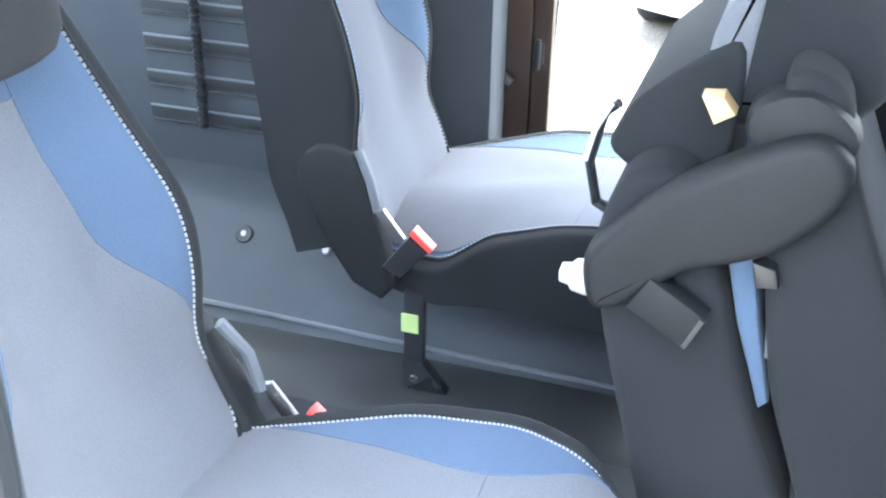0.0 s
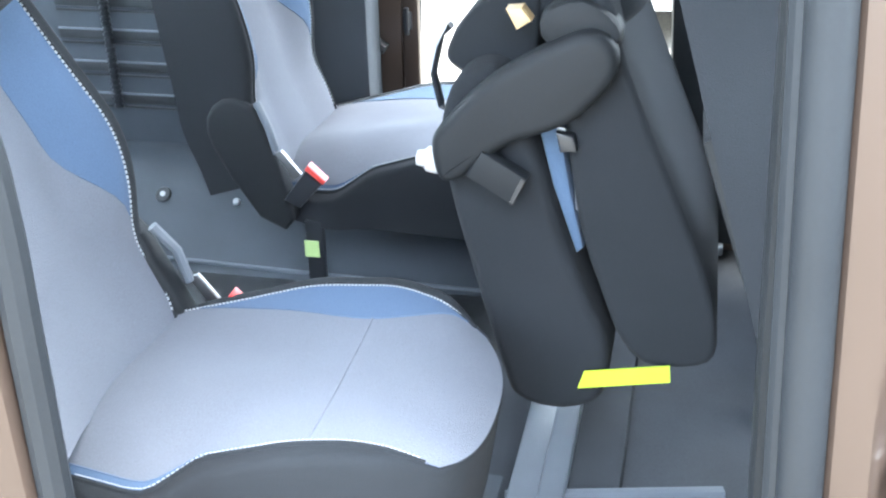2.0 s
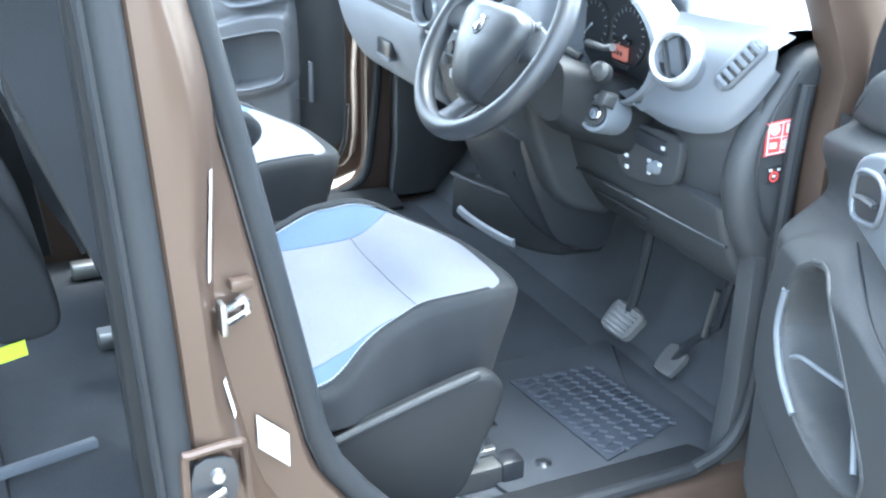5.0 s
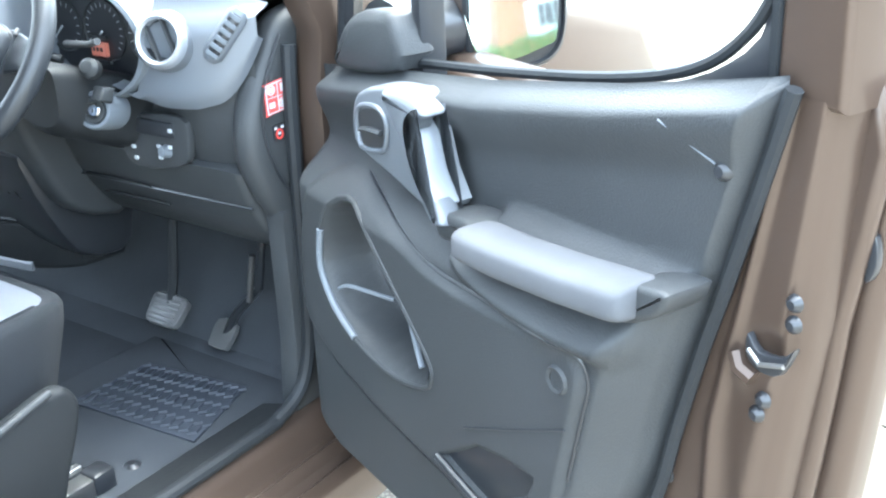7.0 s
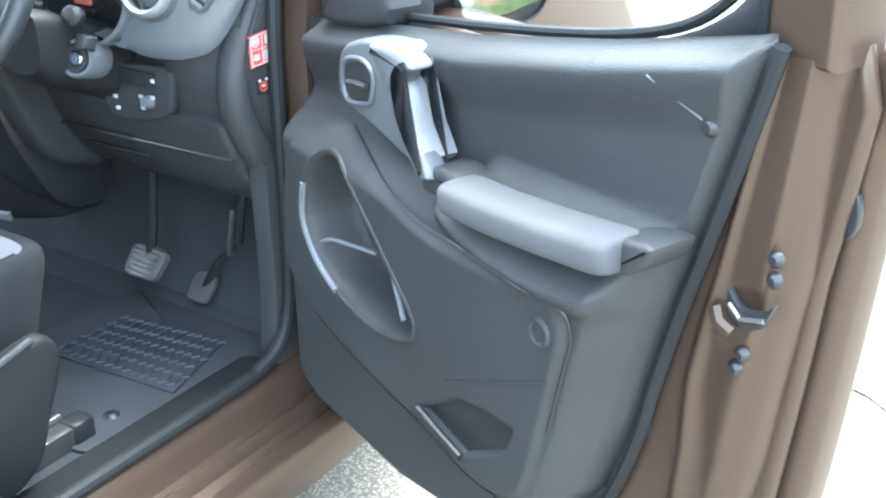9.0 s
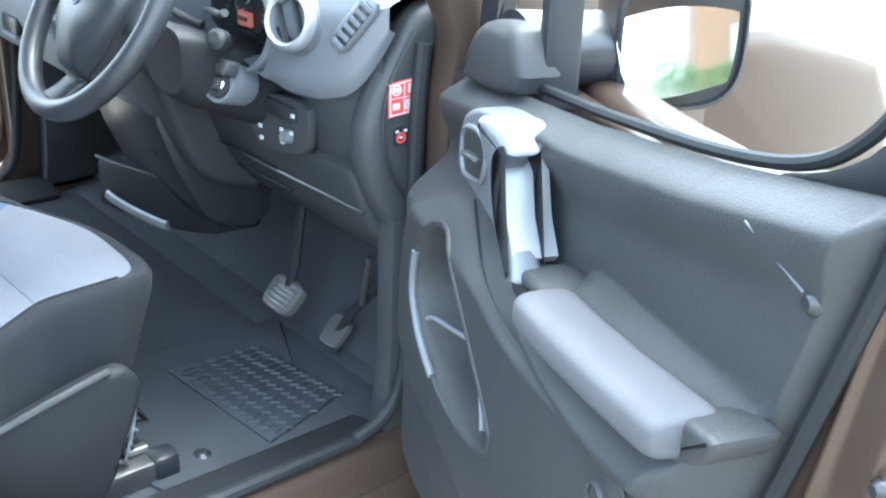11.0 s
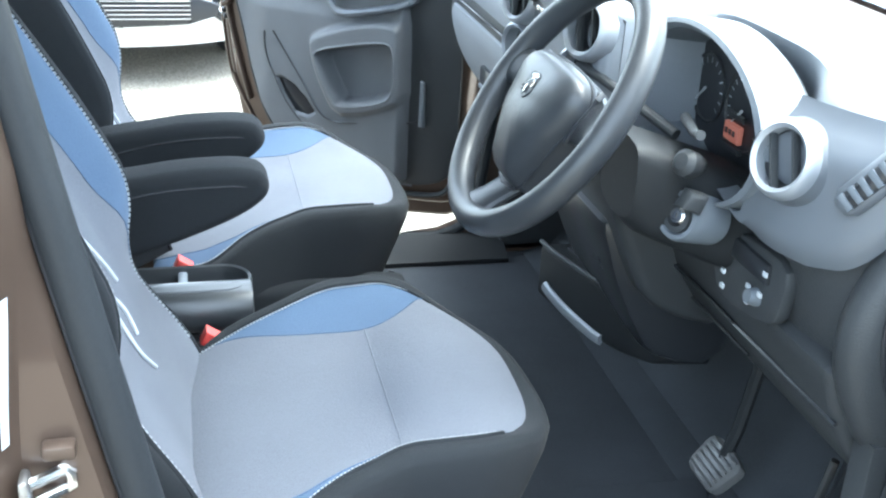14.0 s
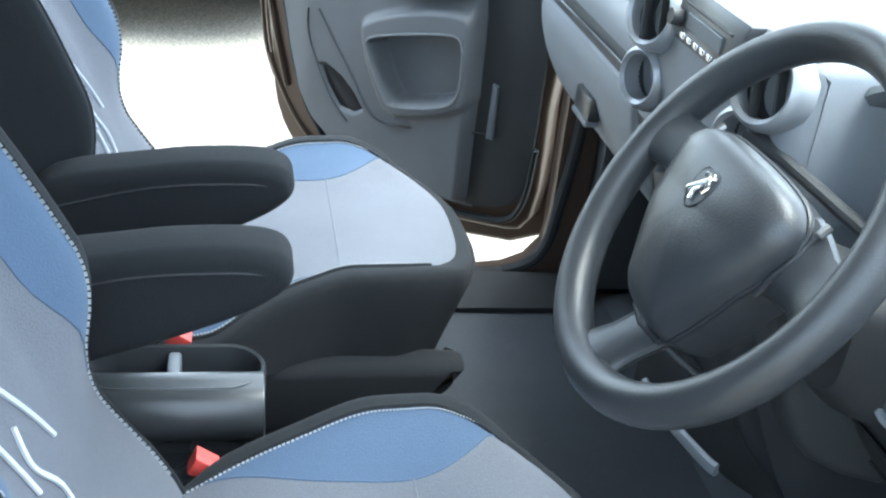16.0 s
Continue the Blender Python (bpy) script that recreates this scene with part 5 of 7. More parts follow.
    for y, z, x in ((0.138, 1.134, 0.303), (-0.172, 1.154, 0.306)):
        vent_round(cs, (x, y, z), cx, 0.043, 0.3)
    for y, z, x in ((0.155, 1.048, 0.310), (-0.145, 1.082, 0.306)):
        hd = part("cup_ring", ring_bm((x, y, z), Vector((-1, -0.34, 0.05)).normalized(), 0.038), SATIN_BRIGHT, cs, "satin silver round holder ring")
        part("bowl", bm_lathe([(0, -0.05), (0.026, -0.045), (0.031, -0.003)], (x, y, z), (-1, -0.34, 0.05), 28), PLASTIC_GLOSS, hd)
    for y, z in ((0.138, 1.134), (-0.172, 1.154), (0.155, 1.048), (-0.145, 1.082)):
        part("ring_pod", bm_lathe([(0.040, -0.012), (0.042, -0.02), (0.05, -0.07)], (0.305, y, z), (-1, -0.34, 0.12), 32), PLASTIC_MID, cs)
    rd = part("car_radio", bm_prism([(0.323, 1.185), (0.318, 1.177), (0.313, 1.13), (0.318, 1.122), (0.36, 1.12), (0.36, 1.185)], -0.09, 0.085, "y", 0.003), PLASTIC_GLOSS, cs, "black car radio with silver buttons")
    part("disc_slot", bm_box((0.3150, -0.065, 1.166), (0.319, 0.065, 1.170), 0.001, 1), PLASTIC, rd)
    for i in range(6):
        part("button", bm_box((0.310, -0.055 + i * 0.02, 1.129), (0.318, -0.042 + i * 0.02, 1.137), 0.002), CHROME, rd)
    part("radio_knob", bm_lathe([(0, 0.012), (0.009, 0.012), (0.011, 0), (0.011, -0.004)], (0.314, 0.073, 1.148), (-1, 0, 0.1), 20), PLASTIC, rd)
    part("screen", bm_box((0.3125, -0.05, 1.143), (0.318, 0.05, 1.161), 0.001, 1), PLASTIC_MID, rd)
    part("tray", bm_box((0.335, -0.085, 1.035), (0.355, 0.085, 1.088), 0.004), PLASTIC_GLOSS, cs, "dark open tray")
    part("tray_lip", bm_tube([(0.322, -0.088, 1.032), (0.318, 0.0, 1.030), (0.322, 0.088, 1.032)], 0.005, 8), SATIN, cs)
    kn = part("control_panel", bm_box((0.335, -0.085, 0.96), (0.36, 0.085, 1.02), 0.006), PLASTIC_GLOSS, cs, "dark heater control panel")
    for y in (-0.05, 0.0, 0.05):
        part("knob", bm_lathe([(0, 0.014), (0.012, 0.013), (0.015, 0.0), (0.015, -0.006)], (0.335, y, 0.99), (-1, 0, 0.15), 24), PLASTIC, kn)
    part("light_display", bm_box((0.330, 0.095, 0.945), (0.345, 0.15, 0.975), 0.003), SATIN, cs, "pale switch strip")
    for i in range(4):
        part("switch", bm_box((0.345, 0.075 - i * 0.035, 0.915), (0.36, 0.10 - i * 0.035, 0.935), 0.003), SATIN if i % 2 else WHITE, cs)
    # drinks tray low on the stack
    front = [Vector(q) for q in ((0.400, 0.18), (0.408, 0.13), (0.424, 0.07), (0.447, 0.0), (0.475, -0.06), (0.515, -0.105))]
    plan = [(p.x, p.y) for p in smooth_poly(front, 4, False)] + [(0.61, -0.12), (0.61, 0.18)]
    lt = part("lower_tray", bm_prism(plan, 0.560, 0.668, "z", 0.012, 3), MATTE_BLACK, root, "dark plastic lower tray")
    part("tray_trim", bm_tube(smooth_poly([(0.400, 0.145, 0.597), (0.405, 0.12, 0.590), (0.420, 0.07, 0.579), (0.443, 0.0, 0.570), (0.452, -0.02, 0.569)], 5, False), 0.0072, 8, False, 1.5), SATIN_BRIGHT, lt, "satin silver tray edge")
    part("tray_lip", bm_tube(smooth_poly([(p.x - 0.002, p.y, 0.672) for p in front], 4, False), 0.0045, 8), PLASTIC, lt)
    part("tray_recess", bm_prism([(0.44, 0.15), (0.455, 0.07), (0.475, 0.0), (0.505, -0.06), (0.59, -0.09), (0.59, 0.15)], 0.664, 0.671, "z", 0.002), PLASTIC_GLOSS, lt, "dark open tray well")
    part("gear_tower", bm_prism(smooth_poly([(0.40, 0.86), (0.39, 0.80), (0.44, 0.68), (0.50, 0.6), (0.62, 0.6), (0.62, 0.86)], 3), -0.15, 0.15, "y", 0.02), PLASTIC_GLOSS, root, "black lower stack")
    vent_round(root, (0.345, 0.66, 1.078), Vector((-1, -0.1, 0.15)).normalized(), 0.040, 0.4)
    for y0, z0 in ((-0.33, 0.765), (-0.30, 0.80)):
        part("panel_slot", bm_tube([(0.478 if z0 > 0.78 else 0.492, y0 - 0.10, z0 + 0.004), (0.478 if z0 > 0.78 else 0.492, y0 + 0.08, z0)], 0.0025, 6), MATTE_BLACK, root)
    # passenger side: upper panel, glovebox, handle
    gb2 = part("airbag_panel", bm_grid(lambda y, w: (0.362 - 0.008 * math.sin(w * math.pi) + 0.07 * w ** 2, y, 1.01 + 0.125 * w), lin(0.26, 0.77, 12), lin(0, 1, 8)), DASH_GREY, root, "mid grey airbag panel")
    part("panel_joint", bm_tube([(0.352, 0.255, 1.128), (0.352, 0.25, 1.03), (0.352, 0.27, 1.008), (0.356, 0.77, 1.0)], 0.0025, 6), PLASTIC_GLOSS, root)
    glove = part("glovebox_lid", bm_prism(smooth_poly([(0.352, 0.985), (0.358, 0.92), (0.39, 0.85), (0.43, 0.80), (0.46, 0.80), (0.42, 0.99)], 3), 0.25, 0.78, "y", 0.014, 3), DASH_GREY, root, "mid grey glovebox lid")
    part("handle", bm_box((0.352, 0.44, 0.875), (0.375, 0.52, 0.915), 0.006), PLASTIC_GLOSS, glove, "dark handle recess")
    part("handle_lip", bm_box((0.350, 0.44, 0.868), (0.372, 0.52, 0.878), 0.003), PLASTIC_MID, glove)
    return root


build_dash()


def build_wheel():
    c = Vector((0.201, -0.362, 1.107))
    a = radians(34.5)
    n = Vector((-math.cos(a), 0, math.sin(a)))
    u, w = Vector((0, 1, 0)), Vector((math.sin(a), 0, math.cos(a)))
    root = empty("steering_wheel", c, "dark grey leather-look three-spoke steering wheel", "steering wheel")
    skin = material("smooth grey leather", (0.026, 0.0285, 0.032), 0.33, grain=0.15, scale=600, bump=0.2, spec=0.38)
    at = lambda x, y, h: c + u * x + w * y + n * h
    part("rim", bm_tube([at(math.cos(k) * 0.168, math.sin(k) * 0.168, 0) for k in lin(0, math.tau, 84)[:-1]], 0.0172, 18, True, 1.08), skin, root, "smooth grey rim")
    # airbag cover: broad shoulders, tapering to the lower spoke
    hub = smooth_poly([(-0.088, 0.038), (-0.062, 0.050), (0, 0.053), (0.062, 0.050), (0.088, 0.038), (0.095, 0.018), (0.086, -0.012), (0.066, -0.055), (0.046, -0.088), (0.028, -0.106), (-0.028, -0.106), (-0.046, -0.088), (-0.066, -0.055), (-0.086, -0.012), (-0.095, 0.018)], 4)
    def shell(g, h):
        return [at(p.x * g, p.y * g - 0.010 * (1 - g), h - 0.22 * max(0.0, -0.03 - p.y * g) + 0.12 * max(0.0, p.y * g)) for p in hub]
    hb = part("airbag_cover", bm_loft([shell(g, h) for g, h in ((0.90, -0.050), (0.985, -0.028), (1.0, -0.008), (0.985, 0.006), (0.94, 0.016), (0.85, 0.024), (0.65, 0.030), (0.4, 0.033), (0.2, 0.034), (0.03, 0.034))]), skin, root, "smooth grey airbag cover")
    part("cover_seam", bm_tube([at(p.x * 1.002, p.y * 1.002, -0.004 - 0.22 * max(0.0, -0.03 - p.y) + 0.12 * max(0.0, p.y)) for p in hub], 0.0022, 6, True), PLASTIC_GLOSS, hb)
    for i in range(3):
        part("lettering_bar", bm_box((-0.0005, 0, 0), (0.0005, 0.006, 0.003), 0), PLASTIC, hb, smooth=False).matrix_basis = world_of(hb).inverted() @ Matrix.Translation(at(0.035 - i * 0.009, -0.045, 0.021))
    def spoke(rows):
        return bm_loft([[at(x + wx * math.cos(k), y + wy * math.cos(k), h + th * math.copysign(abs(math.sin(k)) ** 0.8, math.sin(k))) for k in lin(0, math.tau, 18)[:-1]] for x, y, wx, wy, h, th in rows])
    for sg in (-1, 1):
        part("spoke", spoke([(sg * 0.075, 0.014, 0, 0.036, -0.012, 0.013), (sg * 0.098, 0.014, 0, 0.031, -0.012, 0.012), (sg * 0.125, 0.012, 0, 0.026, -0.008, 0.011), (sg * 0.148, 0.010, 0, 0.027, -0.003, 0.012), (sg * 0.164, 0.008, 0, 0.034, 0.0, 0.013)]), skin, root, "dark plastic spoke")
        part("spoke_gap", bm_tube([at(sg * 0.094, 0.042, -0.004), at(sg * 0.0985, 0.020, -0.001), at(sg * 0.094, -0.004, -0.001), at(sg * 0.088, -0.022, -0.006)], 0.003, 8), PLASTIC_GLOSS, root)
        part("spoke_clip", bm_tube([at(sg * 0.098, 0.040, -0.001), at(sg * 0.097, 0.050, -0.003)], 0.0035, 8), STEEL, root)
    part("spoke", spoke([(0, -0.085, 0.032, 0, -0.030, 0.010), (0, -0.108, 0.028, 0, -0.026, 0.011), (0, -0.132, 0.027, 0, -0.015, 0.011), (0, -0.150, 0.031, 0, -0.006, 0.012), (0, -0.164, 0.040, 0, -0.001, 0.013)]), skin, root, "dark plastic lower spoke")
    part("spoke_gap", bm_tube([at(-0.030, -0.108, -0.018), at(0, -0.1125, -0.0145), at(0.030, -0.108, -0.018)], 0.0032, 8), PLASTIC_GLOSS, root)
    # badge: a bright emblem in a pressed shield
    bc = lambda x, y, h: at(x, y + 0.006, 0.0345 + h)
    sb = smooth_poly([(-0.015, 0.013), (0, 0.017), (0.015, 0.013), (0.014, -0.008), (0, -0.020), (-0.014, -0.008)], 3)
    bd = part("badge", bm_loft([[bc(p.x * g, p.y * g, h) for p in sb] for g, h in ((1, -0.004), (1, 0.0006), (0.95, 0.0012), (0.93, 0.0004), (0.1, 0.0004))]), skin, hb)
    for pts, r in (([(-0.010, -0.008), (-0.004, -0.002), (0.002, 0.004), (0.006, 0.009)], 0.0032), ([(0.001, 0.002), (-0.002, -0.006), (0.001, -0.013)], 0.0024), ([(0.004, 0.006), (0.010, 0.003), (0.008, -0.003)], 0.0022), ([(-0.004, 0.010), (0.004, 0.012), (0.009, 0.009)], 0.0024), ([(-0.012, -0.009), (-0.010, -0.012)], 0.0018)):
        part("emblem", bm_tube([bc(-x, y, 0.002) for x, y in pts], r, 8), CHROME, bd, "bright metal emblem")


build_wheel()


# ---- footwell ----
def build_footwell():
    mat_ob = empty("floor_mat", (0.33, -0.43, 0.385), "black rubber-backed car mat with raised tread", "car mat")
    part("carpet", bm_prism(smooth_poly([(0.15, -0.64), (0.40, -0.645), (0.56, -0.62), (0.60, -0.5), (0.60, -0.22), (0.56, -0.2), (0.17, -0.2), (0.14, -0.3)], 4), 0.385, 0.393, "z", 0.003), CARPET, mat_ob, "black carpet mat")
    A, B, C = Vector((0.31, -0.275, 0.394)), Vector((0.338, -0.588, 0.394)), Vector((0.53, -0.53, 0.394))
    D = Vector((0.495, -0.29, 0.394))
    pad = part("heel_pad", bm_prism([(p.x, p.y) for p in (A, B, C, D)], 0.393, 0.398, "z", 0.002), MAT, mat_ob, "black rubber heel pad")
    for i in range(3):
        for j in range(7):
            u0, v0 = (i + 0.5) / 3, (j + 0.5) / 7
            c = A.lerp(B, v0).lerp(D.lerp(C, v0), u0)
            du = (D - A).normalized()
            dv = (B - A).normalized()
            for sgm in range(2):
                o = dv * (-0.009 + sgm * 0.02)
                pts = [c + o - du * 0.022 - dv * 0.006, c + o - du * 0.012 + dv * 0.004, c + o + du * 0.010 - dv * 0.004, c + o + du * 0.022 + dv * 0.006]
                part("tread", bm_tube([p + Vector((0, 0, 0.005)) for p in pts], 0.0036, 6), MAT, pad)
    part("mat_fixing", bm_lathe([(0, 0.006), (0.008, 0.006), (0.012, 0.002), (0.016, 0)], (0.232, -0.545, 0.393), (0, 0, 1), 16), PLASTIC_GLOSS, mat_ob, "round black mat fixing")
    br = empty("brake_pedal", (0.58, -0.315, 0.50), "grey ribbed rubber brake pedal", "pedal")
    rubber = material("worn grey pedal rubber", (0.075, 0.075, 0.075), 0.35, grain=0.2, scale=200, bump=0.2)
    n = Vector((-0.72, 0.0, 0.69))
    s, t = Vector((0, 1, 0)), Vector((0.69, 0, 0.72))
    c = Vector((0.541, -0.312, 0.505))
    hub = smooth_poly([(-0.045, 0.028), (0.0, 0.035), (0.045, 0.028), (0.048, 0.0), (0.04, -0.032), (0, -0.036), (-0.04, -0.032), (-0.048, 0.0)], 3)
    part("pedal_pad", bm_loft([[c + s * p.x * k + t * p.y * k + n * h for p in hub] for k, h in ((0.95, -0.014), (1, -0.004), (0.97, 0.002), (0.9, 0.004))]), rubber, br)
    for i in range(6):
        z = -0.026 + i * 0.0105
        part("rib", bm_tube([c + t * z + n * 0.004 - s * 0.036, c + t * z + n * 0.004 + s * 0.036], 0.0026, 6), rubber, br)
    part("pedal_arm", bm_tube([c - n * 0.012, c + Vector((0.03, 0.0, 0.06)), c + Vector((0.06, 0.0, 0.26))], 0.010, 8), MATTE_BLACK, br)
    ac = empty("accelerator_pedal", (0.62, -0.42, 0.45), "grey metal-edged accelerator pedal", "pedal")
    c = Vector((0.60, -0.402, 0.444))
    hub = smooth_poly([(-0.026, 0.028), (0.026, 0.030), (0.027, -0.02), (0.018, -0.030), (-0.018, -0.030), (-0.027, -0.02)], 3)
    part("pedal_pad", bm_loft([[c + s * p.x * k + t * p.y * k + n * h for p in hub] for k, h in ((0.95, -0.01), (1, -0.002), (0.95, 0.003))]), rubber, ac)
    part("pedal_arm", bm_tube([c - n * 0.008, c + Vector((0.02, -0.03, 0.05)), c + Vector((0.02, -0.10, 0.12)), c + Vector((0.03, -0.12, 0.26))], 0.009, 8), PLASTIC_GLOSS, ac)
    part("arm_edge", bm_tube([c + Vector((-0.005, -0.095, 0.10)), c + Vector((0.0, -0.112, 0.20))], 0.006, 8), STEEL, ac)


build_footwell()


# ---- doors ----
def seg_dist(p, poly):
    """Signed distance from a point to a polygon, negative inside."""
    x, y = p
    best, inside, n = 1e9, False, len(poly)
    for i in range(n):
        (x1, y1), (x2, y2) = poly[i], poly[(i + 1) % n]
        dx, dy = x2 - x1, y2 - y1
        t = min(max(((x - x1) * dx + (y - y1) * dy) / (dx * dx + dy * dy + 1e-12), 0), 1)
        best = min(best, math.hypot(x - x1 - t * dx, y - y1 - t * dy))
        if (y1 > y) != (y2 > y) and x < x1 + (y - y1) / (y2 - y1) * dx:
            inside = not inside
    return -best if inside else best


def interp(x, pts):
    for (x1, y1), (x2, y2) in zip(pts, pts[1:]):
        if x <= x2:
            return y1 + (y2 - y1) * min(max((x - x1) / (x2 - x1), 0), 1)
    return pts[-1][1]


def build_door(side, name, hinge, angle, label, full, size=(1, 1), base=0.30):
    """side -1: right-hand door, +1: left-hand; u runs from the hinge, v towards the cabin."""
    root = empty(name, (hinge[0], side * hinge[1], base), label, "car door", kind="structure")
    root.scale = (size[0], 1, size[1])
    root.rotation_euler = (0, 0, math.pi - side * angle)
    def L(u, v, z):
        return Vector((u, v * side, z - 0.30))
    def local(bm):
        for v in bm.verts:
            v.co = L(v.co.x, v.co.y, v.co.z)
        return bm
    def add(nm, bm, mat, parent=None, lb="", **k):
        return part(nm, local(bm), mat, parent or root, lb, local=True, **k)
    def sheet(nm, poly, v0, v1, mat, parent=None, r=0.006, lb=""):
        return add(nm, bm_prism(list(poly), v0, v1, "y", r, 4 if r > 0.007 else 2), mat, parent, lb)
    # same lining on both doors; the passenger one has brightness painted in
    lining = PLASTIC if full else DOOR_LIT
    # painted shell: inner flange and outer skin
    inner = smooth_poly([(-0.02, 0.40), (0.10, 0.345), (0.35, 0.335), (0.62, 0.345), (0.80, 0.40), (0.90, 0.52), (0.93, 0.7), (0.955, 0.95), (0.965, 1.20), (0.7, 1.13), (0.45, 1.085), (0.0, 1.04), (-0.03, 0.7)], 3)
    if not full:
        inner = [Vector((p[0] if p[0] < 0.5 else 0.5 + (p[0] - 0.5) * 0.86, p[1])) for p in inner]
    sheet("door_frame", inner, -0.085, -0.062 if full else -0.012, PAINT, r=0.014, lb="brown painted inner door panel")
    skin = smooth_poly([(-0.035, 0.32), (0.35, 0.24), (0.72, 0.24), (0.88, 0.30), (0.938, 0.58), (0.966, 0.85), (0.984, 1.10), (0.988, 1.20), (0.6, 1.10), (0.0, 1.05), (-0.05, 0.7)], 3)
    if not full:
        skin = [Vector((p[0] if p[0] < 0.5 else 0.5 + (p[0] - 0.5) * 0.78, p[1])) for p in skin]
    sheet("door_skin", skin, -0.150, -0.085, PAINT, r=0.02, lb="brown painted outer door skin")
    if full:
        edge = [(0.36, 0.44), (0.41, 0.48), (0.448, 0.59), (0.505, 0.67), (0.57, 0.72), (0.70, 0.768), (0.78, 0.787), (0.895, 0.82), (0.98, 0.848), (1.10, 0.885), (1.19, 0.912)]
        outer = [(0.36, 0.74), (0.40, 0.80), (0.46, 0.85), (0.52, 0.885), (0.70, 0.918), (0.95, 0.948), (1.19, 0.962)]
        prof = [(p.x, p.y) for p in smooth_poly([(0, -0.03), (0.06, -0.013), (0.14, -0.009), (0.30, -0.011), (0.50, -0.013), (0.72, -0.014), (0.82, -0.018), (0.90, -0.034), (0.95, -0.046), (1.0, -0.075)], 4, False)]
        def face(w, z):
            u = interp(z, edge) - 0.02 + (interp(z, outer) - interp(z, edge) + 0.02) * w
            c1 = interp(z, [(0.36, 0.80), (0.50, 0.66), (0.62, 0.60), (0.80, 0.42), (1.19, 0.34)])
            v = interp(w, prof) + 0.006 * math.exp(-((w - c1) / 0.05) ** 2) - 0.004 * math.exp(-((w - c1 - 0.15) / 0.09) ** 2) * soft_step(z, 0.9, 0.7)
            v -= 0.004 * math.exp(-((w - 0.84) / 0.04) ** 2) * soft_step(z, 0.55, 0.75)
            v -= 0.012 * math.exp(-((u - 0.905) / 0.022) ** 2 - ((z - 0.915) / 0.022) ** 2) - 0.006 * math.exp(-((u - 0.872) / 0.015) ** 2 - ((z - 0.885) / 0.02) ** 2)
            return (u, v - 0.012 * soft_step(z, 0.46, 0.36), z)
        add("shut_face", bm_grid(face, lin(0, 1, 60), lin(0.36, 1.19, 90)), PAINT, None, "brown painted pressed shut face", sharp=80)
    # pressed swage lines of the shut face
    for pts, r in (([(0.90, -0.012, 1.14), (0.895, -0.012, 1.0), (0.88, -0.012, 0.86), (0.845, -0.012, 0.72), (0.80, -0.012, 0.58)], 0.010),
                   ([(0.99, -0.086, 1.15), (0.98, -0.086, 0.95), (0.955, -0.086, 0.75), (0.925, -0.086, 0.62), (0.83, -0.086, 0.47), (0.7, -0.086, 0.40)], 0.008),
                   ([(0.955, -0.05, 1.18), (0.945, -0.045, 0.98), (0.93, -0.045, 0.78), (0.89, -0.04, 0.62), (0.78, -0.04, 0.46)], 0.007),
                   ([(0.60, -0.012, 0.41), (0.70, -0.012, 0.44), (0.78, -0.014, 0.51), (0.84, -0.014, 0.60), (0.87, -0.014, 0.66)], 0.008)):
        if not full:
            add("pressing", bm_tube(smooth_poly(pts, 5, False), r, 8), PAINT)
    add("door_seal", bm_tube(smooth_poly([(0.922, 0.0, 1.20), (0.890, 0.0, 1.09), (0.855, 0.0, 0.975), (0.828, 0.0, 0.89), (0.796, 0.0, 0.775), (0.774, 0.0, 0.685), (0.73, 0.0, 0.57), (0.68, 0.0, 0.50), (0.60, 0.0, 0.425), (0.35, 0.0, 0.372), (0.08, 0.0, 0.378), (0.0, 0.0, 0.44), (-0.02, 0.0, 0.6)], 5, False), 0.009, 8), RUBBER, None, "black rubber door seal")
    # moulded lining
    bot = [(-0.03, 0.50), (0.0, 0.45), (0.04, 0.41), (0.09, 0.392), (0.35, 0.388), (0.48, 0.41), (0.59, 0.448), (0.67, 0.505), (0.72, 0.57), (0.765, 0.69), (0.787, 0.78), (0.82, 0.895), (0.848, 0.98), (0.885, 1.10), (0.912, 1.19)]
    top = [(-0.03, 1.05), (0.06, 1.062), (0.25, 1.091), (0.45, 1.117), (0.70, 1.162), (0.912, 1.210)]
    bulge = [(p.x, p.y) for p in smooth_poly([(0.025, 0.77), (0.055, 0.87), (0.105, 0.918), (0.167, 0.926), (0.263, 0.905), (0.353, 0.882), (0.436, 0.866), (0.527, 0.864), (0.61, 0.868), (0.69, 0.873), (0.725, 0.866), (0.736, 0.838), (0.725, 0.79), (0.70, 0.69), (0.665, 0.575), (0.60, 0.535), (0.53, 0.532), (0.424, 0.552), (0.34, 0.559), (0.207, 0.577), (0.099, 0.605), (0.02, 0.66)], 3)]
    pocket = [(p.x, p.y) for p in smooth_poly([(0.106, 0.771), (0.118, 0.835), (0.165, 0.890), (0.235, 0.882), (0.325, 0.805), (0.405, 0.735), (0.415, 0.705), (0.395, 0.682), (0.32, 0.664), (0.221, 0.672), (0.146, 0.708)], 3)]
    ledge = [(p.x, p.y) for p in smooth_poly([(0.49, 0.925), (0.52, 0.962), (0.58, 0.968), (0.72, 0.975), (0.80, 0.982), (0.825, 0.978), (0.80, 0.925), (0.77, 0.885), (0.60, 0.88), (0.47, 0.90)], 3)]
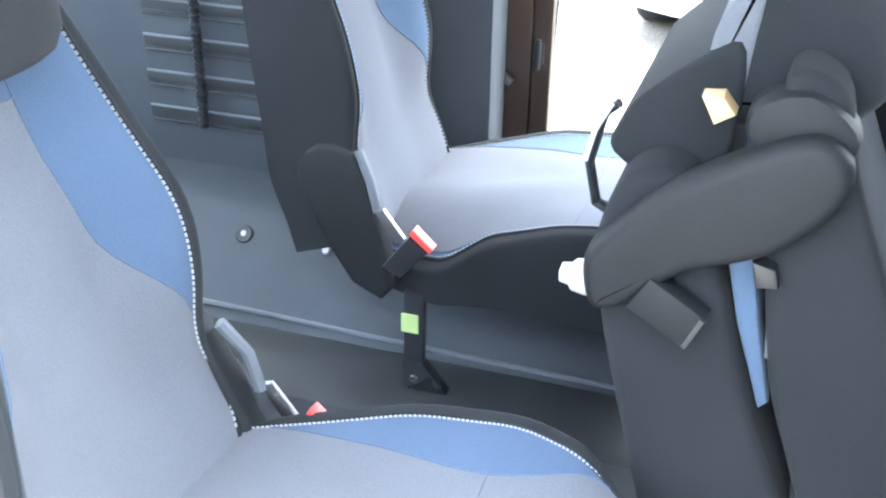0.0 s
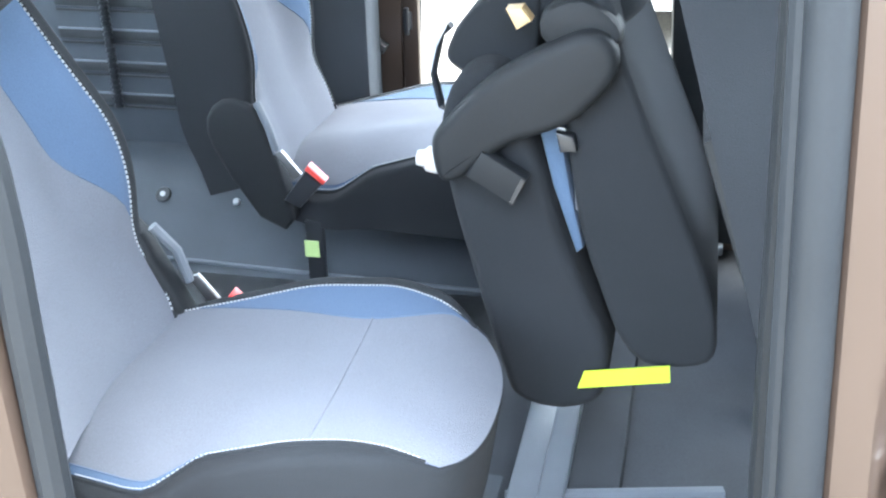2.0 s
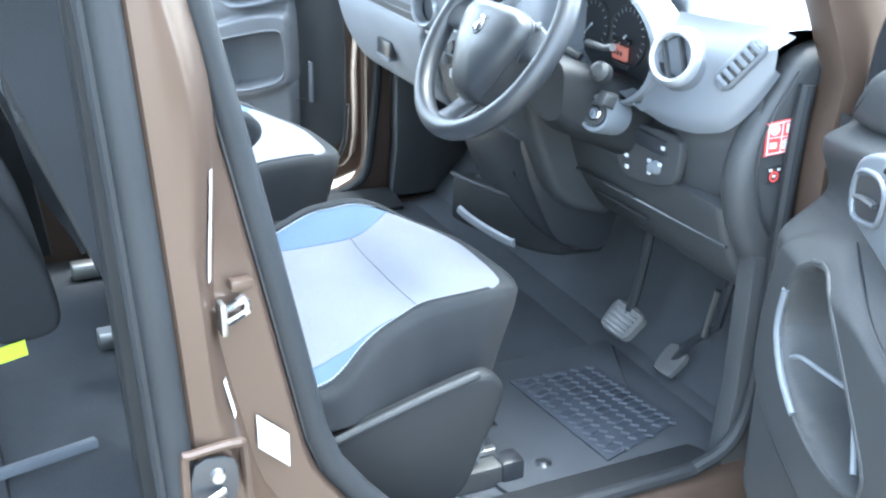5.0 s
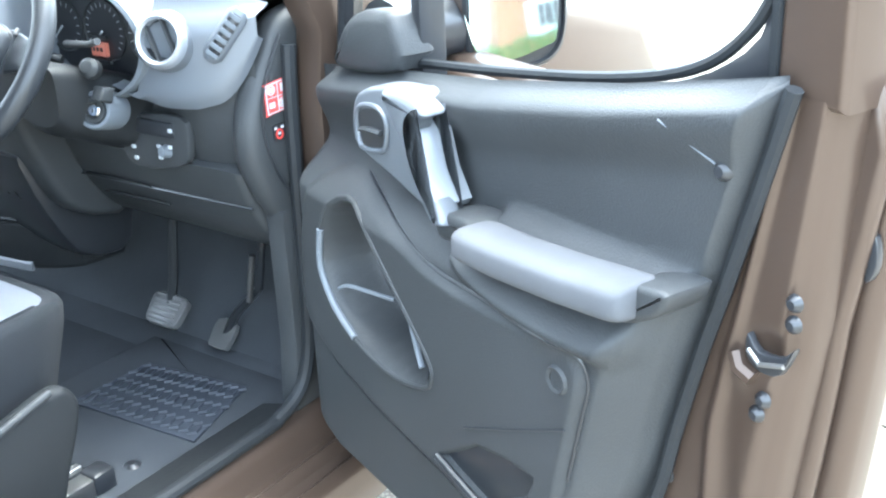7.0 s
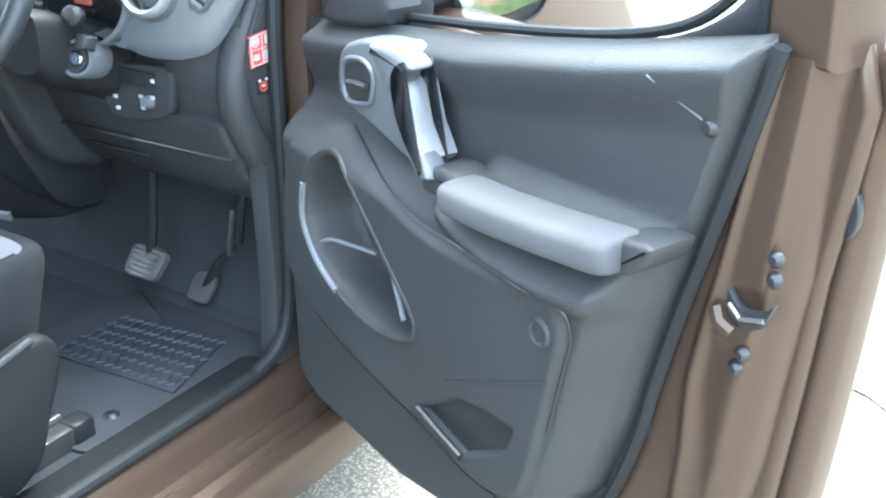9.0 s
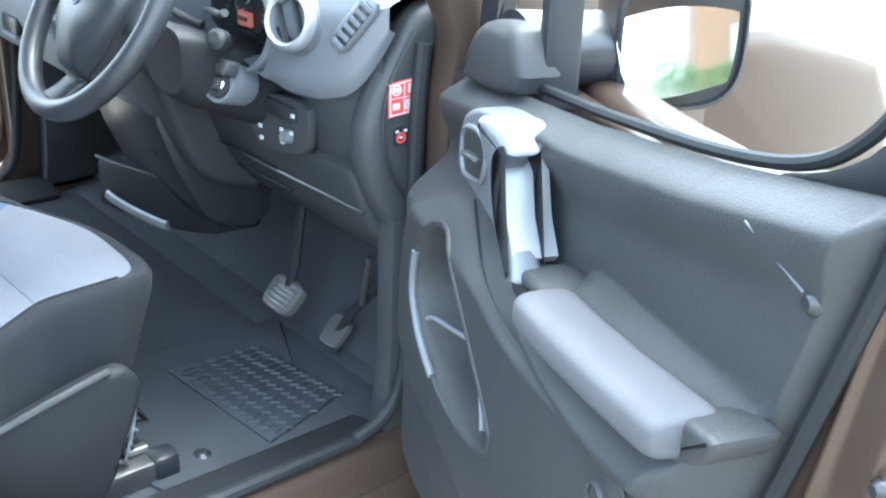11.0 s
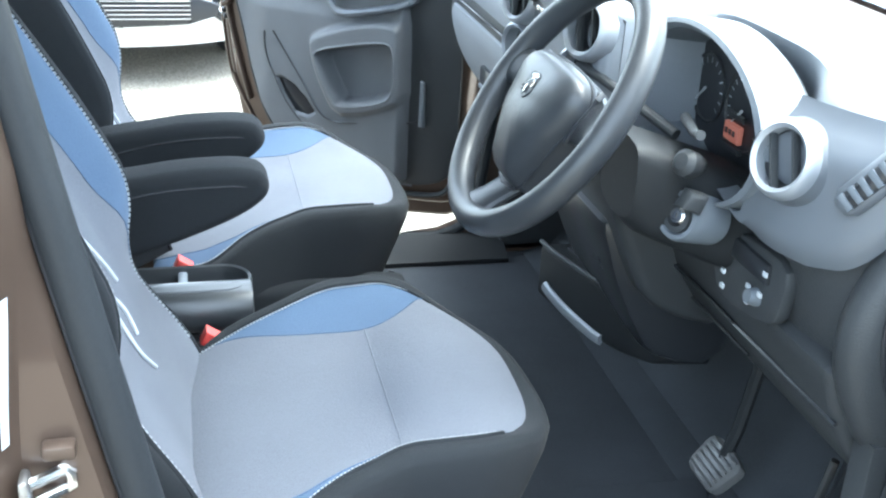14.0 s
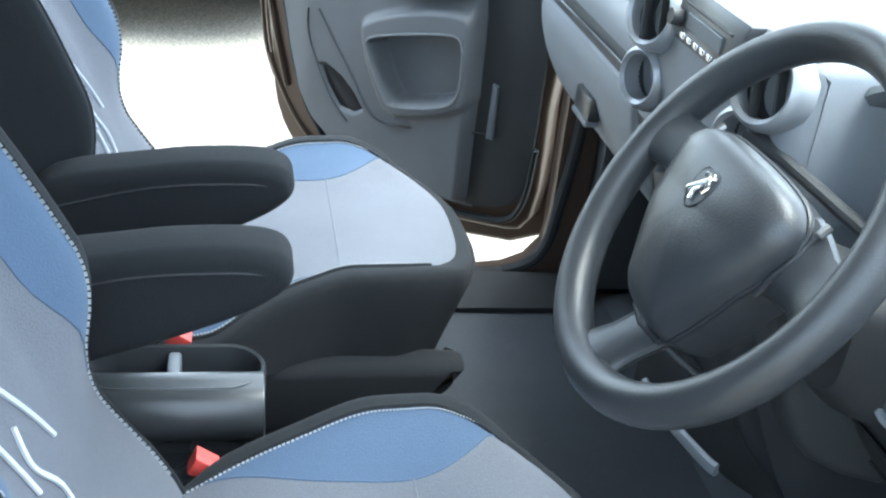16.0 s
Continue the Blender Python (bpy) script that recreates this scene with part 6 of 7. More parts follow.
    grille = [(p.x, p.y) for p in smooth_poly([(0.430, 0.583), (0.434, 0.588), (0.474, 0.614), (0.514, 0.643), (0.522, 0.647), (0.582, 0.661), (0.644, 0.665), (0.648, 0.660), (0.636, 0.635), (0.626, 0.618), (0.582, 0.588), (0.540, 0.562), (0.532, 0.562), (0.48, 0.572)], 1)]
    if not full:
        pocket = [(p.x, p.y) for p in smooth_poly([(0.473, 0.799), (0.331, 0.829), (0.185, 0.852), (0.150, 0.830), (0.143, 0.774), (0.150, 0.710), (0.199, 0.674), (0.365, 0.641), (0.410, 0.662), (0.474, 0.756)], 3)]
        bulge = [(p.x, p.y) for p in smooth_poly([(0.515, 0.805), (0.48, 0.850), (0.312, 0.898), (0.155, 0.915), (0.100, 0.880), (0.092, 0.759), (0.112, 0.672), (0.365, 0.605), (0.465, 0.69)], 3)]
        pocket = [(0.200 + (u - 0.143) * 0.828, z) for u, z in pocket]
        bulge = [(0.168 + (u - 0.092) * 0.820, z) for u, z in bulge]
        grille = [(p.x, p.y) for p in smooth_poly([(0.655, 0.688), (0.581, 0.674), (0.50, 0.592), (0.585, 0.581)], 2)]
    rim_edge = [(0.57, 0.72), (0.69, 0.765), (0.78, 0.787), (0.895, 0.82), (0.98, 0.848), (1.10, 0.885), (1.19, 0.912), (1.3, 1.0)]
    rim_low = [(0.36, 0.42), (0.41, 0.50), (0.45, 0.60), (0.505, 0.675), (0.57, 0.722)] + rim_edge[1:]
    def height(u, z):
        hi, lo = interp(u, top), interp(u, bot)
        v = 0.022 + 0.018 * soft_step(hi - z, 0.10, 0.035) - 0.04 * soft_step(hi - z, 0.03, 0.0)
        if full:
            v += 0.063 * soft_step(z, 0.955, 0.875) * soft_step(interp(z, rim_low) - u, 0.0, 0.055)
        else:
            v += 0.012 * soft_step(z, 0.95, 0.90) * soft_step(u, 0.80, 0.68)
        v += (0.010 if full else 0.020) * soft_step(-seg_dist((u, z), bulge), -0.004 if full else -0.010, 0.009 if full else 0.014)
        v += (0.030 if full else 0.0) * soft_step(-seg_dist((u, z), ledge), -0.018, 0.012)
        v -= (0.088 if full else 0.110) * soft_step(-seg_dist((u, z), pocket), -0.003, 0.024)
        v -= 0.012 * soft_step(-seg_dist((u, z), grille), -0.002, 0.006)
        v -= 0.05 * soft_step(z - lo, 0.03, 0.0) * soft_step(u, 0.88, 0.7) + 0.02 * soft_step(u, 0.895, 0.915)
        v -= 0.05 * (soft_step(u, 0.03, -0.03) if full else soft_step(u, 0.195, 0.150))
        if full and z > 0.6:
            v = -0.006 + (v + 0.006) * soft_step(interp(z, rim_edge) - u, -0.002, 0.016)
        return max(v, -0.006)
    us, ws = lin(-0.03 if full else 0.150, 0.911, 190), lin(0, 1, 160)
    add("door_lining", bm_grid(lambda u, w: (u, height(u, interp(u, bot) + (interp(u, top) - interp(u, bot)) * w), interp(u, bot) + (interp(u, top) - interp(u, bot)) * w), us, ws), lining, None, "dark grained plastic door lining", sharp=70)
    h = lambda u, z, o=0.0: (u, height(u, z) + o, z)
    if not full:
        sheet("hinge_edge", smooth_poly([(-0.01, 0.56), (0.0, 0.48), (0.05, 0.425), (0.16, 0.40), (0.175, 0.45), (0.172, 0.8), (0.165, 1.06), (0.04, 1.05), (-0.01, 0.9)], 3), -0.012, 0.0, PLASTIC, r=0.005, lb="black rubber-edged hinge side")
        sheet("check_strap", [(0.105, 0.60), (0.108, 0.74), (0.124, 0.745), (0.126, 0.60)], 0.0, 0.014, PLASTIC_MID, r=0.004, lb="grey metal check strap")
    # bottle holder and pocket trims; slate tubes paint the glints on their edges
    pc = Vector((sum(p[0] for p in pocket) / len(pocket), sum(p[1] for p in pocket) / len(pocket)))
    out = [pc + (Vector(p) - pc) * (1 + 0.006 / (Vector(p) - pc).length) for p in pocket]
    add("pocket_rim", bm_tube([(p.x, height(p.x, p.y) - 0.0015, p.y) for p in out], 0.0045, 8, True), lining)
    if full:
        add("cup_rim_glint", bm_tube(smooth_poly([(0.140, 0.085, 0.735), (0.165, 0.082, 0.748), (0.205, 0.07, 0.750), (0.242, 0.045, 0.742)], 5, False), 0.0035, 8), PLASTIC_MID, None, "pale glint along the pocket cup rim")
    if full:
        add("divider_glint", bm_tube([(0.318, 0.065, 0.782), (0.352, 0.080, 0.745), (0.388, 0.090, 0.705)], 0.0045, 8), PLASTIC_MID, None, "pale glint along the pocket divider")
    if full:
        add("pocket_edge_glint", bm_tube(smooth_poly([h(u, z, 0.001) for u, z in ((0.20, 0.676), (0.138, 0.710), (0.102, 0.765), (0.112, 0.83))], 5, False), 0.006, 8), PLASTIC_MID)
    if not full:
        sheet("map_pocket", grille, height(0.58, 0.63) - 0.002, height(0.58, 0.63) + 0.002, PLASTIC_GLOSS, r=0.001, lb="dark map pocket")
        add("seam_line", bm_tube(smooth_poly([h(u, z, 0.0005) for u, z in ((0.664, 0.834), (0.56, 0.70), (0.49, 0.605), (0.44, 0.578), (0.36, 0.582), (0.112, 0.609))], 5, False), 0.003, 6), PLASTIC_GLOSS)
        add("seam_line", bm_tube(smooth_poly([h(u, z, 0.0005) for u, z in ((0.70, 0.83), (0.69, 0.75), (0.62, 0.62), (0.55, 0.55))], 5, False), 0.003, 6), PLASTIC_GLOSS)
        ring = [h(u, z, 0.018) for u, z in smooth_poly([(0.44, 0.985), (0.425, 0.94), (0.38, 0.928), (0.28, 0.945), (0.17, 0.975), (0.14, 1.01), (0.25, 1.03), (0.38, 1.02)], 3)]
        add("grab_ring", bm_tube(ring, 0.012, 10, True), SATIN, None, "satin silver grab ring")
    if full:
        add("grille_slot", bm_tube([h(0.428, 0.582, 0.002), h(0.48, 0.570, 0.002), h(0.536, 0.559, 0.002)], 0.006, 8), PLASTIC_GLOSS)
        sheet("grille_plate", grille, height(0.56, 0.6) - 0.002, height(0.56, 0.6) + 0.002, PLASTIC_GLOSS, r=0.001, lb="black loudspeaker grille")
        add("seam_line", bm_tube(smooth_poly([h(u, z, 0.0005) for u, z in ((0.18, 0.930), (0.263, 0.910), (0.353, 0.888), (0.436, 0.872), (0.527, 0.870), (0.61, 0.874), (0.69, 0.879), (0.730, 0.870), (0.742, 0.838), (0.731, 0.79), (0.706, 0.69))], 5, False), 0.0022, 6), PLASTIC_GLOSS)
        add("seam_line", bm_tube([h(0.50, 0.665, 0.0005), h(0.60, 0.712, 0.0005), h(0.712, 0.768, 0.0005)], 0.0016, 6), PLASTIC_GLOSS)
        add("screw_cap", bm_lathe([(0.012, -0.004), (0.012, 0.002), (0.016, 0.004), (0.019, 0.0)], h(0.698, 0.829), (0, 1, 0), 20), PLASTIC, None, "round screw recess")
        add("lower_panel_edge", bm_tube(smooth_poly([h(u, z, 0.0) for u, z in ((0.012, 0.66), (0.095, 0.60), (0.205, 0.571), (0.34, 0.553), (0.424, 0.546), (0.53, 0.526), (0.60, 0.529))], 5, False), 0.003, 6), PLASTIC_GLOSS)
        add("scratch", bm_tube([h(0.79, 1.150, 0.001), h(0.857, 1.118, 0.001)], 0.0012, 5), PLASTIC_MID)
    for u, z in ((0.864, 1.112), (0.775, 0.70)):
        add("trim_screw", bm_lathe([(0, 0.006), (0.006, 0.006), (0.011, 0.0), (0.012, -0.006)], h(u, z), (0, 1, 0), 16), PLASTIC_GLOSS, None, "black trim screw")
    # armrest pad and end cap
    if full:
        def pad_ring(u, k):
            c = interp(u, [(0.5, 0.941), (0.60, 0.946), (0.70, 0.956), (0.82, 0.972)])
            return [(u, 0.082 + 0.037 * k * math.copysign(abs(math.cos(t)) ** 0.55, math.cos(t)), c + 0.0225 * k * math.copysign(abs(math.sin(t)) ** 0.6, math.sin(t))) for t in lin(0, math.tau, 32)[:-1]]
        ends = [(0.509, 0.62), (0.512, 0.82), (0.518, 0.93), (0.528, 0.99)] + [(u, 1.0) for u in lin(0.55, 0.79, 10)] + [(0.803, 0.98), (0.811, 0.92), (0.816, 0.82), (0.818, 0.62)]
        add("armrest", bm_loft([pad_ring(u, k) for u, k in ends]), PAD_CLOTH, None, "grey cloth armrest pad", sharp=60)
        sheet("armrest_cap", smooth_poly([(0.80, 0.985), (0.853, 0.995), (0.858, 0.985), (0.842, 0.962), (0.795, 0.938), (0.79, 0.96)], 3), 0.02, 0.088, PLASTIC, r=0.008, lb="dark armrest end cap")
        # satin handle: plate, cup, lever and grab bar
        plate = smooth_poly([(0.190, 1.035), (0.208, 1.062), (0.262, 1.083), (0.33, 1.092), (0.365, 1.088), (0.385, 1.02), (0.414, 0.952), (0.402, 0.940), (0.372, 0.938), (0.29, 0.958), (0.205, 0.978), (0.186, 1.0)], 4)
        hp = sheet("handle_plate", plate, 0.02, 0.066, SATIN, r=0.009, lb="satin silver-blue handle plate")
        sheet("lever_cup", smooth_poly([(0.213, 1.025), (0.225, 1.042), (0.268, 1.050), (0.288, 1.036), (0.282, 1.005), (0.262, 0.995), (0.222, 0.992)], 3), 0.066, 0.0675, PLASTIC_GLOSS, hp, 0.0, "dark release lever cup")
        rim = [(u, 0.068, z) for u, z in smooth_poly([(0.208, 1.026), (0.222, 1.047), (0.268, 1.055), (0.293, 1.038), (0.286, 1.001), (0.262, 0.990), (0.216, 0.987)], 3)]
        add("cup_edge", bm_tube(rim, 0.004, 8, True), SATIN, hp)
        add("release_lever", bm_tube([(0.225, 0.070, 1.014), (0.25, 0.073, 1.020), (0.28, 0.070, 1.020)], 0.007, 8, False, 0.6), PLASTIC, hp, "dark release lever")
        grab = smooth_poly([(0.328, 1.088), (0.345, 1.100), (0.385, 1.102), (0.420, 1.094), (0.432, 1.082), (0.412, 1.073), (0.399, 1.054), (0.416, 1.005), (0.462, 0.952), (0.458, 0.942), (0.436, 0.942), (0.402, 0.985), (0.372, 1.035)], 4)
        sheet("grab_handle", grab, 0.055, 0.098, SATIN, hp, 0.013, "satin silver grab handle")
        # brighter satin over the bar's side wall paints the sky's reflection there
        sheet("handle_reflection", [(0.386, 1.066), (0.405, 1.052), (0.421, 1.004), (0.448, 0.966), (0.438, 0.955), (0.400, 1.0)], 0.034, 0.090, SATIN_BRIGHT, hp, 0.002, "inner face of the handle, paled as a sky reflection")
        sheet("handle_foot", smooth_poly([(0.43, 0.935), (0.445, 0.955), (0.50, 0.962), (0.53, 0.95), (0.48, 0.925), (0.44, 0.918)], 3), 0.02, 0.085, PLASTIC, hp, 0.01)
    # latch and bolts in the shut face
    lt = sheet("door_latch", smooth_poly([(0.885, 0.935), (0.90, 0.92), (0.93, 0.925), (0.945, 0.94), (0.93, 0.905), (0.905, 0.898), (0.885, 0.91)], 3), -0.014, -0.004, PLASTIC_GLOSS, r=0.002, lb="dark door latch opening")
    add("latch_claw", bm_tube([(0.888, -0.004, 0.918), (0.905, -0.002, 0.908), (0.935, -0.003, 0.918)], 0.003, 8), STEEL, lt)
    add("latch_lip", bm_tube([(0.868, -0.008, 0.905), (0.878, -0.004, 0.892), (0.895, -0.006, 0.885)], 0.010, 8), PAINT)
    for u, z in ((0.935, 0.962), (0.905, 0.862), (0.898, 0.842), (0.934, 0.985)):
        add("bolt", bm_lathe([(0, 0.004), (0.005, 0.004), (0.009, 0.0), (0.010, -0.004)], (u, -0.010, z), (0, 1, 0), 14), PLASTIC_GLOSS)
    sheet("rubber_stop", smooth_poly([(0.955, 1.045), (0.97, 1.05), (0.975, 1.02), (0.965, 1.0), (0.95, 1.02)], 3), -0.086, -0.076, PLASTIC_GLOSS, r=0.002)
    add("hinge_stop", bm_lathe([(0, 0.006), (0.005, 0.005), (0.007, 0)], (-0.006, height(-0.006, 1.019), 1.019), (0, 1, 0), 12), WHITE)
    # window: frame, glass
    rim_pts = [(-0.02, -0.028, 1.056), (0.24, -0.024, 1.096), (0.437, -0.02, 1.122), (0.65, -0.02, 1.155), (0.78, -0.02, 1.19), (0.85, -0.02, 1.24), (0.885, -0.02, 1.30)]
    add("window_seal", bm_tube(smooth_poly(rim_pts, 5, False), 0.007, 8), RUBBER, None, "black rubber window seal")
    gl = add("window_pane", bm_grid(lambda u, w: (u, -0.04 - 0.0 * w, 1.04 + 0.62 * w), lin(0.24, 0.90, 4), lin(0, 1, 3)), GLASS, None, "clear side window")
    gl.visible_shadow = False
    g2 = add("quarter_pane", bm_grid(lambda u, w: (u * (1 - w) + 0.235 * w, -0.04, 1.05 + 0.42 * w), lin(-0.02, 0.235, 3), lin(0, 1, 3)), GLASS, None, "small fixed quarter window")
    g2.visible_shadow = False
    sheet("window_corner", smooth_poly([(0.74, 1.165), (0.80, 1.19), (0.86, 1.235), (0.885, 1.31), (0.90, 1.20)], 3), -0.05, -0.02, PLASTIC_GLOSS, r=0.002, lb="black window corner")
    sheet("frame_post", [(0.885, 1.18), (0.885, 1.66), (0.955, 1.66), (0.965, 1.18)], -0.10, -0.015, PAINT, r=0.01, lb="brown window frame post")
    sheet("frame_edge", [(0.878, 1.19), (0.878, 1.66), (0.888, 1.66), (0.888, 1.19)], -0.05, -0.012, RUBBER, r=0.002)
    sheet("frame_top", [(0.25, 1.60), (0.25, 1.67), (0.955, 1.67), (0.955, 1.60)], -0.10, -0.03, PAINT, r=0.01)
    sheet("quarter_post", [(0.226, 1.07), (0.226, 1.62), (0.250, 1.62), (0.250, 1.07)], -0.06, -0.02, PLASTIC_GLOSS, r=0.004, lb="black quarter window post")
    add("frame_front", bm_tube([(-0.03, -0.05, 1.05), (-0.01, -0.05, 1.16), (0.05, -0.05, 1.30), (0.26, -0.06, 1.64)], 0.018, 8), PLASTIC_GLOSS)
    if full:
        # mirror on its arm
        mr = part("door_mirror", local(bm_loft([[(0.20 - d + 0.0, -0.199 + 0.088 * k * math.copysign(abs(math.cos(t)) ** 0.6, math.cos(t)), 1.145 + 0.105 * k * math.copysign(abs(math.sin(t)) ** 0.6, math.sin(t))) for t in lin(0, math.tau, 32)[:-1]] for d, k in ((0.0, 1.0), (-0.006, 0.97), (-0.008, 0.92), (0.004, 0.90))] + [])), PLASTIC_GLOSS, root, "black plastic door mirror", local=True)
        part("housing", local(bm_loft([[(0.20 - d, -0.199 + 0.088 * k * math.copysign(abs(math.cos(t)) ** 0.6, math.cos(t)), 1.145 + 0.105 * k * math.copysign(abs(math.sin(t)) ** 0.6, math.sin(t))) for t in lin(0, math.tau, 32)[:-1]] for d, k in ((0.0, 1.0), (0.04, 1.0), (0.08, 0.92), (0.11, 0.7), (0.12, 0.3))])), PAINT, mr, local=True)
        glass = material("mirror glass", (0.62, 0.68, 0.68), 0.02, metal=1.0, var=0.0)
        def glass_x(y, z):
            return 0.2065 + 0.17 * (1.148 - z) - ((y + 0.199) ** 2 + (z - 1.148) ** 2) / 2.6
        rim = smooth_poly([(-0.128, 1.078), (-0.126, 1.235), (-0.255, 1.238), (-0.270, 1.18), (-0.262, 1.10), (-0.24, 1.078)], 5)
        ctr = Vector((-0.199, 1.150))
        part("mirror_glass", local(bm_loft([[(glass_x(*(ctr + (p - ctr) * k)), *(ctr + (p - ctr) * k)) for p in rim] for k in (1.0, 0.85, 0.7, 0.5, 0.3, 0.1, 0.01)], True, False)), glass, mr, "convex mirror glass", local=True)
        part("arm", local(bm_loft([[(0.17 - 0.06 * k, v, 1.115 + dz + r * math.sin(t)) if False else (0.15 + 0.05 * math.cos(t) * sc, v, 1.12 + r * math.sin(t)) for t in lin(0, math.tau, 20)[:-1]] for v, r, sc, k, dz in ((-0.02, 0.055, 1.4, 0, 0), (-0.08, 0.05, 1.2, 0, 0), (-0.16, 0.05, 1.0, 0, 0))])), PLASTIC_GLOSS, mr, "black mirror arm", local=True)
    sheet("mirror_base", smooth_poly([(0.055, 1.062), (0.075, 1.12), (0.12, 1.155), (0.18, 1.168), (0.232, 1.165), (0.24, 1.09)], 3), -0.05, 0.02, PLASTIC, r=0.018, lb="dark mirror base cover")
    return root


build_door(-1, "door_1", (0.555, 0.789), radians(68.4), "open brown driver door with dark plastic lining", True)
build_door(1, "door_2", (0.403, 0.903), radians(37), "open brown passenger door with plastic lining paled as if lit", False, (0.74, 0.8), 0.401)


# ---- outside ----
def build_other_car():
    root = empty("parked_car", (-0.68, 4.6, 0), "silver parked car facing the open doors", "car")
    def ring(x):
        k = min(abs(x + 0.68) / 0.84, 1)
        y = 3.50 + 0.26 * k ** 3
        return [(x, y + 0.10, 0.17), (x, y + 0.02, 0.19), (x, y, 0.26), (x, y + 0.01, 0.34), (x, y + 0.0, 0.44), (x, y + 0.02, 0.52), (x, y + 0.05, 0.60), (x, y + 0.12, 0.68), (x, y + 0.5, 0.86), (x, y + 1.0, 0.95), (x, y + 1.2, 0.95), (x, y + 1.2, 0.17)]
    part("body", bm_loft([ring(x) for x in lin(-1.52, 0.16, 28)]), SILVER_CAR, root, "silver painted front end")
    lo = part("lower_grille", bm_prism(smooth_poly([(-1.20, 0.42), (-0.16, 0.42), (-0.20, 0.30), (-1.16, 0.30)], 3), 3.49, 3.53, "y", 0.006), PLASTIC_GLOSS, root, "black lower grille")
    for z in (0.325, 0.345, 0.365, 0.385, 0.405):
        part("slat", bm_box((-1.17, 3.482, z - 0.003), (-0.19, 3.492, z + 0.003), 0.001, 1), STEEL, lo)
    up = part("upper_grille", bm_prism(smooth_poly([(-1.02, 0.64), (-0.34, 0.64), (-0.38, 0.56), (-0.98, 0.56)], 3), 3.515, 3.56, "y", 0.006), PLASTIC_GLOSS, root, "black upper grille")
    for z in (0.58, 0.60, 0.62):
        part("slat", bm_box((-1.0, 3.508, z - 0.004), (-0.36, 3.518, z + 0.004), 0.001, 1), CHROME, up)
    for s in (-1, 1):
        f = part("fog_lamp", bm_lathe([(0, 0.002), (0.035, 0.004), (0.042, 0.010), (0.048, 0.0), (0.05, -0.04)], (-0.68 + s * 0.66, 3.60, 0.36), (0, -1, 0), 24), CHROME, root, "round fog lamp")
        part("fog_surround", bm_lathe([(0.05, 0.0), (0.052, 0.006), (0.075, 0.004), (0.08, -0.05)], (-0.68 + s * 0.66, 3.595, 0.36), (0, -1, 0), 24), PLASTIC_GLOSS, f)
        part("headlight", bm_prism(smooth_poly([(-0.68 + s * 0.45, 0.66), (-0.68 + s * 0.78, 0.74), (-0.68 + s * 0.80, 0.64), (-0.68 + s * 0.6, 0.58), (-0.68 + s * 0.46, 0.60)], 3), 3.60, 3.80, "y", 0.01), CHROME, root, "clear headlight")
        part("wheel", bm_lathe([(0.16, 0.1), (0.29, 0.1), (0.31, 0.07), (0.31, -0.07), (0.29, -0.1), (0.16, -0.1)], (-0.68 + s * 0.72, 4.25, 0.31), (1, 0, 0), 28), RUBBER, root, "black tyre")
    part("plate", bm_box((-0.94, 3.478, 0.455), (-0.42, 3.492, 0.535), 0.003), WHITE, root, "white number plate")
    part("cabin", bm_loft([[(-0.68 + sx * w, y, z) for sx, y, z in ((-1, yy, 0.94), (1, yy, 0.94), (0.82, yy2, zz), (-0.82, yy2, zz))] for w, yy, yy2, zz in ((0.78, 4.7, 5.2, 1.42), (0.78, 7.2, 6.6, 1.42))]), PLASTIC_GLOSS, root, "dark glazed cabin")
    part("rear_body", bm_box((-1.5, 4.6, 0.2), (0.14, 7.6, 0.95), 0.08, 3), SILVER_CAR, root, "silver painted body")


build_other_car()


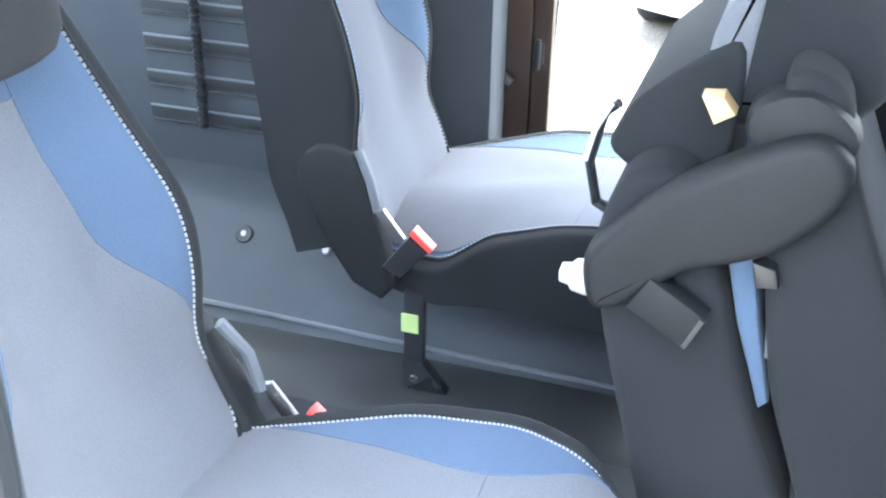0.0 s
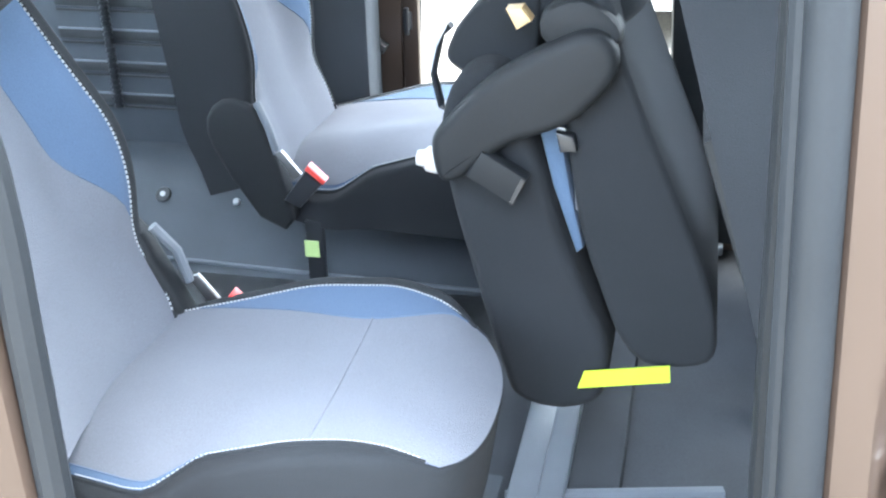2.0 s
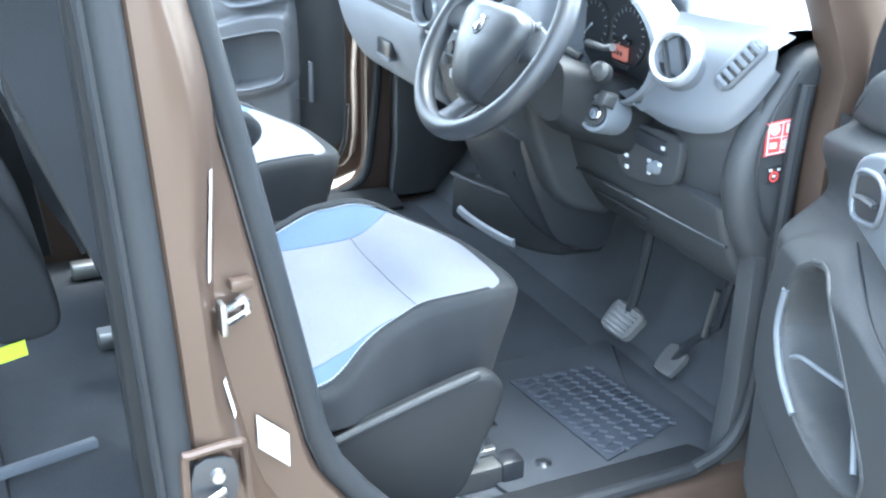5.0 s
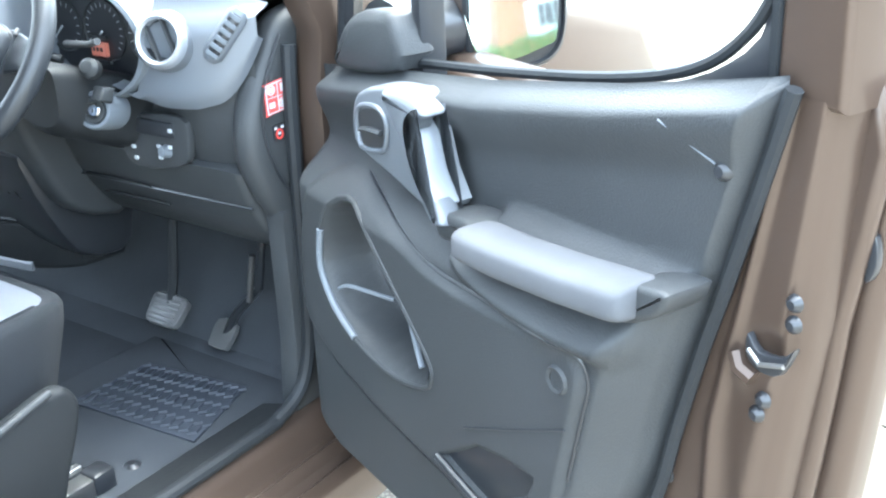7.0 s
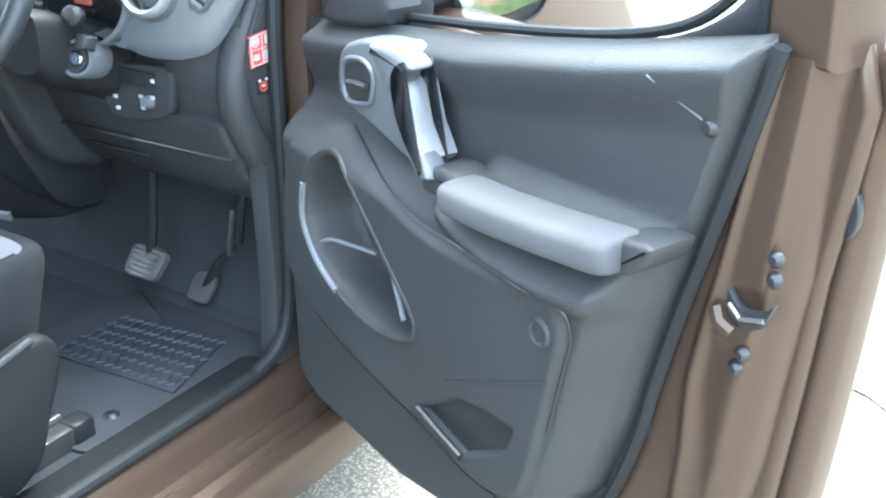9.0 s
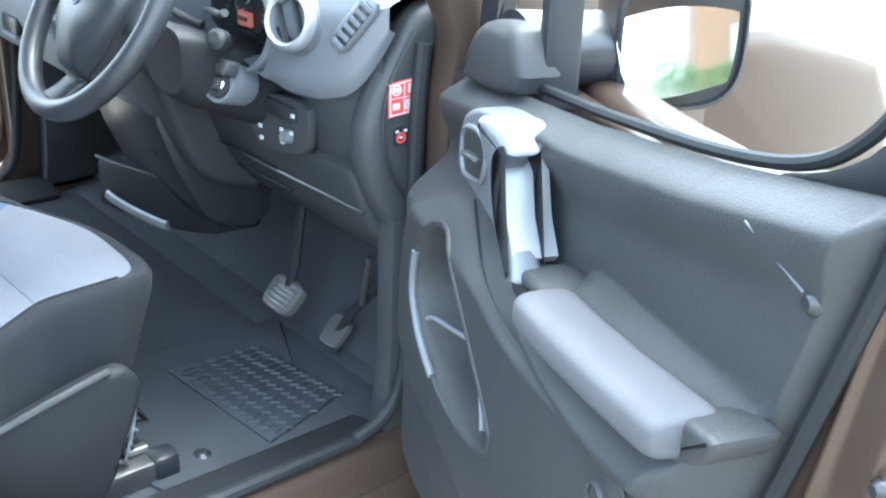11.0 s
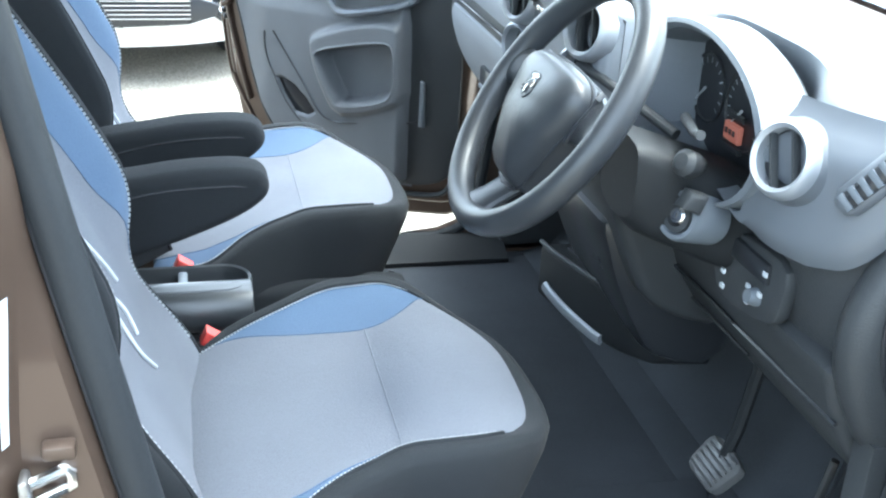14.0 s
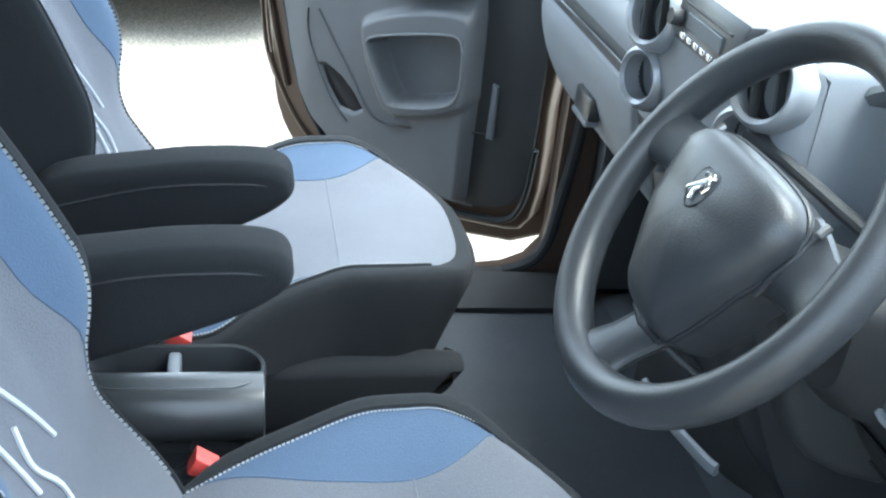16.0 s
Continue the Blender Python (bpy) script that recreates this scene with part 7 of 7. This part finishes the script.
def build_house():
    root = empty("brick_house", (6.0, -15.0, 0), "brick house with white bay windows", "house")
    brick = material("orange-brown brick", (0.42, 0.23, 0.13), 0.9, grain=0.4, scale=30, var=0.2)
    nt = brick.node_tree
    bt = nt.nodes.new("ShaderNodeTexBrick")
    bt.inputs["Scale"].default_value = 4.5
    bt.inputs["Color1"].default_value, bt.inputs["Color2"].default_value, bt.inputs["Mortar"].default_value = (0.26, 0.135, 0.07, 1), (0.20, 0.095, 0.05, 1), (0.24, 0.21, 0.17, 1)
    co = [n for n in nt.nodes if n.type == "TEX_COORD"][0]
    mp = nt.nodes.new("ShaderNodeMapping")
    mp.inputs["Rotation"].default_value = (radians(90), 0, 0)
    nt.links.new(co.outputs["Object"], mp.inputs["Vector"])
    nt.links.new(mp.outputs[0], bt.inputs["Vector"])
    nt.links.new(bt.outputs["Color"], nt.nodes["Principled BSDF"].inputs["Base Color"])
    part("wall", bm_box((1.9, -24, 0), (14, -15, 5.4), 0.02, 1), brick, root, "orange-brown brick wall")
    tile = material("dark roof tile", (0.16, 0.09, 0.07), 0.9)
    part("roof", bm_prism([(-14.4, 5.3), (-19.5, 8.6), (-24.6, 5.3)], 1.4, 14.5, "x", 0.0), tile, root, "dark tiled roof")
    for x in (4.6, 9.0):
        for z in (0.9, 3.4):
            w = part("bay_window", bm_prism([(x - 1.1, -14.98), (x - 0.7, -14.4), (x + 0.7, -14.4), (x + 1.1, -14.98)], z, z + 1.4, "z", 0.0), WHITE, root, "white framed bay window")
            for i in range(3):
                part("pane", bm_box((x - 0.62 + i * 0.43, -14.41, z + 0.25), (x - 0.24 + i * 0.43, -14.39, z + 1.2), 0.0), PLASTIC_GLOSS, w)
    hedge = material("green hedge leaves", (0.05, 0.11, 0.03), 0.8, grain=0.6, scale=20)
    hb = bmesh.new()
    rnd = random.Random(7)
    for _ in range(5200):
        c = Vector((rnd.uniform(0.2, 11), -11.5 + rnd.gauss(0, 0.35), 0))
        c.z = rnd.uniform(0.0, 1.0 + 0.3 * noise.noise((c.x * 0.8, 0, 0)))
        q = Euler((rnd.uniform(0, 6), rnd.uniform(0, 6), rnd.uniform(0, 6))).to_matrix()
        hb.faces.new([hb.verts.new(c + q @ Vector(p)) for p in ((-0.06, 0, 0), (0, -0.035, 0), (0.07, 0, 0), (0, 0.035, 0))])
    hg = part("hedge", hb, hedge, None, smooth=False)
    tagged(hg, "low green hedge in front of the brick house", "hedge", kind="stuff")


build_house()
